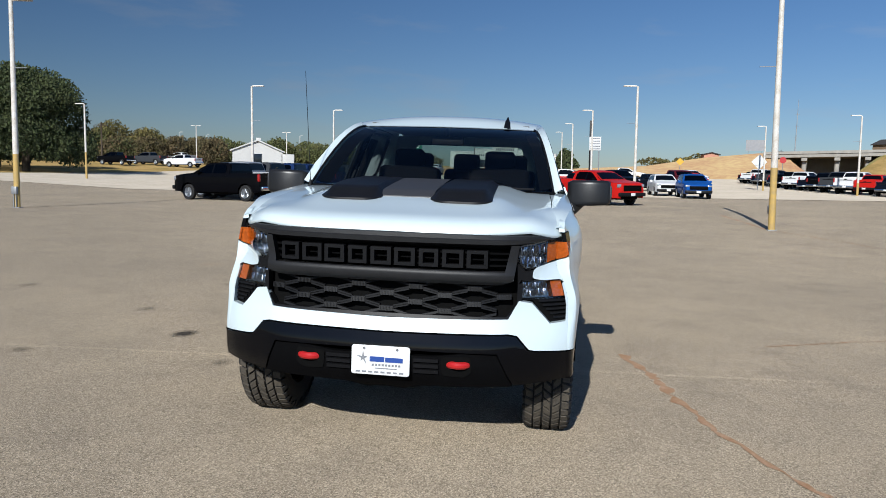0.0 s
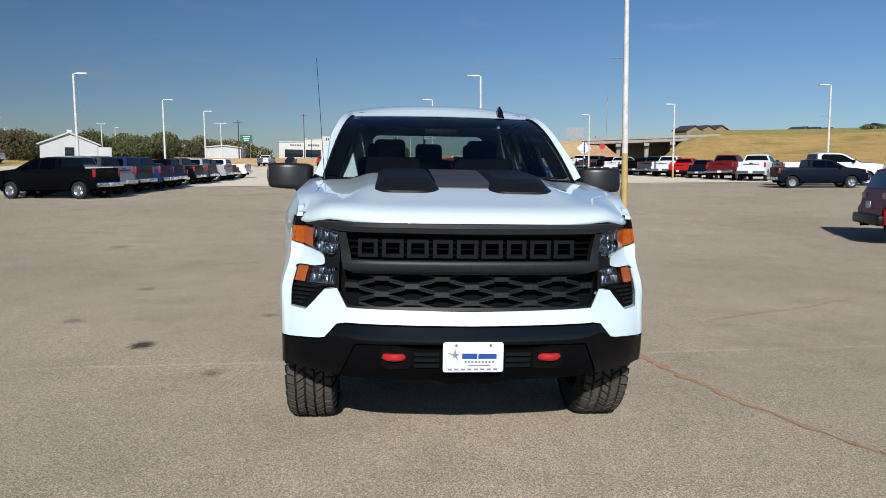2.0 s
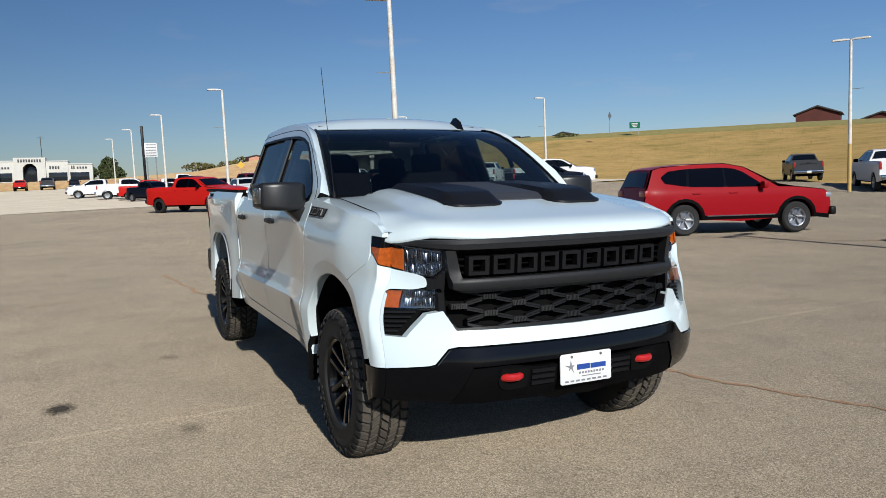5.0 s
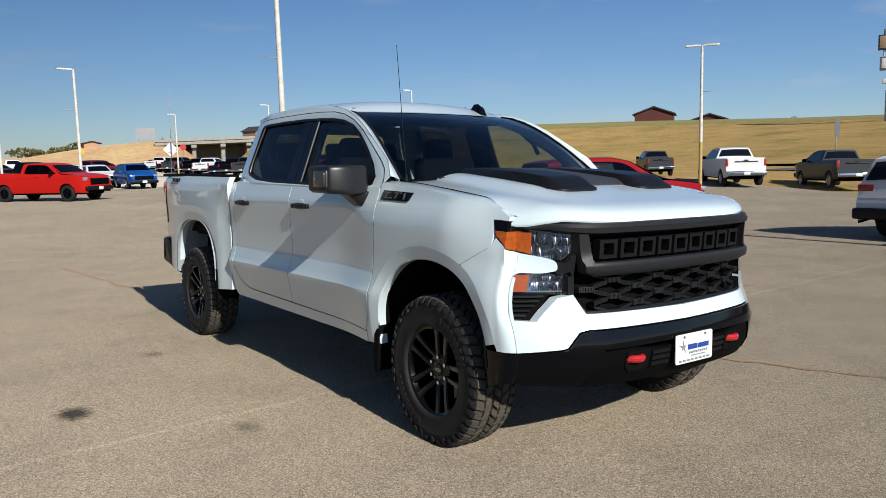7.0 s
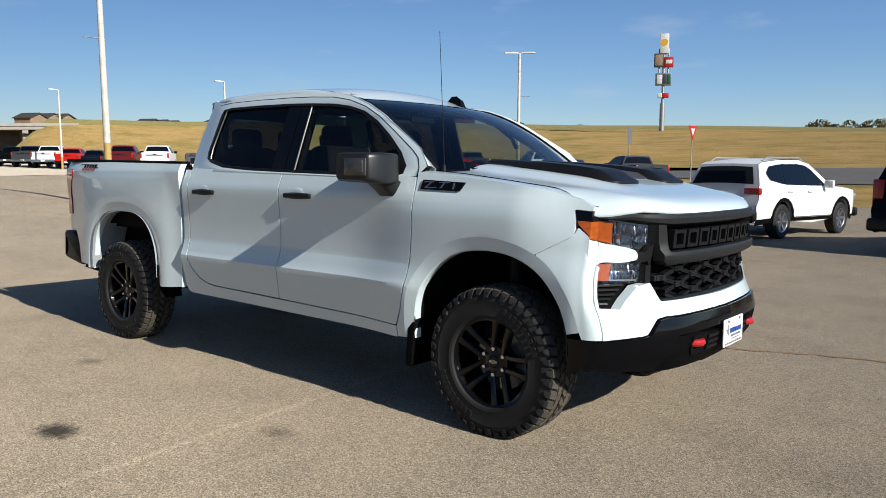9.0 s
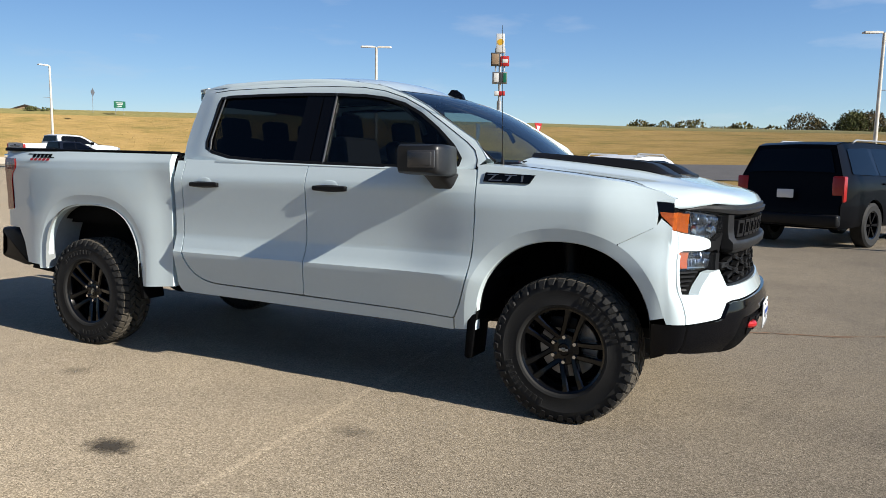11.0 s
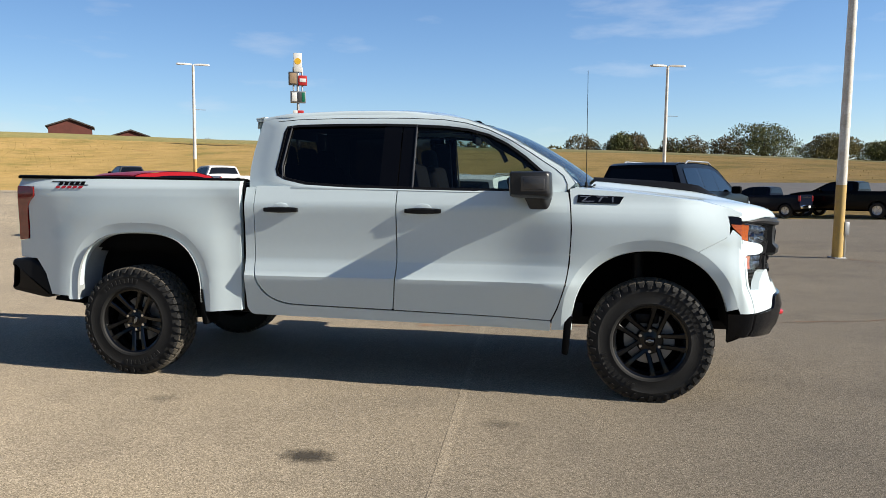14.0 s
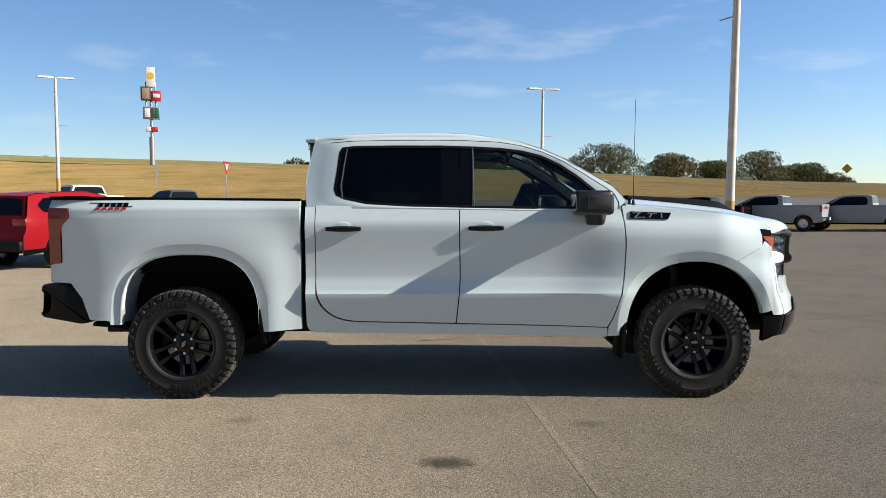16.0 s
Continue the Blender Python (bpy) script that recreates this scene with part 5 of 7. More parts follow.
    add("roof_fin_aerial", bm, M["black_gloss"], "black shark-fin roof aerial")


pickup_body(PICKUP)


def pickup_front(T):
    W = M["white"]

    def face(name, poly, mtl, off=0.0, step=0.05, depth=0.03, label="", parent=None, sharp=0.5):
        bm = bmesh.new()
        patch(bm, poly, face_fn(off), step, depth)
        return part(name, bm, mtl, parent or T, label, sharp)

    def mirror(poly, s):
        return [(s * x, z) for x, z in poly]

    # gloss bar under the hood lip
    bm = bmesh.new()
    rings = []
    for i in range(41):
        x = -0.885 + 1.77 * i / 40
        a = abs(x) / 0.885
        zt, zb = 1.207 - 0.002 * a - 0.018 * smoothstep(0.90, 1.0, a), 1.146 + 0.006 * a + 0.028 * smoothstep(0.66, 1.0, a)
        f = face_y(x, 1.18)
        rings.append([(x, f + dy, zb + (zt - zb) * k) for k, dy in ((0.0, 0.04), (0.0, -0.004), (0.16, -0.030), (0.52, -0.034), (0.60, -0.022), (0.92, -0.020), (1.0, -0.010), (1.0, 0.04))])
    loft(bm, rings)
    bmesh.ops.recalc_face_normals(bm, faces=bm.faces[:])
    part("grille_top_bar", bm, M["bar_grey"], T, "dark grey bar across the nose", 0.7)
    # grille back
    face("grille_backing", [(-0.68, 1.16), (0.68, 1.16), (0.69, 0.90), (0.63, 0.775), (-0.63, 0.775), (-0.69, 0.90)], M["black_void"], 0.07, 0.08, 0)
    def proud(x, z, d):
        """The grille's bar: chamfered, standing out most along its middle."""
        k = smoothstep(0.952, 0.975, z) * smoothstep(1.045, 1.005, z)
        return (x, face_y(x, z) - 0.022 - 0.030 * k + d, z)
    bm = bmesh.new()
    patch(bm, [(-0.628, 1.155), (-0.60, 1.020), (0.60, 1.020), (0.628, 1.155), (0.668, 1.155), (0.645, 0.975), (0.59, 0.952), (-0.59, 0.952), (-0.645, 0.975), (-0.668, 1.155)], proud, 0.04, 0.06, ((), (0.958, 0.968, 0.978, 1.0, 1.010)))
    G = part("grille", bm, M["bar_grey"], T, "dark grey grille with a wide centre bar", 0.7)
    bm = bmesh.new()
    for k in range(4):
        z = 1.045 + 0.032 * k
        patch(bm, [(-0.63, z - 0.005), (0.63, z - 0.005), (0.63, z + 0.005), (-0.63, z + 0.005)], face_fn(0.028), 0.1, 0.02)
    part("grille_slat", bm, M["black_matte"], G)
    # row of plain raised blocks in place of the maker's name
    xs = [-0.52 + 0.1225 * i for i in range(9)]
    for i, x in enumerate(xs):
        w = 0.053 if i % 3 else 0.049
        bm = bmesh.new()
        patch(bm, [(x - w, 1.035), (x + w, 1.035), (x + w, 1.052), (x - w, 1.052)], face_fn(-0.022), 0.1, 0.045)
        patch(bm, [(x - w, 1.108), (x + w, 1.108), (x + w, 1.125), (x - w, 1.125)], face_fn(-0.022), 0.1, 0.045)
        patch(bm, [(x - w, 1.052), (x - w + 0.020, 1.052), (x - w + 0.020, 1.108), (x - w, 1.108)], face_fn(-0.022), 0.1, 0.045)
        patch(bm, [(x + w - 0.020, 1.052), (x + w, 1.052), (x + w, 1.108), (x + w - 0.020, 1.108)], face_fn(-0.022), 0.1, 0.045)
        part("grille_block", bm, M["black_satin"], G)
    # lower mesh: three staggered rows of hexagons
    zr = [0.926, 0.886, 0.846, 0.806]
    pitch = 0.30
    for r, z in enumerate(zr):
        off = pitch / 2 if r % 2 == 0 else 0.0
        for i in range(-3, 4):
            x = i * pitch + off
            lim = 0.655 if z > 0.85 else 0.655 - (0.85 - z) * 0.6
            if abs(x) > lim:
                continue
            w = 0.036
            if abs(x) + w < lim:
                tread = bmesh.new()
                patch(tread, [(x - w, z - 0.013), (x + w, z - 0.013), (x + w, z + 0.013), (x - w, z + 0.013)], face_fn(0.004), 0.2, 0.03)
                for q in range(9):
                    xq = x - w * 0.88 + w * 1.76 * q / 8
                    patch(tread, [(xq - 0.002, z - 0.011), (xq + 0.002, z - 0.011), (xq + 0.002, z + 0.011), (xq - 0.002, z + 0.011)], face_fn(0.0), 0.2, 0.004)
                part("grille_tread", tread, M["bar_grey"], G)
            for sx in (-1, 1):
                for sz in (-1, 1):
                    zt = z + sz * 0.040
                    if 0.76 < zt < 0.97:
                        xa, xb = x + sx * w, x + sx * (pitch / 2 - w)
                        if abs(xb) < lim + 0.02:
                            poly = [(xa, z + sz * 0.013), (xa, z + sz * 0.001), (xb, zt - sz * 0.020), (xb, zt - sz * 0.008)]
                            bm = bmesh.new()
                            patch(bm, poly, face_fn(0.010), 0.2, 0.03)
                            part("grille_strut", bm, M["black_satin"], G)
    face("grille_frame", [(-0.665, 0.955), (-0.665, 0.845), (-0.615, 0.785), (0.615, 0.785), (0.665, 0.845), (0.665, 0.955), (0.69, 0.955), (0.69, 0.835), (0.63, 0.768), (-0.63, 0.768), (-0.69, 0.835), (-0.69, 0.955)], M["black_satin"], -0.004, 0.06, 0.06)
    for s in (-1, 1):
        mp = lambda p: mirror(p, s)
        # headlamp: bezel, reflector, amber block, lens
        H = face("headlamp", mp([(0.655, 1.162), (0.86, 1.190), (0.905, 1.186), (0.905, 1.10), (0.893, 1.068), (0.77, 1.038), (0.70, 1.02), (0.655, 1.06)]), M["black_gloss"], 0.035, 0.04, 0.03, "headlamp with an amber outer block")
        bm = bmesh.new()
        for (x, z, r) in ((0.80, 1.085, 0.036), (0.725, 1.090, 0.034)):
            c = Vector((s * x, face_y(x, z) + 0.03, z))
            prof = [(r, -0.02), (r * 0.85, 0.0), (r * 0.55, 0.022), (r * 0.2, 0.03), (0.001, 0.03)]
            rings = []
            for rad, dy in prof:
                rings.append([(c.x + rad * math.cos(2 * math.pi * k / 20), c.y + dy, c.z + rad * math.sin(2 * math.pi * k / 20)) for k in range(20)])
            loft(bm, rings, caps=False)
        rng = random.Random(3)
        for k in range(20):
            x = 0.674 + 0.166 * k / 19
            zl_, zh_ = 1.058 - 0.02 * smoothstep(0.67, 0.72, x), 1.140 + 0.03 * (x - 0.67) / 0.17
            for za, zb in ((zl_, zl_ + (zh_ - zl_) * rng.uniform(0.35, 0.5)), (zl_ + (zh_ - zl_) * 0.55, zh_)):
                z = (za + zb) / 2
                box(bm, (s * x, face_y(x, z) + 0.030, z), (0.0075, 0.012, zb - za), 0.001, Euler((rng.uniform(-0.35, 0.35), 0, rng.uniform(-0.7, 0.7))).to_matrix())
        patch(bm, mp([(0.664, 1.150), (0.842, 1.176), (0.842, 1.064), (0.76, 1.042), (0.70, 1.032), (0.664, 1.066)]), face_fn(0.0335), 0.05, 0)
        part("reflector", bm, M["lamp_chrome"], H, "chrome reflector facets")
        face("turn_lamp", mp([(0.845, 1.162), (0.905, 1.170), (0.905, 1.10), (0.893, 1.074), (0.845, 1.060)]), M["amber"], 0.006, 0.04, 0.03, "amber turn lamp", H)
        g = face("lens", mp([(0.655, 1.155), (0.86, 1.185), (0.905, 1.182), (0.905, 1.10), (0.893, 1.066), (0.76, 1.03), (0.70, 1.025), (0.655, 1.06)]), M["lens"], 0.0, 0.05, 0, "", H)
        g.visible_shadow = False
        # side face of the lamp, wrapping onto the fender
        bm = bmesh.new()
        patch(bm, [(-0.468, 1.222), (-0.484, 1.173), (-0.551, 1.169), (-0.551, 1.215)], side_fn(s, 0.002), 0.04, 0.02)
        patch(bm, [(0, 1.169), (1, 1.169), (1, 1.208), (0, 1.190)], corner_fn(s, 0.0), 0.2, 0.02)
        part("lamp_side", bm, M["black_gloss"], H)
        bm = bmesh.new()
        patch(bm, [(-0.484, 1.172), (-0.494, 1.152), (-0.551, 1.099), (-0.551, 1.168)], side_fn(s, 0.002), 0.04, 0.01)
        patch(bm, [(0, 1.076), (1, 1.099), (1, 1.168), (0, 1.168)], corner_fn(s, 0.002), 0.2, 0.01)
        part("side_marker", bm, M["amber"], H, "amber side marker")
        # panel between grille and lamps
        face("lamp_bezel", mp([(0.66, 1.06), (0.70, 1.02), (0.76, 1.025), (0.74, 0.965), (0.68, 0.975), (0.665, 0.94)]), M["black_satin"], 0.0, 0.05, 0.03)
        L = face("lower_lamp", mp([(0.675, 0.975), (0.896, 0.978), (0.896, 0.868), (0.675, 0.862)]), M["black_gloss"], 0.04, 0.05, 0.04, "lower lamp with an amber block")
        face("amber_block", mp([(0.835, 0.965), (0.890, 0.967), (0.890, 0.885), (0.835, 0.883)]), M["amber"], 0.012, 0.05, 0.03, "amber lens", L)
        bm = bmesh.new()
        for k in range(15):
            x = 0.692 + 0.136 * k / 14
            for za, zb in ((0.886, 0.925), (0.930, 0.962)):
                z = (za + zb) / 2
                box(bm, (s * x, face_y(x, z) + 0.032, z), (0.008, 0.012, zb - za), 0.001, Euler((rng.uniform(-0.35, 0.35), 0, rng.uniform(-0.7, 0.7))).to_matrix())
        patch(bm, mp([(0.684, 0.966), (0.833, 0.968), (0.833, 0.880), (0.684, 0.876)]), face_fn(0.0375), 0.05, 0)
        part("reflector", bm, M["lamp_chrome"], L, "chrome reflector facets")
        g = face("lens", mp([(0.68, 0.968), (0.893, 0.970), (0.893, 0.876), (0.68, 0.872)]), M["lens"], 0.004, 0.05, 0, "", L)
        g.visible_shadow = False
        # slatted vent
        V = face("side_vent", mp([(0.74, 0.868), (0.897, 0.876), (0.897, 0.750), (0.815, 0.746)]), M["black_void"], 0.04, 0.05, 0.04, "black slatted vent")
        bm = bmesh.new()
        for k in range(5):
            z = 0.768 + 0.022 * k
            xi = 0.82 - (z - 0.752) / 0.11 * 0.08 + 0.026
            patch(bm, mp([(xi, z), (0.893, z), (0.893, z + 0.009), (xi, z + 0.009)]), face_fn(0.022), 0.06, 0.02)
        part("vent_slat", bm, M["black_satin"], V)
        # white fascia: arm between the lamps, corner and lower band
        face("fascia_arm", mp(rounded([(0.905, 1.070), (0.893, 1.064), (0.78, 1.040), (0.750, 1.025), (0.745, 0.985), (0.80, 0.972), (0.893, 0.975), (0.905, 0.960)], [0, 0.01, 0.02, 0.02, 0.015, 0.02, 0.02, 0])), W, -0.012, 0.03, 0.05)
        face("fascia_corner", mp([(0.905, 0.960), (0.894, 0.950), (0.893, 0.755), (0.82, 0.748), (0.742, 0.855), (0.675, 0.868), (0.625, 0.775), (0.0, 0.765), (0.0, 0.700), (0.63, 0.705), (0.675, 0.695), (0.735, 0.625), (0.76, 0.618), (0.905, 0.605)]), W, -0.014, 0.04, 0.05)
        # black bumper
        face("bumper_wing", mp([(0.907, 0.600), (0.76, 0.612), (0.73, 0.622), (0.672, 0.690), (0.63, 0.699), (0.0, 0.694), (0.0, 0.615), (0.58, 0.610), (0.665, 0.43), (0.80, 0.440), (0.88, 0.450), (0.907, 0.455)]), M["black_gloss"], -0.03, 0.04, 0.10, "gloss black front bumper")
        face("bumper_lower", mp([(0.578, 0.600), (0.40, 0.605), (0.26, 0.585), (0.0, 0.585), (0.0, 0.40), (0.10, 0.385), (0.20, 0.415), (0.66, 0.425)]), M["black_matte"], -0.022, 0.05, 0.10, "textured black lower bumper")
        face("hook_recess", mp(rounded([(0.45, 0.592), (0.30, 0.585), (0.31, 0.485), (0.42, 0.478), (0.46, 0.51)], 0.02)), M["black_void"], -0.028, 0.06, 0.0)
        bm = bmesh.new()
        pts = []
        for k in range(15):
            a = math.pi * (-0.15 + 1.3 * k / 14)
            pts.append((s * 0.385 + 0.058 * math.cos(a), -0.840 - 0.068 * math.sin(a) - 0.006, 0.547))
        tube(bm, pts, 0.019, 10)
        part("tow_hook", bm, M["red_hook"], T, "bright red tow hook")
        bm = bmesh.new()
        for k in range(3):
            z = 0.495 + 0.030 * k
            patch(bm, mp([(0.165, z), (0.29, z), (0.29, z + 0.018), (0.165, z + 0.018)]), face_fn(-0.034), 0.1, 0.02)
        part("bumper_slat", bm, M["black_satin"], T)
        # bumper end, wrapping back to the wheel opening
        bm = bmesh.new()
        cols = [[corner_fn(s, 0.020)(i / 8, 0.600 - (0.600 - 0.452) * k / 6, 0.0) for k in range(7)] for i in range(9)]
        for i in range(1, 6):
            y = -0.55 + 0.075 * i / 5
            cols.append([(s * (side_x(y, max(z, 0.55)) - 0.012 * (k / 6) ** 3), y, z) for k, z in ((k, 0.602 - (0.602 - 0.445 + 0.03 * i / 5) * k / 6) for k in range(7))])
        loft(bm, [[(x - s * 0.05, y + 0.05, z) for x, y, z in cols[0]]] + cols + [[(x - s * 0.06, y, z) for x, y, z in cols[-1]]], closed=False)
        part("bumper_end", bm, M["black_gloss"], T, sharp=1.0)
    # dealer plate: white board with plain bars
    bm = bmesh.new()
    prism(bm, rounded([(-0.150, 0.480), (0.150, 0.480), (0.150, 0.630), (-0.150, 0.630)], 0.015), 1, -0.945, -0.938, 0.002)
    P = part("dealer_plate", bm, M["plate"], T, "white dealer plate with a blue mark and grey bars")
    bm = bmesh.new()
    for x0, x1, za, zb in ((-0.055, 0.02, 0.548, 0.574), (0.025, 0.115, 0.548, 0.572)):
        box(bm, ((x0 + x1) / 2, -0.9465, (za + zb) / 2), (x1 - x0, 0.002, zb - za))
    part("plate_mark", bm, M["blue_ink"], P)
    bm = bmesh.new()
    for i in range(9):
        box(bm, (-0.038 + 0.017 * i, -0.9465, 0.532), (0.010, 0.002, 0.010))
    box(bm, (0.03, -0.9465, 0.515), (0.11, 0.002, 0.004))
    for i in range(8):
        box(bm, (-0.115 + 0.032 * i, -0.9465, 0.495), (0.02, 0.002, 0.008))
    part("plate_bar", bm, M["grey_ink"], P)
    bm = bmesh.new()
    c = (-0.09, 0.565)
    star = [(c[0] + r * math.cos(radians(a)), c[1] + r * math.sin(radians(a))) for a, r in ((90, 0.035), (60, 0.010), (18, 0.022), (-20, 0.008), (-60, 0.034), (-90, 0.007), (-126, 0.02), (-160, 0.008), (162, 0.038), (126, 0.009))]
    prism(bm, star, 1, -0.9475, -0.9455)
    part("plate_star", bm, M["grey_ink"], P)
    for x in (-0.085, 0.085):
        bm = bmesh.new()
        rod(bm, (x, -0.945, 0.615), (x, -0.950, 0.615), 0.007, 0.006, 10)
        part("plate_screw", bm, M["steel"], P)
    # underside, chassis, axles
    bm = bmesh.new()
    box(bm, (0, 1.7, 0.60), (1.70, 2.05, 0.20), 0.03)
    part("underbody", bm, M["black_void"], T)
    bm = bmesh.new()
    box(bm, (0, -0.1, 0.70), (1.0, 1.15, 0.50), 0.03)
    part("engine_undertray", bm, M["black_void"], T)
    bm = bmesh.new()
    box(bm, (0, 3.75, 0.70), (1.05, 1.9, 0.30), 0.03)
    part("bed_underside", bm, M["black_void"], T)
    for s in (-1, 1):
        bm = bmesh.new()
        box(bm, (s * 0.45, 1.9, 0.50), (0.10, 5.2, 0.16), 0.01)
        part("chassis_rail", bm, M["black_satin"], T)
    bm = bmesh.new()
    rod(bm, (-0.75, 3.745, 0.40), (0.75, 3.745, 0.40), 0.05, 0.05, 14)
    vs = bmesh.ops.create_uvsphere(bm, u_segments=16, v_segments=10, radius=0.15)["verts"]
    bmesh.ops.translate(bm, vec=(0, 3.745, 0.42), verts=vs)
    part("rear_axle", bm, M["black_satin"], T)
    bm = bmesh.new()
    rod(bm, (-0.75, 0, 0.40), (0.75, 0, 0.40), 0.04, 0.04, 12)
    part("front_axle", bm, M["black_satin"], T)
    for s in (-1, 1):
        bm = bmesh.new()
        rod(bm, (s * 0.62, 0.05, 0.45), (s * 0.60, 0.08, 0.95), 0.035, 0.045, 12)
        part("shock_absorber", bm, M["black_satin"], T)
    bm = bmesh.new()
    rod(bm, (-0.65, 4.0, 0.60), (-0.65, 4.35, 0.57), 0.035, 0.035, 12)
    part("exhaust", bm, M["steel"], T)


def pickup_inside(T):
    """Seats, dash and wheel, seen through the glass."""
    bm = bmesh.new()
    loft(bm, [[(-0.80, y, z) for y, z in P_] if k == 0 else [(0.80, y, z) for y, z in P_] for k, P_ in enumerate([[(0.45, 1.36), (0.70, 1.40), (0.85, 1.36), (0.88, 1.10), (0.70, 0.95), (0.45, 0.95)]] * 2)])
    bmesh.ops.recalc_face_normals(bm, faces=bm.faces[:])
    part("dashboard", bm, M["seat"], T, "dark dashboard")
    bm = bmesh.new()
    pts = [(0.38 + 0.185 * math.cos(2 * math.pi * k / 28), 1.02 + 0.07 * math.sin(2 * math.pi * k / 28), 1.31 + 0.165 * math.sin(2 * math.pi * k / 28)) for k in range(29)]
    tube(bm, pts, 0.016, 8)
    rod(bm, (0.38, 0.80, 1.22), (0.38, 1.02, 1.31), 0.05, 0.06, 10)
    for a in (0, 180, 270):
        rod(bm, (0.38, 1.02, 1.31), (0.38 + 0.18 * math.cos(radians(a)), 1.02 + 0.065 * math.sin(radians(a)), 1.31 + 0.16 * math.sin(radians(a))), 0.014, 0.014, 6)
    part("steering_wheel", bm, M["seat"], T, "dark steering wheel")
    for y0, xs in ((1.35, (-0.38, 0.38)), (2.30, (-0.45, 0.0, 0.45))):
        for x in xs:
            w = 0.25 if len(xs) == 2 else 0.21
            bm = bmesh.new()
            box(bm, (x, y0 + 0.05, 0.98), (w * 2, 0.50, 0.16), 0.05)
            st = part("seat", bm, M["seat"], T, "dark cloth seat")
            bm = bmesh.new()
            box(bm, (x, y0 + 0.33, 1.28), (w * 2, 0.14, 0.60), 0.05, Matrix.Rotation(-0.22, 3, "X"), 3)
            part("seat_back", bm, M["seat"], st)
            bm = bmesh.new()
            box(bm, (x, y0 + 0.42, 1.635), (0.25, 0.10, 0.17), 0.04, Matrix.Rotation(-0.15, 3, "X"), 3)
            rod(bm, (x - 0.06, y0 + 0.40, 1.50), (x - 0.06, y0 + 0.41, 1.60), 0.007)
            rod(bm, (x + 0.06, y0 + 0.40, 1.50), (x + 0.06, y0 + 0.41, 1.60), 0.007)
            part("headrest", bm, M["seat"], st)
    bm = bmesh.new()
    box(bm, (0, 2.08, 1.895), (1.24, 1.40, 0.02))
    part("headliner", bm, M["headliner"], T)
    bm = bmesh.new()
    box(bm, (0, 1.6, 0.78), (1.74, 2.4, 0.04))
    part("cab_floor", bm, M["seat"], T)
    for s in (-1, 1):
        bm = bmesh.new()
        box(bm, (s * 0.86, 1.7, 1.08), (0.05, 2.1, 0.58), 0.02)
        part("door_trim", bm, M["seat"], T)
        bm = bmesh.new()
        tube(bm, [(s * 0.73, 0.98, 1.58), (s * 0.72, 1.02, 1.66), (s * 0.70, 1.16, 1.76), (s * 0.69, 1.22, 1.79)], 0.016, 8)
        part("grab_handle", bm, M["grey_decal"], T, "dark pillar grab handle")
        bm = bmesh.new()
        loft(bm, [[(s * (x - 0.015), y + 0.02, z - 0.012) for x, y, z in [screen_edge(1, t)]][0:1] * 1 + [(s * (screen_edge(1, t)[0] - 0.09), screen_edge(1, t)[1] + 0.09, screen_edge(1, t)[2] - 0.03)] + [(s * (screen_edge(1, t)[0] - 0.02), screen_edge(1, t)[1] + 0.14, screen_edge(1, t)[2] - 0.03)] for t in (0.05, 0.3, 0.6, 0.95)], closed=True)
        part("pillar_trim", bm, M["seat"], T)
        bm = bmesh.new()
        box(bm, (s * 0.755, 1.72, 1.58), (0.04, 0.14, 0.44), 0.01, Matrix.Rotation(-s * 0.36, 3, 'Y'))
        part("belt_pillar", bm, M["black_matte"], T)
    bm = bmesh.new()
    box(bm, (0.0, 1.30, 1.775), (0.25, 0.03, 0.07), 0.012)
    rod(bm, (0, 1.28, 1.80), (0, 1.24, 1.87), 0.01)
    part("rear_view_mirror", bm, M["black_satin"], T)


pickup_front(PICKUP)
pickup_inside(PICKUP)


def draw_in_nose(T):
    """Narrows the nose's outer corners above the bumper; the hood keeps its width."""
    for ob in T.children_recursive:
        if ob.type != "MESH" or ob.name.startswith("hood") or ob.parent.name.startswith("wheel"):
            continue
        for v in ob.data.vertices:
            x, y, z = v.co
            v.co.x = math.copysign(abs(x) - 0.045 * smoothstep(0.68, 0.90, abs(x)) * smoothstep(-0.12, -0.52, y) * smoothstep(0.82, 1.04, z), x)


draw_in_nose(PICKUP)

# ---- other vehicles ----
def paint(name, c, rough=0.35):
    return mat(name, c, rough, coat=0.12, vary=0.06, scale=3, spec=0.06)


PAINT = {
    "red": paint("red_paint", (0.30, 0.009, 0.014)), "bright_red": paint("bright_red_paint", (0.55, 0.016, 0.012)), "dark_red": paint("dark_red_paint", (0.13, 0.012, 0.016)),
    "black": paint("black_paint", (0.0025, 0.0025, 0.0035)), "white": paint("plain_white_paint", (0.78, 0.78, 0.77)), "blue": paint("blue_paint", (0.010, 0.085, 0.34)),
    "navy": paint("navy_paint", (0.005, 0.008, 0.018)), "grey": paint("grey_paint", (0.05, 0.053, 0.058)), "silver": paint("silver_paint", (0.36, 0.37, 0.39)),
    "dark_blue": paint("dark_blue_paint", (0.012, 0.03, 0.10)), "steel_blue": paint("steel_blue_paint", (0.03, 0.05, 0.08)),
}
M["car_glass"] = glass_mat("car_glass", (0.05, 0.055, 0.06))
M["tail_red"] = mat("tail_lamp_red", (0.40, 0.015, 0.012), 0.3, coat=0.25, vary=0.2, scale=30)
M["head_clear"] = mat("head_lamp", (0.55, 0.57, 0.60), 0.12, metal=0.5, vary=0.3, scale=30)

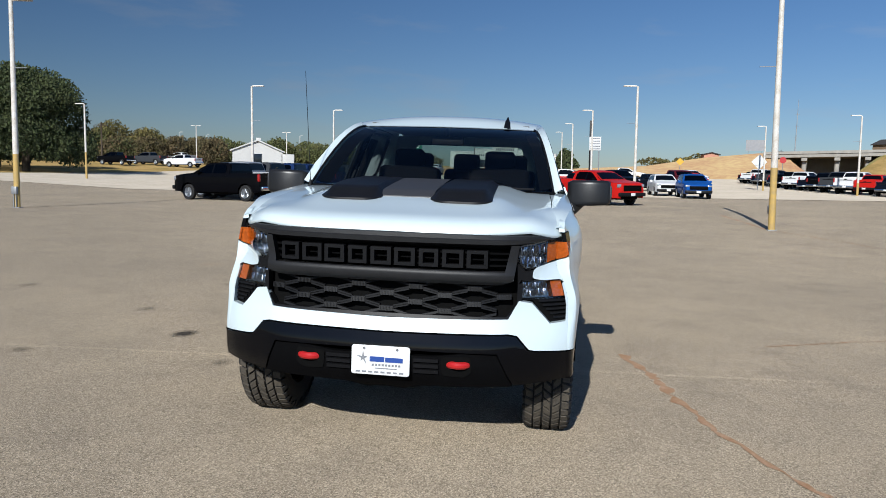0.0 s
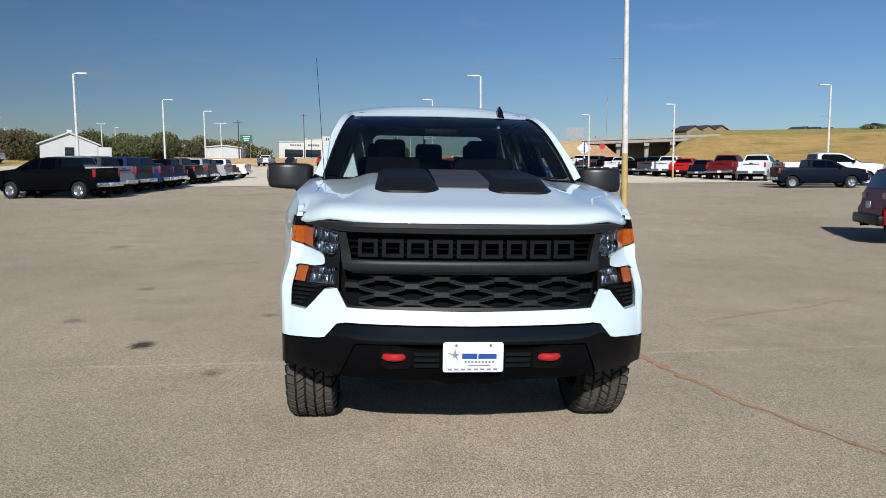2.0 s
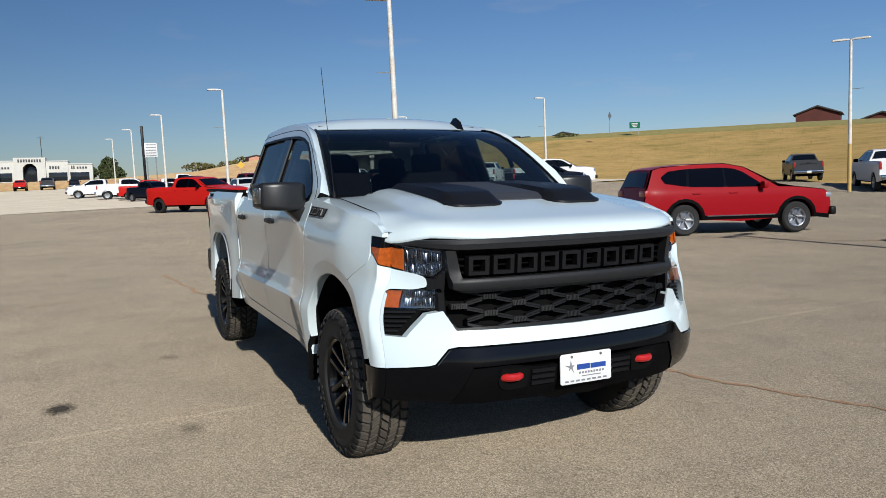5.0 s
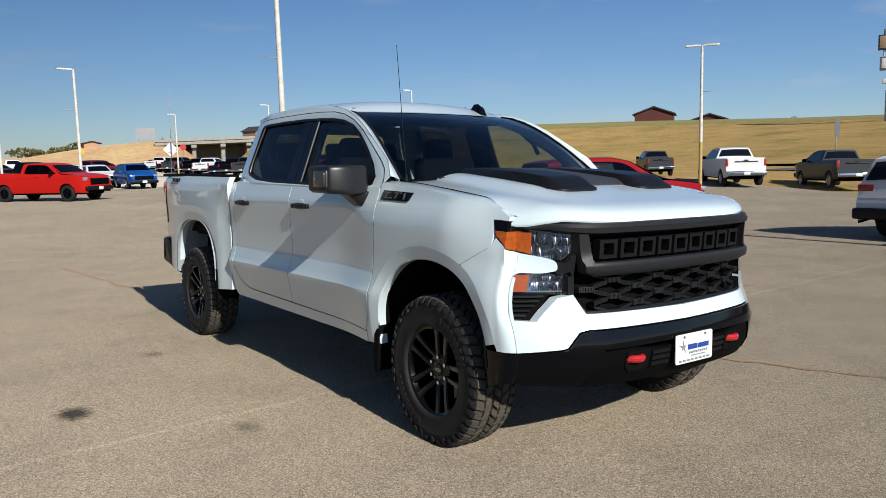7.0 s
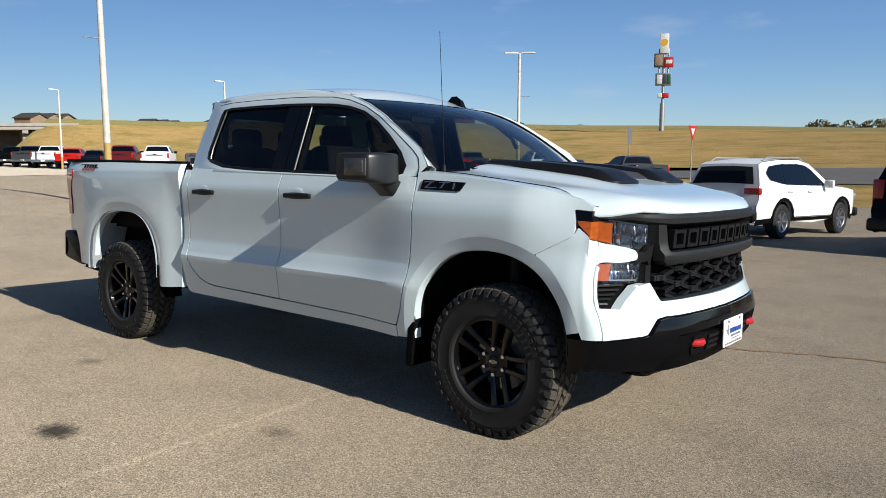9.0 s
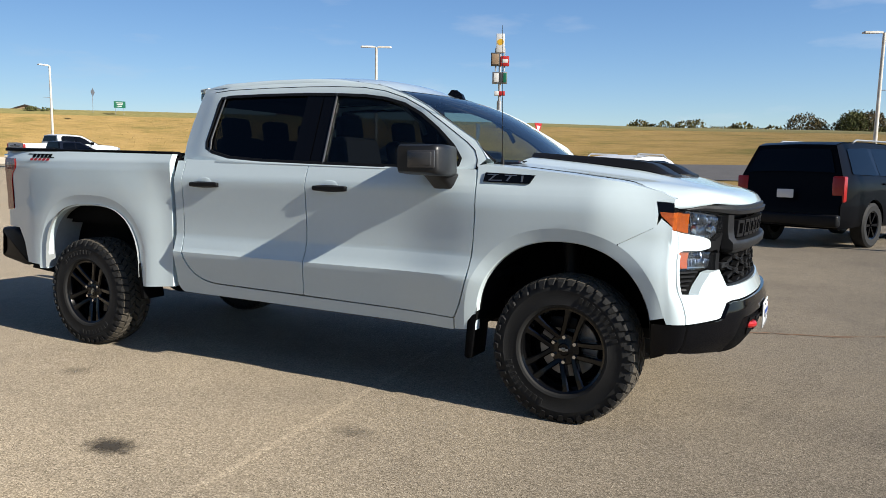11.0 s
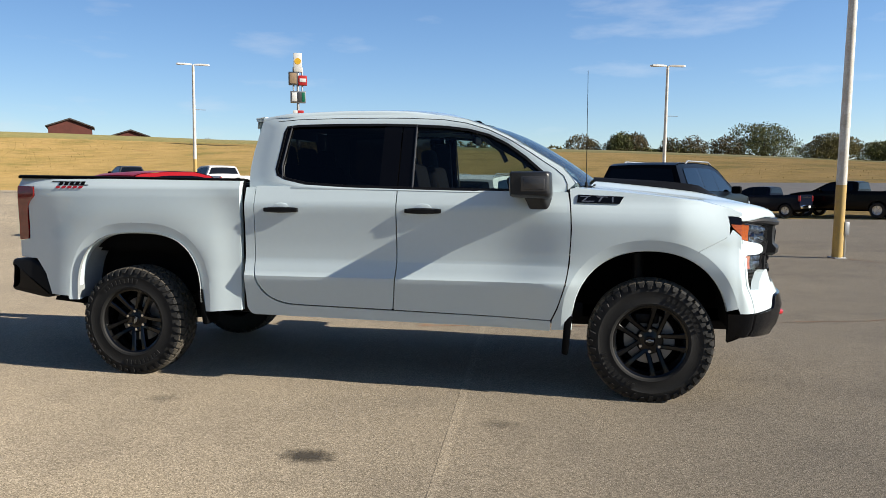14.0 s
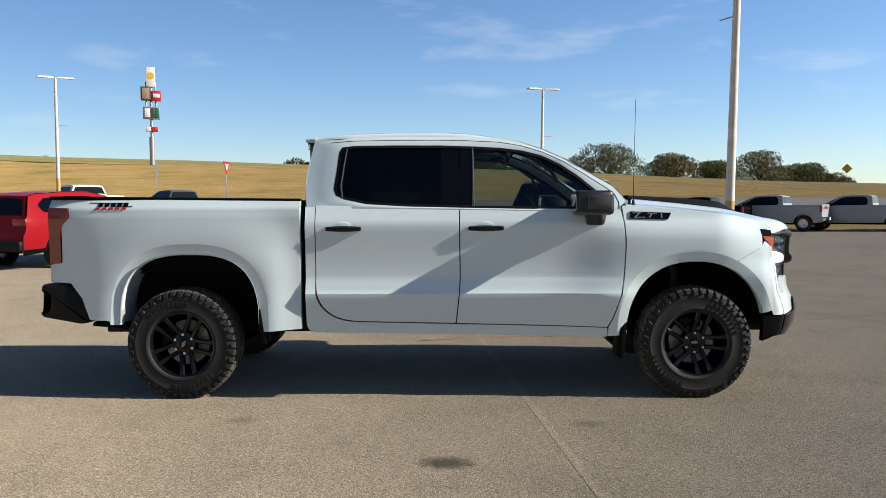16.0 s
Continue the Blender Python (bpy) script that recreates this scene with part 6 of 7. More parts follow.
# half widths: (height, fraction)
SPECS = {
    "pickup": dict(
        wb=3.745, w=1.00, wr=0.395, belt=1.30, arch=0.48,
        top=[(-2.92, 0.55), (-2.95, 0.80), (-2.90, 1.10), (-2.80, 1.20), (-2.2, 1.30), (-1.55, 1.36), (-0.80, 1.76), (-0.60, 1.84), (0.0, 1.885), (0.55, 1.88), (0.78, 1.83), (0.86, 1.38), (0.88, 1.02), (2.66, 1.02), (2.68, 1.37), (2.74, 1.375), (2.76, 0.75), (2.84, 0.72), (2.85, 0.52)],
        side=[(-2.92, 0.55), (-2.95, 0.80), (-2.90, 1.10), (-2.80, 1.19), (-2.2, 1.285), (-1.55, 1.31), (0.86, 1.33), (0.88, 1.36), (2.73, 1.37), (2.75, 0.75), (2.82, 0.72), (2.83, 0.52)],
        green=[(-1.55, 1.30), (-0.80, 1.745), (-0.60, 1.83), (0.0, 1.872), (0.55, 1.868), (0.76, 1.82), (0.85, 1.32)],
        windows=[[(-1.28, 1.34), (-0.72, 1.70), (-0.52, 1.775), (-0.30, 1.79), (-0.30, 1.35)], [(-0.22, 1.35), (-0.22, 1.795), (0.45, 1.80), (0.58, 1.70), (0.62, 1.42), (0.52, 1.36)]],
        screen=((-1.52, 1.375), (-0.80, 1.775)), back=((0.79, 1.80), (0.855, 1.42)), handles=(-0.15, 0.55), tail=(2.70, 0.98, 1.33, 0.86), head=(-2.86, 0.98, 1.16, 0.72)),
    "suv": dict(
        wb=2.77, w=0.945, wr=0.36, belt=1.05, arch=0.43,
        top=[(-2.25, 0.40), (-2.34, 0.60), (-2.28, 0.90), (-2.1, 1.0), (-1.35, 1.09), (-0.95, 1.16), (-0.15, 1.58), (0.3, 1.665), (1.1, 1.66), (1.9, 1.60), (2.12, 1.54), (2.32, 1.06), (2.36, 0.80), (2.42, 0.70), (2.40, 0.42)],
        side=[(-2.25, 0.40), (-2.34, 0.60), (-2.28, 0.90), (-2.1, 0.985), (-1.35, 1.07), (-0.95, 1.085), (2.28, 1.10), (2.34, 0.80), (2.39, 0.70), (2.37, 0.42)],
        green=[(-0.95, 1.08), (-0.15, 1.565), (0.3, 1.65), (1.1, 1.645), (1.9, 1.585), (2.08, 1.53), (2.26, 1.09)],
        windows=[[(-0.62, 1.10), (-0.12, 1.45), (0.08, 1.53), (0.32, 1.56), (0.34, 1.11)], [(0.40, 1.11), (0.38, 1.565), (1.20, 1.555), (1.26, 1.13)], [(1.33, 1.14), (1.27, 1.55), (1.72, 1.50), (1.92, 1.36), (1.84, 1.22)]],
        screen=((-0.93, 1.175), (-0.15, 1.57)), back=((2.14, 1.50), (2.31, 1.10)), handles=(0.2, 1.1), tail=(2.28, 0.92, 1.06, 0.55), head=(-2.25, 0.80, 0.92, 0.55)),
    "big_suv": dict(
        wb=2.95, w=1.02, wr=0.40, belt=1.22, arch=0.46,
        top=[(-2.45, 0.45), (-2.52, 0.70), (-2.46, 1.02), (-2.3, 1.13), (-1.4, 1.24), (-1.05, 1.28), (-0.35, 1.74), (0.1, 1.86), (1.2, 1.88), (2.2, 1.85), (2.42, 1.80), (2.60, 1.20), (2.62, 0.85), (2.68, 0.75), (2.66, 0.45)],
        side=[(-2.45, 0.45), (-2.52, 0.70), (-2.46, 1.02), (-2.3, 1.12), (-1.4, 1.22), (-1.05, 1.235), (2.57, 1.24), (2.60, 0.85), (2.65, 0.75), (2.63, 0.45)],
        green=[(-1.05, 1.23), (-0.35, 1.725), (0.1, 1.845), (1.2, 1.865), (2.2, 1.835), (2.40, 1.79), (2.56, 1.23)],
        windows=[[(-0.80, 1.27), (-0.32, 1.60), (-0.05, 1.73), (0.24, 1.76), (0.24, 1.28)], [(0.31, 1.28), (0.31, 1.77), (1.15, 1.77), (1.20, 1.28)], [(1.32, 1.28), (1.30, 1.77), (2.12, 1.74), (2.26, 1.30)]],
        screen=((-1.03, 1.295), (-0.35, 1.735)), back=((2.44, 1.74), (2.59, 1.28)), handles=(0.15, 1.05), tail=(2.55, 0.82, 1.26, 0.78), head=(-2.44, 0.82, 1.04, 0.65)),
}


def car(kind, color, label, tall=1.0, long=1.0, rims="alloy", bumper="chrome", roof_rack=False, cladding=False):
    """A parked vehicle, nose to -y, standing on its wheels at the origin."""
    S = SPECS[kind]
    cat = "pickup truck" if kind == "pickup" else "car"
    T = thing("parked_pickup" if kind == "pickup" else "parked_suv", label, cat, "parked vehicles")
    P = PAINT[color]
    w0, belt = S["w"], S["belt"]
    front, back = min(p[0] for p in S["side"]), max(p[0] for p in S["side"])

    def half(y, z):
        x = w0 * lerp_table([(0.3, 0.94), (0.5, 0.985), (0.75, 1.0), (belt * 0.92, 0.985), (belt, 0.96), (belt + 0.12, 0.91), (belt + 0.5, 0.74), (belt + 0.62, 0.69)], z)
        x -= 0.55 * max(0, front + 0.55 - y) ** 2 + 0.30 * max(0, y - back + 0.5) ** 2
        return max(x, 0.3)
    yf, yr, R = -S["wb"] / 2, S["wb"] / 2, S["arch"]
    low = S["side"][0][1] * 0 + (0.42 if kind == "pickup" else 0.30)
    arch_ = lambda c: [(c + R * math.cos(radians(a)), max(low, S["wr"] + R * math.sin(radians(a)))) for a in range(180, -1, -15)]
    poly = [p for p in S["side"]][::-1] + [(front + 0.02, low)] + arch_(yf) + [(0, low)] + arch_(yr) + [(back - 0.02, low + 0.06)]
    for s in (-1, 1):
        bm = bmesh.new()
        patch(bm, poly, lambda y, z, d: (s * (half(y, z) - d), y, z), 0.22, 0.06, ((), (belt * 0.92, belt, 0.75, 0.5)))
        part("body_side", bm, P, T)
        if cladding:
            bm = bmesh.new()
            patch(bm, [(front + 0.03, low), (front + 0.03, low + 0.1)] + [(yf + (R + 0.07) * math.cos(radians(a)), S["wr"] + (R + 0.07) * math.sin(radians(a))) for a in range(170, 9, -20)] + [(0, low + 0.12)] + [(yr + (R + 0.07) * math.cos(radians(a)), S["wr"] + (R + 0.07) * math.sin(radians(a))) for a in range(170, 9, -20)] + [(back - 0.03, low + 0.12), (back - 0.03, low)] + arch_(yr)[::-1] + arch_(yf)[::-1], lambda y, z, d: (s * (half(y, z) + 0.012 - d), y, z), 0.3, 0.02)
            part("wheel_arch_trim", bm, M["black_matte"], T)
        bm = bmesh.new()
        patch(bm, S["green"][::-1], lambda y, z, d: (s * (half(y, z) - 0.002 - d), y, z), 0.22, 0.03)
        part("cabin_side", bm, P, T)
        for win in S["windows"]:
            bm = bmesh.new()
            patch(bm, rounded(win, 0.04, 3), lambda y, z, d: (s * (half(y, z) + 0.008 - d), y, z), 0.25, 0.008)
            outward(bm, (0, 0, 1.0))
            part("side_window", bm, M["car_glass"], T)
        for wa, wb in zip(S["windows"], S["windows"][1:]):
            bm = bmesh.new()
            patch(bm, [(wa[-2][0] - 0.03, wa[-2][1] - 0.006), (wa[-1][0] - 0.03, wa[-1][1] + 0.006), (wb[0][0] + 0.03, wb[0][1] + 0.006), (wb[1][0] + 0.03, wb[1][1] - 0.006)], lambda y, z, d: (s * (half(y, z) + 0.005 - d), y, z), 0.25, 0.008)
            part("pillar_trim", bm, M["black_gloss"], T, "gloss black window pillar")
        if cladding:
            bm = bmesh.new()
            patch(bm, [(yf + R + 0.12, low + 0.13), (yr - R - 0.12, low + 0.13), (yr - R - 0.12, low + 0.155), (yf + R + 0.12, low + 0.155)], lambda y, z, d: (s * (half(y, z) + 0.020 - d), y, z), 0.4, 0.02)
            part("sill_strip", bm, M["alloy"], T, "bright strip along the sill")
        for y in S["handles"]:
            bm = bmesh.new()
            box(bm, (s * (half(y, belt * 0.92) + 0.012), y, belt * 0.93), (0.03, 0.20, 0.03), 0.008)
            part("door_handle", bm, P, T)
        bm = bmesh.new()
        box(bm, (s * (half(S["screen"][0][0] + 0.35, belt) + 0.12), S["screen"][0][0] + 0.42, belt + 0.09), (0.22, 0.12, 0.17), 0.04)
        part("wing_mirror", bm, P if kind == "suv" else M["black_matte"], T)
        yt, za, zb, xi = S["tail"]
        bm = bmesh.new()
        x1 = half(yt, (za + zb) / 2)
        box(bm, (s * (xi + x1) / 2, yt, (za + zb) / 2), (x1 - xi + 0.03, 0.13, zb - za), 0.02)
        part("tail_lamp", bm, M["tail_red"], T, "red tail lamp")
        yh, za, zb, xi = S["head"]
        bm = bmesh.new()
        x1 = half(yh + 0.1, (za + zb) / 2)
        box(bm, (s * (xi + x1) / 2, yh + 0.02, (za + zb) / 2), (x1 - xi, 0.16, zb - za), 0.03)
        part("head_lamp", bm, M["head_clear"], T, "clear head lamp")
        for y in (yf, yr):
            wh = new("wheel")
            wh.parent = T
            wh.matrix_local = Matrix.Translation((s * (w0 - 0.13), y, S["wr"])) @ (Matrix() if s > 0 else Matrix.Rotation(math.pi, 4, "Z"))
            r = S["wr"]
            bm = bmesh.new()
            lathe(bm, [(r * 0.62, -0.11), (r * 0.9, -0.125), (r, -0.095), (r * 1.005, 0.0), (r, 0.095), (r * 0.9, 0.125), (r * 0.64, 0.115), (r * 0.60, 0.09)], seg=28)
            part("tyre", bm, M["rubber"], wh)
            bm = bmesh.new()
            lathe(bm, [(r * 0.63, 0.095), (r * 0.62, 0.115), (r * 0.57, 0.105), (r * 0.54, 0.03), (0.001, 0.02)], seg=28)
            for i in range(6):
                a = 2 * math.pi * i / 6
                loft(bm, [[(xo, rr * math.cos(a + o), rr * math.sin(a + o)) for xo, o in ((0.03, -q), (h_, -q * 0.8), (h_, q * 0.8), (0.03, q))] for rr, h_, q in ((0.03, 0.085, 0.6), (r * 0.28, 0.09, 0.22), (r * 0.60, 0.105, 0.15))])
            bmesh.ops.recalc_face_normals(bm, faces=bm.faces[:])
            part("rim", bm, M["alloy"] if rims == "alloy" else M["black_gloss"], wh, "silver alloy rim" if rims == "alloy" else "black rim")
        if roof_rack:
            bm = bmesh.new()
            zr = max(p[1] for p in S["green"])
            tube(bm, [(s * w0 * 0.66, 0.0, zr - 0.02), (s * w0 * 0.66, 0.2, zr + 0.05), (s * w0 * 0.66, 1.6, zr + 0.04), (s * w0 * 0.66, 1.8, zr - 0.04)], 0.018)
            part("roof_rail", bm, M["galv"], T)
    # skin over nose, roof and tail
    bm = bmesh.new()
    rows = []
    dense = []
    for (ya, za), (yb, zb) in zip(S["top"], S["top"][1:]):
        k = max(1, int(math.hypot(yb - ya, zb - za) / 0.3))
        dense += [(ya + (yb - ya) * i / k, za + (zb - za) * i / k) for i in range(k)]
    dense.append(S["top"][-1])
    inner = lambda y, z: 0.78 if kind == "pickup" and 0.87 < y < 2.69 and z < 1.37 else half(y, min(z, 1.86))
    for y, z in dense:
        hx = inner(y, z)
        crown = 0.02 if z > belt else 0.0
        bulge_ = 0.05 if y < front + 0.25 else 0.0
        rows.append([(u * hx, y - bulge_ * (1 - u * u) * (1 if y < 0 else -1), z + crown * (1 - u * u)) for u in (-1, -0.92, -0.6, -0.2, 0.2, 0.6, 0.92, 1)])
    loft(bm, rows, closed=False)
    part("body_skin", bm, P, T, sharp=0.7)
    for nm, ((ya, za), (yb, zb)) in (("windscreen", S["screen"]), ("rear_window", S["back"])):
        bm = bmesh.new()
        rows = []
        for t in (0.06, 0.35, 0.65, 0.94):
            y, z = ya + (yb - ya) * t, za + (zb - za) * t
            hx = half(y, z) - 0.09
            o = -0.012 if nm == "windscreen" else 0.016
            rows.append([(u * hx, y + o, z + 0.012 + 0.02 * (1 - u * u)) for u in (-1, -0.6, -0.2, 0.2, 0.6, 1)])
        loft(bm, rows, closed=False)
        outward(bm, (0, 0, 0.9))
        part(nm, bm, M["car_glass"], T)
    # grille, plate, bumpers, underside
    bm = bmesh.new()
    yg = front - 0.045
    zg0, zg1 = (0.80, 1.10) if kind != "suv" else (0.62, 0.86)
    box(bm, (0, yg, (zg0 + zg1) / 2), (w0 * 1.25, 0.06, zg1 - zg0), 0.02)
    for i in range(4):
        box(bm, (0, yg - 0.03, zg0 + (i + 0.5) * (zg1 - zg0) / 4), (w0 * 1.22, 0.03, 0.02), 0.004)
    part("grille", bm, M["black_matte"], T)
    bm = bmesh.new()
    zb_ = 0.62 if kind == "pickup" else 0.48
    box(bm, (0, front - 0.02, zb_), (w0 * 1.86, 0.16, 0.20), 0.05, None, 3)
    part("front_bumper", bm, M["black_satin"], T)
    bm = bmesh.new()
    box(bm, (0, back + 0.05, zb_ + 0.02), (w0 * 1.88, 0.16, 0.22), 0.05, None, 3)
    part("rear_bumper", bm, M["chrome"] if bumper == "chrome" else M["black_satin"], T)
    bm = bmesh.new()
    zp = 0.64 if kind == "pickup" else (0.95 if kind == "big_suv" else 0.80)
    box(bm, (0, back + (0.135 if kind == "pickup" else 0.06), zp), (0.30, 0.012, 0.15), 0.004)
    part("plate", bm, M["plate"], T, "white plain plate")
    bm = bmesh.new()
    box(bm, (0, front - 0.11, zb_), (0.30, 0.012, 0.15), 0.004)
    part("plate", bm, M["plate"], T, "white plain plate")
    bm = bmesh.new()
    box(bm, (0, 0, 0.50), (w0 * 1.45, back - front - 0.5, 0.34), 0.05)
    part("underbody", bm, M["black_void"], T)
    if kind == "pickup":
        bm = bmesh.new()
        box(bm, (0, 2.765, 1.20), (1.10, 0.02, 0.05), 0.01)
        box(bm, (0, 2.77, 1.27), (0.22, 0.02, 0.05), 0.01)
        part("tailgate_handle", bm, M["black_satin"], T)
    return T


def place(T, x, y, turn, tall=1.0, size=1.0):
    """Stands a vehicle; turn 0: nose to -y."""
    T.matrix_world = stand(x, y, turn) @ Matrix.Diagonal((size, size, tall * size, 1))
    return T


def again(T, x, y, turn, z=None):
    return copy_thing(T, stand(x, y, turn, z))

# ---- trees ----
M["bark"] = mat("bark", (0.10, 0.075, 0.05), 0.95, vary=0.4, scale=6, bump=0.5, bump_scale=30)
M["leaf_dark"] = mat("dark_leaves", (0.035, 0.055, 0.016), 0.8, vary=0.5, scale=0.8, island=0.45, color2=(0.06, 0.07, 0.02))
M["leaf_dry"] = mat("autumn_leaves", (0.12, 0.115, 0.03), 0.8, vary=0.5, scale=0.5, island=0.45, color2=(0.13, 0.095, 0.03))
M["leaf_mid"] = mat("green_leaves", (0.075, 0.10, 0.03), 0.8, vary=0.5, scale=0.8, island=0.5, color2=(0.12, 0.11, 0.035))
M["brush"] = mat("dry_brush", (0.13, 0.085, 0.04), 0.9, vary=0.5, scale=0.5, island=0.4, color2=(0.07, 0.07, 0.025))


def leaves(bm_data, lobes, count, size, rng):
    vs, fs = bm_data
    total = sum(r[3] * r[4] * r[5] for r in lobes)
    for cx, cy, cz, rx, ry, rz in lobes:
        for _ in range(max(20, int(count * rx * ry * rz / total))):
            while True:
                p = Vector((rng.uniform(-1, 1), rng.uniform(-1, 1), rng.uniform(-1, 1)))
                if 0.02 < p.length < 1:
                    break
            p = p.normalized() * (0.35 + 0.65 * p.length ** 0.5) * rng.uniform(0.8, 1.12)
            c = Vector((cx + p.x * rx, cy + p.y * ry, cz + p.z * rz))
            e = Euler((rng.uniform(0, 6.3), rng.uniform(0, 6.3), rng.uniform(0, 6.3))).to_matrix()
            s = size * rng.uniform(0.5, 1.3)
            i = len(vs)
            a, b = e @ Vector((s, 0, 0)), e @ Vector((0, s * 0.6, 0))
            n = e @ Vector((0, 0, s * 0.25))
            vs += [tuple(c - a), tuple(c - b + n), tuple(c + a), tuple(c + b + n)]
            fs.append((i, i + 1, i + 2, i + 3))


def mesh_of(name, vs, fs, material, parent=None):
    me = bpy.data.meshes.new(name)
    me.from_pydata(vs, [], fs)
    me.materials.append(material)
    ob = new(name, me)
    if parent:
        ob.parent = parent
    return ob


def tree(x, y, h, w, mtl, seed, n=2600, leaf=0.30, z=None, label="broad tree with dark green leaves", low=False):
    rng = random.Random(seed)
    T = thing("tree", label, "tree", "trees round the lot")
    T.matrix_world = stand(x, y, rng.uniform(0, 360), z)
    bm = bmesh.new()
    th = h * 0.38
    rod(bm, (0, 0, -0.3), (0.1, 0, th), w * 0.035, w * 0.024, 10)
    lobes = []
    for i in range(7):
        a = 2 * math.pi * i / 7 + rng.uniform(-0.3, 0.3)
        r = w * 0.5 * rng.uniform(0.35, 0.62)
        c = Vector((r * math.cos(a), r * math.sin(a), h * rng.uniform(0.45, 0.75)))
        rod(bm, (0.1, 0, th * rng.uniform(0.7, 1)), c, w * 0.014, w * 0.005, 6)
        lobes.append((*c, w * rng.uniform(0.20, 0.30), w * rng.uniform(0.20, 0.30), h * rng.uniform(0.16, 0.24)))
    for i in range(4):
        lobes.append((w * rng.uniform(-0.18, 0.18), w * rng.uniform(-0.18, 0.18), h * rng.uniform(0.72, 0.84), w * 0.22, w * 0.22, h * 0.17))
    if low:
        for i in range(9):
            a = 2 * math.pi * i / 9 + rng.uniform(-0.2, 0.2)
            lobes.append((w * 0.40 * math.cos(a), w * 0.40 * math.sin(a), h * rng.uniform(0.18, 0.36), w * rng.uniform(0.15, 0.22), w * rng.uniform(0.15, 0.22), h * rng.uniform(0.14, 0.20)))
    rod(bm, (0.1, 0, th), (0, 0, h * 0.8), w * 0.02, w * 0.006, 8)
    part("trunk", bm, M["bark"], T)
    vs, fs = [], []
    leaves((vs, fs), lobes, n, leaf, rng)
    mesh_of("crown", vs, fs, mtl, T)
    return T


def thicket(name, pts, h, w, mtl, seed, n, leaf, label):
    """A band of far scrub or wood, too dense to count."""
    rng = random.Random(seed)
    vs, fs = [], []
    lobes = []
    for (xa, ya, za), (xb, yb, zb) in zip(pts, pts[1:]):
        k = max(2, int(math.hypot(xb - xa, yb - ya) / (w * 0.36)))
        for i in range(k):
            t = (i + rng.random()) / k
            hh = h * rng.uniform(0.45, 1.1)
            lobes.append((xa + (xb - xa) * t + rng.uniform(-w, w) * 0.4, ya + (yb - ya) * t + rng.uniform(-w, w) * 0.4, za + (zb - za) * t + hh * 0.45, w * rng.uniform(0.35, 0.6), w * rng.uniform(0.35, 0.6), hh * 0.55))
    leaves((vs, fs), lobes, n, leaf, rng)
    return tagged(mesh_of(name, vs, fs, mtl), label, "woods", kind="stuff")


tree(-51.5, 67, 10.8, 12.0, M["leaf_dark"], 1, 42000, 0.155, z=0.6, label="huge dark green tree at the lot's edge", low=True)
tree(-60, 74, 10.5, 10, M["leaf_dark"], 2, 18000, 0.17, z=0.6, low=True)
for i, (x, y, h, w, z) in enumerate(((124, -24.5, 8.4, 10.5, 4.2), (112, -31.5, 6.0, 7.5, 4.4), (118, -40, 5.8, 7.5, 4.0), (122, -49, 7.6, 9.5, 3.6), (124, -56, 6.2, 8.5, 3.4), (128, -63, 5.0, 7, 3.2))):
    tree(x, y, h * 1.12, w * 1.18, M["leaf_mid"] if i % 2 == 0 else M["leaf_dry"], 20 + i, 11000, 0.15, z=z - 1.7, label="broad green tree beyond the bank", low=True)
thicket("scrub", [(117, 28, 7.4), (118, 12, 6.9), (118, 6, 6.4)], 1.9, 3.2, M["leaf_dry"], 6, 3200, 0.22, "low green scrub on the bank's top")
thicket("scrub", [(118, 3, 6.0), (120, -8, 5.6), (122, -22, 5.0)], 4.3, 4.4, M["brush"], 5, 18000, 0.16, "brown and green scrub along the bank's top")
thicket("scrub", [(118, -1, 6.0), (119, -14, 5.4)], 3.9, 3.6, M["leaf_mid"], 25, 10000, 0.15, "thin green trees along the bank's top")
thicket("woods", [(-88, 108, 2.0), (-72, 124, 2.6)], 6.0, 6, M["leaf_mid"], 7, 18000, 0.21, "belt of mixed autumn woods")
thicket("scrub", [(-76, 120, 2.2), (-58, 128, 2.4)], 4.6, 6, M["brush"], 17, 16000, 0.21, "dry brown scrub and low trees")
thicket("woods", [(-80, 122, 2.6), (-70, 128, 2.8)], 6.4, 6, M["leaf_dry"], 27, 13000, 0.22, "belt of mixed autumn woods")
thicket("woods", [(-62, 140, 3.0), (-48, 148, 3.4), (-40, 152, 3.6)], 5.4, 7, M["leaf_mid"], 18, 18000, 0.24, "dark green woods behind the barn")
thicket("woods", [(-95, 178, 3.4), (-62, 186, 3.8), (-42, 191, 4.0), (-29, 194, 4.2)], 5.8, 8, M["leaf_dry"], 8, 24000, 0.29, "far belt of olive and brown woods")
thicket("scrub", [(-70, 176, 3.4), (-46, 182, 3.8), (-30, 186, 4.0)], 4.2, 7, M["brush"], 28, 14000, 0.27, "dry brown brush before the woods")
thicket("woods", [(-6, 246, 6.4), (1, 246, 6.6)], 5.6, 7, M["leaf_dark"], 9, 3000, 0.5, "dark trees behind the showroom")
thicket("woods", [(2.0, 152, 3.6), (5.5, 152, 3.6)], 4.2, 4, M["leaf_dark"], 29, 2600, 0.34, "round dark tree clump by the lot")
thicket("woods", [(30, 250, 8), (60, 235, 9.0), (110, 210, 10.0)], 3.2, 8, M["leaf_dry"], 10, 5000, 0.5, "distant scrubby woods")
thicket("scrub", [(80.5, 114, 9.4), (78.2, 117.2, 9.4)], 0.9, 1.5, M["leaf_mid"], 16, 420, 0.18, "low green scrub on the bank's top")

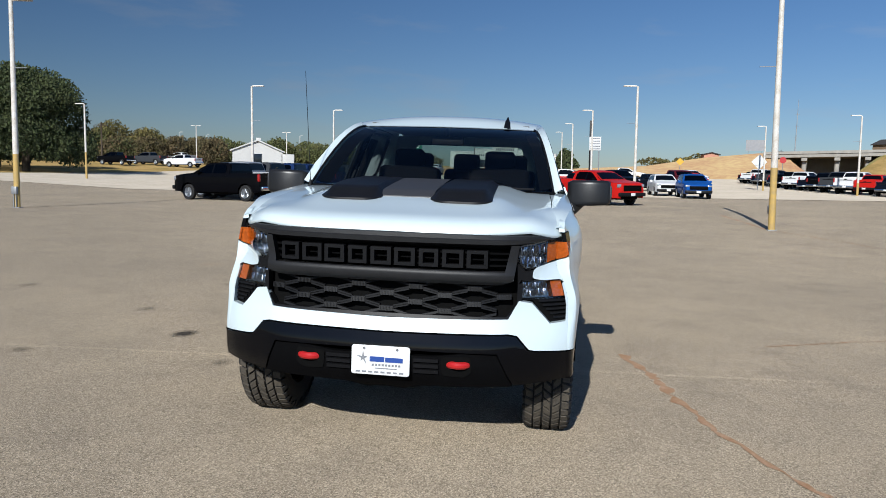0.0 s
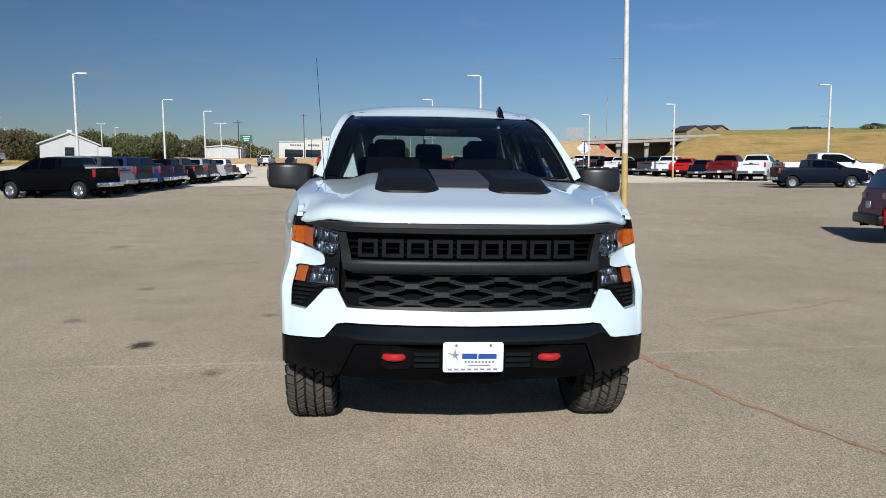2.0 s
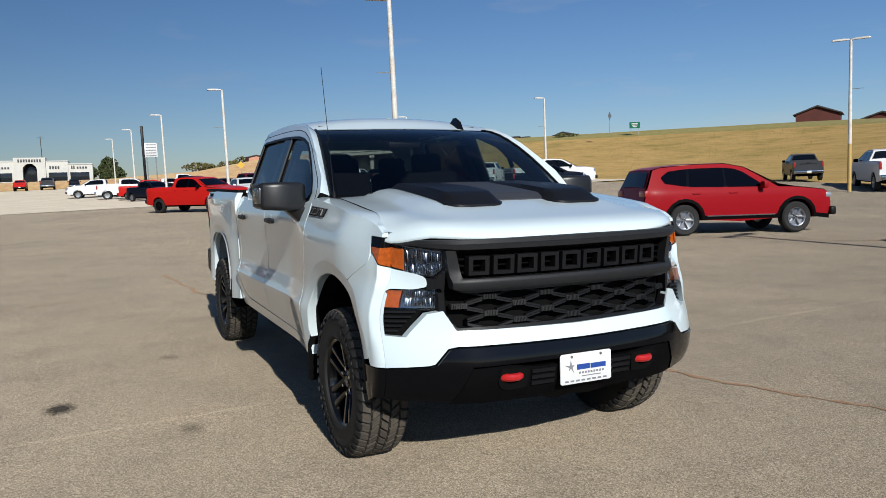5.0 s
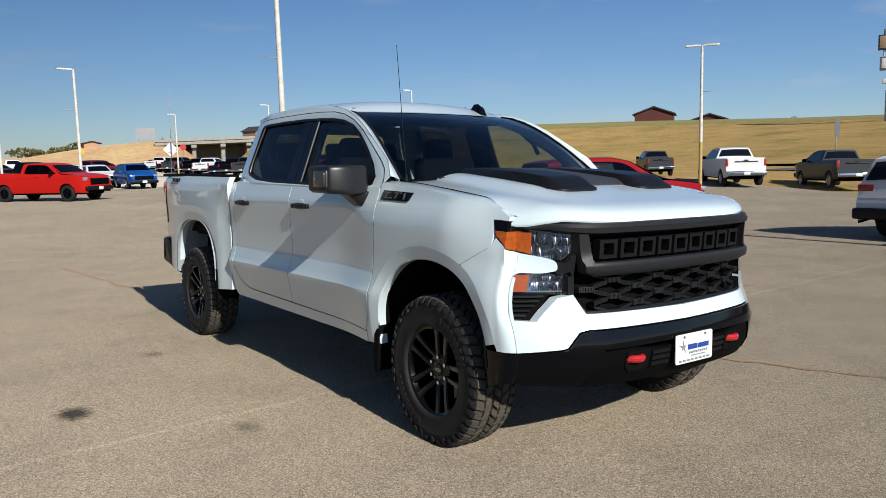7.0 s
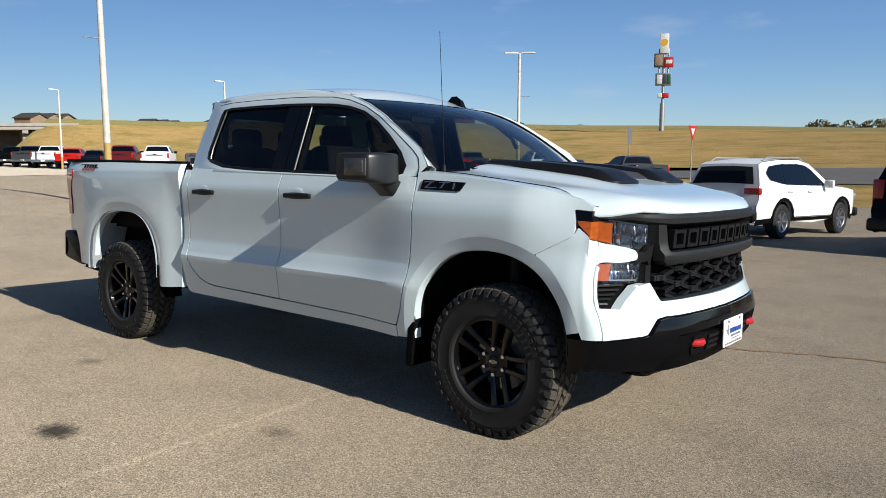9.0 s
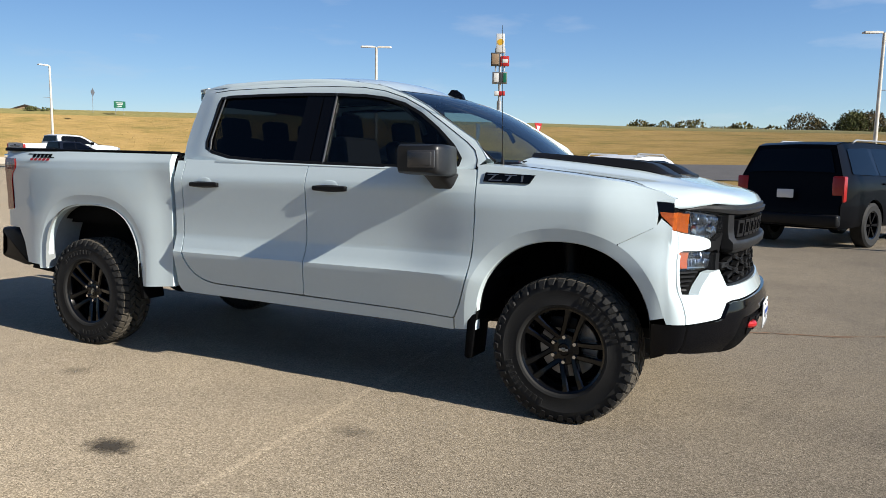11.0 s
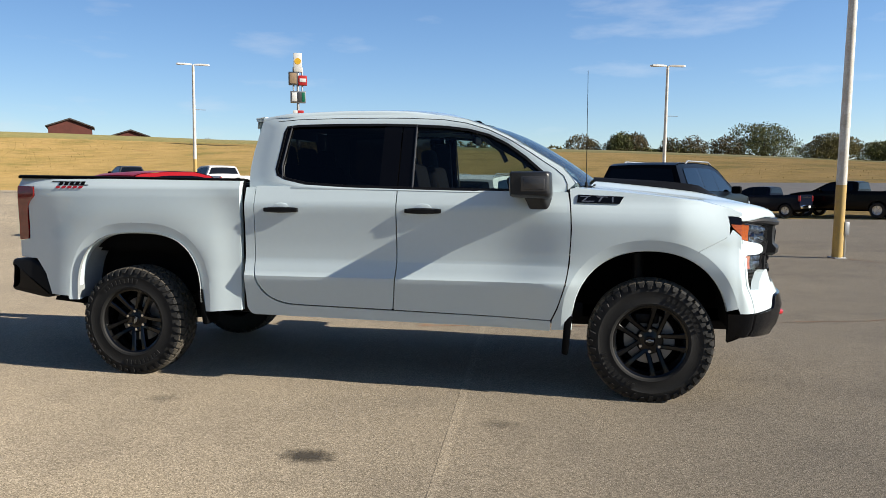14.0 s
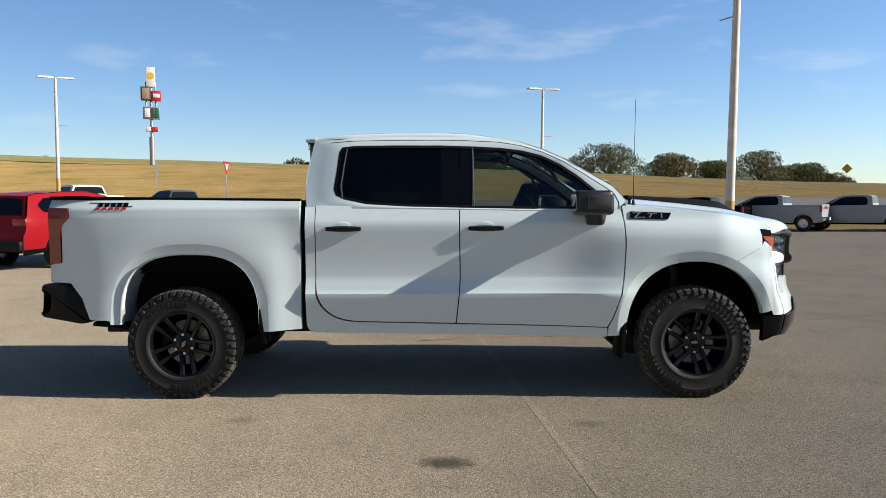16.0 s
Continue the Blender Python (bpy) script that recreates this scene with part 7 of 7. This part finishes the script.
# ---- poles ----
light_pole(7.50, 20.0, 7.2, 1, 180, 1.9, True, 0.10, (0.004, -0.008))
light_pole(-18.0, 20.6, 7.2, 1, 0, 1.9, True, 0.10, (0, 0.01))
light_pole(5.50, 40.6, 6.40, 1, 180, 1.0)
light_pole(24.06, 58.7, 6.1, 1, 180, 1.0)
light_pole(21.2, 74.5, 6.2, 1, 180, 1.0)
light_pole(28.96, 44.4, 6.3, 1, 180, 1.0)
light_pole(29.8, 20.3, 6.85, 2, -60, 2.2)
light_pole(30.9, -2.48, 6.95, 2, -75, 1.6)
light_pole(11.0, -4.45, 8.2, 2, 20, 1.5, True, 0.10)
light_pole(-17.65, 41.8, 6.6, 1, 0, 1.2)
light_pole(-17.1, 58.1, 6.4, 1, 0, 1.2)
light_pole(-39.0, 57.7, 6.4, 1, 180, 2.3)
light_pole(3.9, 57.9, 6.4, 1, 180, 1.0)
light_pole(2.8, 75.0, 6.4, 1, 180, 1.0)
light_pole(-17.0, 72.0, 6.4, 1, 0, 1.0)
for x, y, hd in ((-21.6, 103.1, 2), (-54.7, 111.7, 2), (-88, 172.7, 1), (-93.8, 200, 1), (-46.8, 131.2, 2), (-57.2, 170, 1)):
    light_pole(x, y, 6.4, hd, 10, 1.0)
light_pole(2.0, 97.0, 6.4, 1, 180, 1.0)

# ---- vehicles ----
place(car("big_suv", "black", "black full-size SUV parked with its tail to the aisle", roof_rack=True, rims="black", bumper="black"), 13.62, -1.58, 66, 1.0, 1.06)
place(car("suv", "white", "white SUV with red tail lamps and roof rails", roof_rack=True, bumper="black", cladding=True), 15.12, 3.19, 78, 1.05)
place(car("suv", "red", "red metallic SUV with silver rims", cladding=True, bumper="black"), 13.12, 11.32, 72, 1.0, 1.07)
navy = place(car("pickup", "black", "black crew-cab pickup at the row's end"), -14.7, 31.3, -107, 1.04, 0.92)
redp = place(car("pickup", "bright_red", "bright red pickup with black wheels", rims="black", bumper="black"), 2.97, 34.57, 38, 1.0, 0.88)
place(car("suv", "blue", "blue compact SUV facing the lot", bumper="black"), 9.85, 47.0, -1, 1.0, 0.92)
place(car("suv", "white", "white compact SUV facing the lot", bumper="black"), 8.6, 51.5, 2, 1.0, 0.90)
blackp = place(car("pickup", "navy", "dark navy pickup with silver rims"), 23.0, 35.4, 80, 1.0, 0.80)
whitep = place(car("pickup", "white", "white pickup with chrome bumper"), 27.2, 50.2, 143)
greyp = place(car("pickup", "grey", "dark grey pickup parked tail out"), 36.7, 17.2, 139)
drp = place(car("pickup", "dark_red", "dark red pickup parked in the row"), 26.8, 54.3, 143)
silverp = place(car("pickup", "silver", "silver-grey pickup parked by the grass"), 36.0, -15.6, 143)
bluep = place(car("pickup", "dark_blue", "dark blue pickup parked in the row"), -15.2, 41.4, -98)
again(whitep, 25.6, 38.9, 80)
again(whitep, 32.9, 20.7, 139)
place(car("pickup", "grey", "small dark grey pickup parked tail out"), 36.0, 28.1, 139, 1.0, 0.80)
row = [blackp, redp, whitep, greyp, navy, blackp, whitep, navy, blackp, greyp, blackp, whitep, blackp]
for i, src in enumerate(row):
    again(src, 26.6 + 0.12 * i, 58.4 + 4.0 * i, 143 - 1.2 * i)
row = [silverp, greyp, None, bluep, blackp, navy, greyp, blackp, silverp, navy, blackp, whitep]
for i, src in enumerate(row):
    if src:
        again(src, -15.3 - 0.05 * i, 34.4 + 3.5 * i, -102 + 0.6 * i)
for x, y, src, a in ((36.6, -3.6, whitep, 143), (36.7, -8.0, blackp, 143), (36.6, -12.0, navy, 143), (35.4, -20.0, silverp, 143), (34.9, -24.6, greyp, 143)):
    again(src, x, y, a)
for x, y, src, a in ((3.4, 66.5, redp, 84), (3.4, 70.5, blackp, 84), (2.2, 74.5, whitep, 84), (3.0, 60, blackp, 30), (6.0, 60, navy, 20), (4.5, 84, blackp, 84), (9.5, 66, blackp, 18), (12.5, 70, drp, 16), (14.5, 76, redp, 16), (16, 86, whitep, 20), (8.0, 95, blackp, 84), (10.5, 104, whitep, 84), (-15.5, 131, blackp, 180), (-10.0, 130, redp, 180), (-6.3, 130, greyp, 180), (-2.6, 130, blackp, 180), (-19.6, 131, whitep, 175), (-62.0, 101, navy, -100), (-61.2, 109, greyp, -100), (-54.6, 107, whitep, -100), (-63.5, 124, whitep, -100), (-0.2, 84, whitep, -98)):
    again(src, x, y, a)

# ---- far buildings and signs ----
M["barn"] = mat("white_cladding", (0.62, 0.61, 0.58), 0.7, vary=0.15, scale=0.6)
M["brick_red"] = mat("red_wood", (0.13, 0.035, 0.025), 0.8, vary=0.3, scale=1.5)
M["roof_dark"] = mat("dark_shingle", (0.07, 0.06, 0.055), 0.9, vary=0.3, scale=2)
M["stucco"] = mat("pale_stucco", (0.66, 0.64, 0.58), 0.9, vary=0.1, scale=0.5)
M["dark_glass"] = mat("shop_glass", (0.02, 0.025, 0.03), 0.1, vary=0.3, scale=0.5)
M["sign_green"] = mat("sign_green", (0.0, 0.14, 0.07), 0.5, vary=0.1, scale=3)
M["sign_red"] = mat("sign_red", (0.50, 0.02, 0.02), 0.5, vary=0.1, scale=3)
M["sign_yellow"] = mat("sign_yellow", (0.72, 0.42, 0.03), 0.5, vary=0.1, scale=3)
M["sign_white"] = mat("sign_white", (0.72, 0.72, 0.70), 0.5, vary=0.08, scale=3)
M["sign_back"] = mat("sign_back", (0.30, 0.30, 0.31), 0.5, metal=0.6, vary=0.2, scale=3)
M["tan_wall"] = mat("tan_brick", (0.36, 0.25, 0.16), 0.9, vary=0.2, scale=1)


def gable(name, x, y, z, w, d, eave, ridge, turn, wall, roof, label, cat, doors=1):
    T = thing(name, label, cat)
    T.matrix_world = Matrix.Translation((x, y, z)) @ Matrix.Rotation(radians(turn), 4, "Z")
    bm = bmesh.new()
    prism(bm, [(-w / 2, -4), (w / 2, -4), (w / 2, eave), (0, ridge), (-w / 2, eave)], 1, -d / 2, d / 2)
    part("wall", bm, wall, T)
    for s in (-1, 1):
        bm = bmesh.new()
        prism(bm, [(0, ridge + 0.25), (s * (w / 2 + 0.4), eave - 0.05), (s * (w / 2 + 0.4), eave - 0.25), (0, ridge)], 1, -d / 2 - 0.4, d / 2 + 0.4)
        part("roof_slope", bm, roof, T)
    for i in range(doors):
        bm = bmesh.new()
        box(bm, ((i - (doors - 1) / 2) * w * 0.4, -d / 2 - 0.03, eave * 0.40), (w * 0.16, 0.08, eave * 0.75), 0.02)
        part("door", bm, M["dark_glass"], T)
    return T


B = gable("barn", -50.5, 127, 2.6, 8.2, 14, 2.4, 4.0, 20, M["barn"], M["barn"], "white metal barn with a small cupola", "barn")
bm = bmesh.new()
box(bm, (0, -3, 4.3), (0.8, 0.8, 0.8), 0.05)
part("cupola", bm, M["barn"], B)
bm = bmesh.new()
box(bm, (4.9, -5.5, 0.9), (2.2, 3, 2.2), 0.05)
part("shed", bm, M["barn"], B)
gable("house", 115.0, 91.2, 9.6, 6.8, 6.0, 2.3, 3.4, 125, M["brick_red"], M["roof_dark"], "dark red timber house on the hill", "house")
gable("house", 120.5, 83.0, 9.5, 5.6, 5, 1.1, 1.9, 120, M["brick_red"], M["roof_dark"], "low dark house on the hill", "house")
for i in range(3):
    gable("house", 84 + 5.5 * i, 204 + 4 * i, 12.4 + 0.4 * i, 5.4, 5.2, 1.6, 2.7, 20, M["tan_wall"], M["roof_dark"], "far tan house with a hipped dark roof", "house", 0)
    gable("house", 108 + 4.6 * i, 190 + 2 * i, 12.4 + 0.1 * i, 4.4, 4.4, 1.2, 2.1, 20, M["tan_wall"], M["roof_dark"], "far tan house with a hipped dark roof", "house", 0)
gable("house", 118, 172, 12.2, 8, 9, 1.0, 2.2, 130, M["tan_wall"], M["roof_dark"], "far tan house with a dark roof", "house", 0)
gable("house", 44.1, 221, 9.6, 4, 5, 1.3, 1.6, 0, mat("salmon_wall", (0.62, 0.30, 0.20), 0.9, vary=0.1, scale=0.5), M["roof_dark"], "far low salmon-coloured roadside building", "building", 0)

M["dark_bar"] = mat("dark_sign_bar", (0.06, 0.06, 0.065), 0.5, vary=0.1, scale=3)
# dealership with an arched entrance
D = thing("dealership", "long white showroom with an arched entrance and plain sign bars", "building")
D.matrix_world = Matrix.Translation((-13.1, 225, 5.2)) @ Matrix.Rotation(radians(-2), 4, "Z")
for xa, xb, h in ((-16.3, -9.0, 4.6), (-9.0, -3.7, 5.5), (3.7, 9.0, 5.4), (9.0, 14.9, 4.6)):
    bm = bmesh.new()
    box(bm, ((xa + xb) / 2, 6, h / 2 - 0.5), (xb - xa, 12, h + 1), 0.1)
    part("wall", bm, M["stucco"], D)
    bm = bmesh.new()
    box(bm, ((xa + xb) / 2, -0.02, h - 0.15), (xb - xa, 0.3, 0.3), 0.03)
    part("parapet", bm, M["barn"], D)
bm = bmesh.new()
prism(bm, [(-3.7, -1), (-3.7, 6.2), (3.7, 6.2), (3.7, -1), (1.65, -1), (1.65, 3.0)] + arc((0, 3.0), 1.65, 0, 180, 14) + [(-1.65, -1)], 1, -0.8, 5)
part("arch_front", bm, M["stucco"], D)
bm = bmesh.new()
box(bm, (0, 2.2, 2.2), (3.6, 0.2, 5.2), 0.05)
part("entrance_glass", bm, M["dark_glass"], D)
for xa, xb in ((-14.6, -9.4), (-8.6, -4.2), (4.3, 8.7), (9.4, 14.0)):
    bm = bmesh.new()
    box(bm, ((xa + xb) / 2, -0.05, 1.2), (xb - xa, 0.2, 2.2), 0.05)
    part("shop_window", bm, M["dark_glass"], D)
for xa, xb, z, hh in ((-13.2, -9.8, 3.6, 0.35), (-8.0, -4.6, 3.6, 0.5), (4.4, 7.0, 3.6, 0.8), (9.6, 10.6, 3.6, 0.9), (10.9, 13.6, 3.5, 0.55), (-2.8, 2.8, 5.4, 0.75)):
    bm = bmesh.new()
    n = max(2, int((xb - xa) / 0.62))
    for i in range(n):
        x0 = xa + (xb - xa) * (i + 0.5) / n
        box(bm, (x0, -0.86 if z > 5 else -0.1, z), ((xb - xa) / n * 0.62, 0.1, hh), 0.02)
    part("sign_bar", bm, M["dark_bar"], D, "dark plain sign bars")
gable("store_shed", -34.8, 175, 3.3, 7.6, 6, 3.1, 3.3, 0, M["barn"], M["barn"], "long low white shed", "building", 0)

# overpass, with its own bank on the far side
O = thing("overpass", "concrete highway overpass on round piers", "bridge")
O.matrix_world = Matrix.Translation((48.7, 137.5, 0)) @ Matrix.Rotation(math.atan2(-5, 15), 4, "Z")
bm = bmesh.new()
prism(bm, [(-11, 7.0), (13, 7.95), (13, 8.55), (-11, 7.6)], 1, -5, 5, 0.05)
part("deck", bm, M["concrete"], O)
bm = bmesh.new()
prism(bm, [(-11, 7.6), (13, 8.55), (13, 9.0), (-11, 8.05)], 1, -5.2, -4.9)
part("parapet", bm, M["concrete"], O)
for x in (-4.5, 0.5, 5.0):
    for yy in (-3.5, 0, 3.5):
        bm = bmesh.new()
        rod(bm, (x, yy, 2.0), (x, yy, 7.2), 0.40, 0.40, 14)
        part("pier", bm, M["concrete"], O)
    bm = bmesh.new()
    box(bm, (x, 0, 7.12 + 0.04 * x), (0.9, 9.6, 0.6), 0.05)
    part("pier_cap", bm, M["concrete"], O)
bm = bmesh.new()
prism(bm, [(-9, 1.5), (13, 1.5), (13, 7.9), (-9, 7.05)], 1, 3.6, 4.4)
part("abutment", bm, M["concrete"], O)
bm = bmesh.new()
rows = []
for (tx, ty, tz), (rx, ry, rz) in (((-40, 150, 3.6), (-40, 175, 3.8)), ((0, 138, 3.4), (2, 152, 4.2)), ((18, 130, 3.4), (18, 146, 5.2)), ((28, 126, 3.4), (28, 143, 7.0)), ((36, 122, 3.4), (37, 141, 8.0)), ((41, 124, 3.4), (41, 140, 8.1)), ((45, 126, 3.2), (44.5, 139, 3.6))):
    mid = Vector(((tx + rx) / 2, (ty + ry) / 2, tz + (rz - tz) * 0.52))
    rows.append([Vector((tx, ty - 3, 1.2)), Vector((tx, ty, tz)), mid, Vector((rx, ry, rz)), Vector((rx, ry + 9, rz)), Vector((rx, ry + 40, rz - 4))])
loft(bm, rows, closed=False)
bmesh.ops.subdivide_edges(bm, edges=bm.edges[:], cuts=3, use_grid_fill=True)
tagged(part("far_bank", bm, M["soil_grass"], None), "far grassy bank that climbs to the overpass", "bank", kind="structure")

# roadside pole sign with plain panels
S_ = thing("pole_sign", "tall roadside pole sign with plain coloured panels", "sign")
S_.matrix_world = Matrix.Translation((97.5, 42.0, 8.2)) @ Matrix.Rotation(radians(-67), 4, "Z")
bm = bmesh.new()
rod(bm, (0, 0, -1), (0, 0, 2.7), 0.34, 0.34, 14)
rod(bm, (0, 0, 2.7), (0, 0, 9.5), 0.19, 0.19, 12)
rod(bm, (-0.6, 0, 6.8), (-0.6, 0, 10), 0.12, 0.12, 8)
rod(bm, (0.6, 0, 6.8), (0.6, 0, 10), 0.12, 0.12, 8)
part("post", bm, M["galv"], S_)
for x, z, w, h, m_ in ((0, 10.65, 1.15, 2.6, "sign_white"), (-0.66, 8.45, 1.25, 1.8, "dark_bar"), (0.66, 8.2, 1.2, 1.35, "sign_red"), (0, 5.9, 2.1, 1.6, "sign_back"), (0.35, 3.75, 0.85, 0.6, "sign_red"), (-0.40, 3.75, 0.62, 0.6, "sign_white")):
    bm = bmesh.new()
    box(bm, (x, 0, z), (w, 0.7, h), 0.06)
    part("panel", bm, M[m_], S_)
bm = bmesh.new()
vs = bmesh.ops.create_circle(bm, cap_ends=True, radius=0.45, segments=20)["verts"]
bmesh.ops.transform(bm, matrix=Matrix.Translation((0, -0.37, 10.8)) @ Matrix.Rotation(radians(90), 4, "X"), verts=vs)
part("panel_disc", bm, M["sign_yellow"], S_)
for x, z, w, h, c in ((-0.66, 8.45, 0.95, 1.45, "tan_wall"), (0.66, 8.2, 0.85, 0.5, "sign_white"), (-0.5, 5.9, 0.7, 1.2, "sign_white"), (0.2, 5.9, 0.55, 1.3, "dark_bar"), (0.72, 5.9, 0.45, 1.3, "sign_green")):
    bm = bmesh.new()
    box(bm, (x, -0.37, z), (w, 0.06, h), 0.02)
    part("panel_stripe", bm, M[c], S_)


def road_sign(x, y, z, shape, mtl, h, size, turn, label, two=False):
    T = thing("road_sign", label, "road sign")
    T.matrix_world = Matrix.Translation((x, y, z)) @ Matrix.Rotation(radians(turn), 4, "Z")
    bm = bmesh.new()
    for xx in ((-size * 0.35, size * 0.35) if two else (0,)):
        rod(bm, (xx, 0.03, -0.5), (xx, 0.03, h), 0.035, 0.035, 8)
    part("post", bm, M["galv"], T)
    bm = bmesh.new()
    k = size / 2
    poly = {"yield": [(-k, k * 0.87), (k, k * 0.87), (0, -k * 0.87)], "diamond": [(0, k), (k, 0), (0, -k), (-k, 0)], "rect": [(-k, -k * 0.6), (k, -k * 0.6), (k, k * 0.6), (-k, k * 0.6)], "tall": [(-k * 0.6, -k), (k * 0.6, -k), (k * 0.6, k), (-k * 0.6, k)],
            "stop": [(k * math.cos(radians(22.5 + 45 * i)), k * math.sin(radians(22.5 + 45 * i))) for i in range(8)]}[shape]
    prism(bm, [(px, pz + h) for px, pz in poly], 1, -0.02, 0.0)
    part("sign_face", bm, mtl, T)
    if shape == "yield":
        bm = bmesh.new()
        prism(bm, [(px * 0.5, pz * 0.5 + h + 0.05) for px, pz in poly], 1, -0.026, -0.02)
        part("sign_centre", bm, M["sign_white"], T)
    if shape == "rect" and mtl is not M["sign_back"]:
        bm = bmesh.new()
        for i in range(3):
            box(bm, (0, -0.025, h + k * (0.3 - 0.3 * i)), (size * (0.6 - 0.1 * i), 0.01, k * 0.15))
        part("sign_bar", bm, M["sign_white"], T)
    return T


road_sign(42.7, 16.1, 0.9, "yield", M["sign_red"], 3.0, 1.0, -8, "red and white yield sign on a post")
road_sign(45.9, 21.8, 1.2, "tall", M["sign_back"], 2.8, 1.1, 4, "bare metal back of a road sign")
road_sign(84.2, 102.5, 9.6, "rect", M["sign_green"], 1.1, 1.75, -40, "green highway sign with plain white bars", True)
road_sign(76, 98.6, 9.2, "diamond", M["sign_back"], 2.6, 1.3, 25, "bare metal back of a diamond sign")
road_sign(21.4, 77.4, 1.6, "diamond", M["sign_white"], 2.7, 1.5, -15, "white diamond back of a road sign")
road_sign(30.0, 100.2, 2.0, "stop", M["sign_red"], 3.4, 0.85, -15, "red eight-sided stop sign")
road_sign(36.5, 141, 6.6, "rect", M["sign_back"], 2.8, 3.2, -15, "large pale sign seen from behind", True)
road_sign(120, -62, 3.6, "diamond", M["sign_yellow"], 3.6, 1.6, -110, "yellow diamond warning sign")
# radio mast
bm = bmesh.new()
rod(bm, (84, 281, 8), (84, 281, 33), 0.25, 0.06, 6)
for k in range(5):
    rod(bm, (83.4, 281, 12 + 4 * k), (84.6, 281, 12 + 4 * k), 0.06, 0.06, 5)
tagged(part("radio_mast", bm, M["galv"], None), "thin far radio mast", "mast")

road_sign(-21.5, 122, 1.8, "rect", M["sign_green"], 4.6, 1.9, 5, "green road sign with plain white bars", True)
road_sign(16.3, 94.1, 1.7, "diamond", M["sign_yellow"], 2.9, 0.95, -10, "yellow diamond warning sign")
# dark sign pylon and a white board on a post
PY = thing("sign_pylon", "tall slim dark sign pylon", "sign")
PY.matrix_world = stand(6.0, 105.2)
bm = bmesh.new()
box(bm, (0, 0, 4.0), (0.34, 0.34, 8.6), 0.03)
part("post", bm, M["black_satin"], PY)
BD = thing("sign_board", "white board sign with grey bars on two posts", "sign")
BD.matrix_world = stand(6.1, 95.2)
bm = bmesh.new()
for x in (-0.5, 0.5):
    rod(bm, (x, 0, -0.3), (x, 0, 5.8), 0.06, 0.06, 8)
part("post", bm, M["galv"], BD)
bm = bmesh.new()
box(bm, (0, -0.1, 4.95), (1.45, 0.12, 1.7), 0.02)
board = part("board", bm, M["sign_white"], BD)
bm = bmesh.new()
for i in range(5):
    box(bm, (0, -0.17, 4.3 + 0.32 * i), (1.15, 0.02, 0.10))
part("sign_bar", bm, M["grey_ink"], board)
# utility poles with crossarms
for x, y, h in ((-72, 96, 6.5), (-66, 104, 6.2), (-84, 120, 7.0), (-27.5, 150, 8.5), (-21, 215, 12.5), (-10.5, 240, 12.5), (60, 210, 6.0)):
    U = thing("utility_pole", "weathered wooden utility pole with a crossarm", "utility pole", "utility poles")
    U.matrix_world = stand(x, y, 20)
    bm = bmesh.new()
    rod(bm, (0, 0, -0.5), (0, 0, h), 0.14, 0.09, 8)
    part("pole", bm, M["bark"], U)
    bm = bmesh.new()
    box(bm, (0, 0, h - 0.5), (1.8, 0.10, 0.12), 0.01)
    part("crossarm", bm, M["bark"], U)
# farm windmill on the hill
WM = thing("windmill", "small farm windmill with a round fan", "windmill")
WM.matrix_world = Matrix.Translation((153, 85.6, 8.6)) @ Matrix.Rotation(radians(-60), 4, "Z") @ Matrix.Diagonal((0.66, 0.66, 0.66, 1))
bm = bmesh.new()
for sx in (-1, 1):
    for sy in (-1, 1):
        rod(bm, (sx * 0.8, sy * 0.8, -3), (0, 0, 4.6), 0.05, 0.04, 6)
part("tower", bm, M["galv"], WM)
bm = bmesh.new()
for i in range(14):
    a = 2 * math.pi * i / 14
    loft(bm, [[(r * math.cos(a + o), -0.2 + q, 4.6 + r * math.sin(a + o)) for o, q in ((-0.12, 0.0), (0.12, 0.06), (0.12, 0.08), (-0.12, 0.02))] for r in (0.25, 1.3)])
bmesh.ops.recalc_face_normals(bm, faces=bm.faces[:])
part("fan", bm, M["galv"], WM)
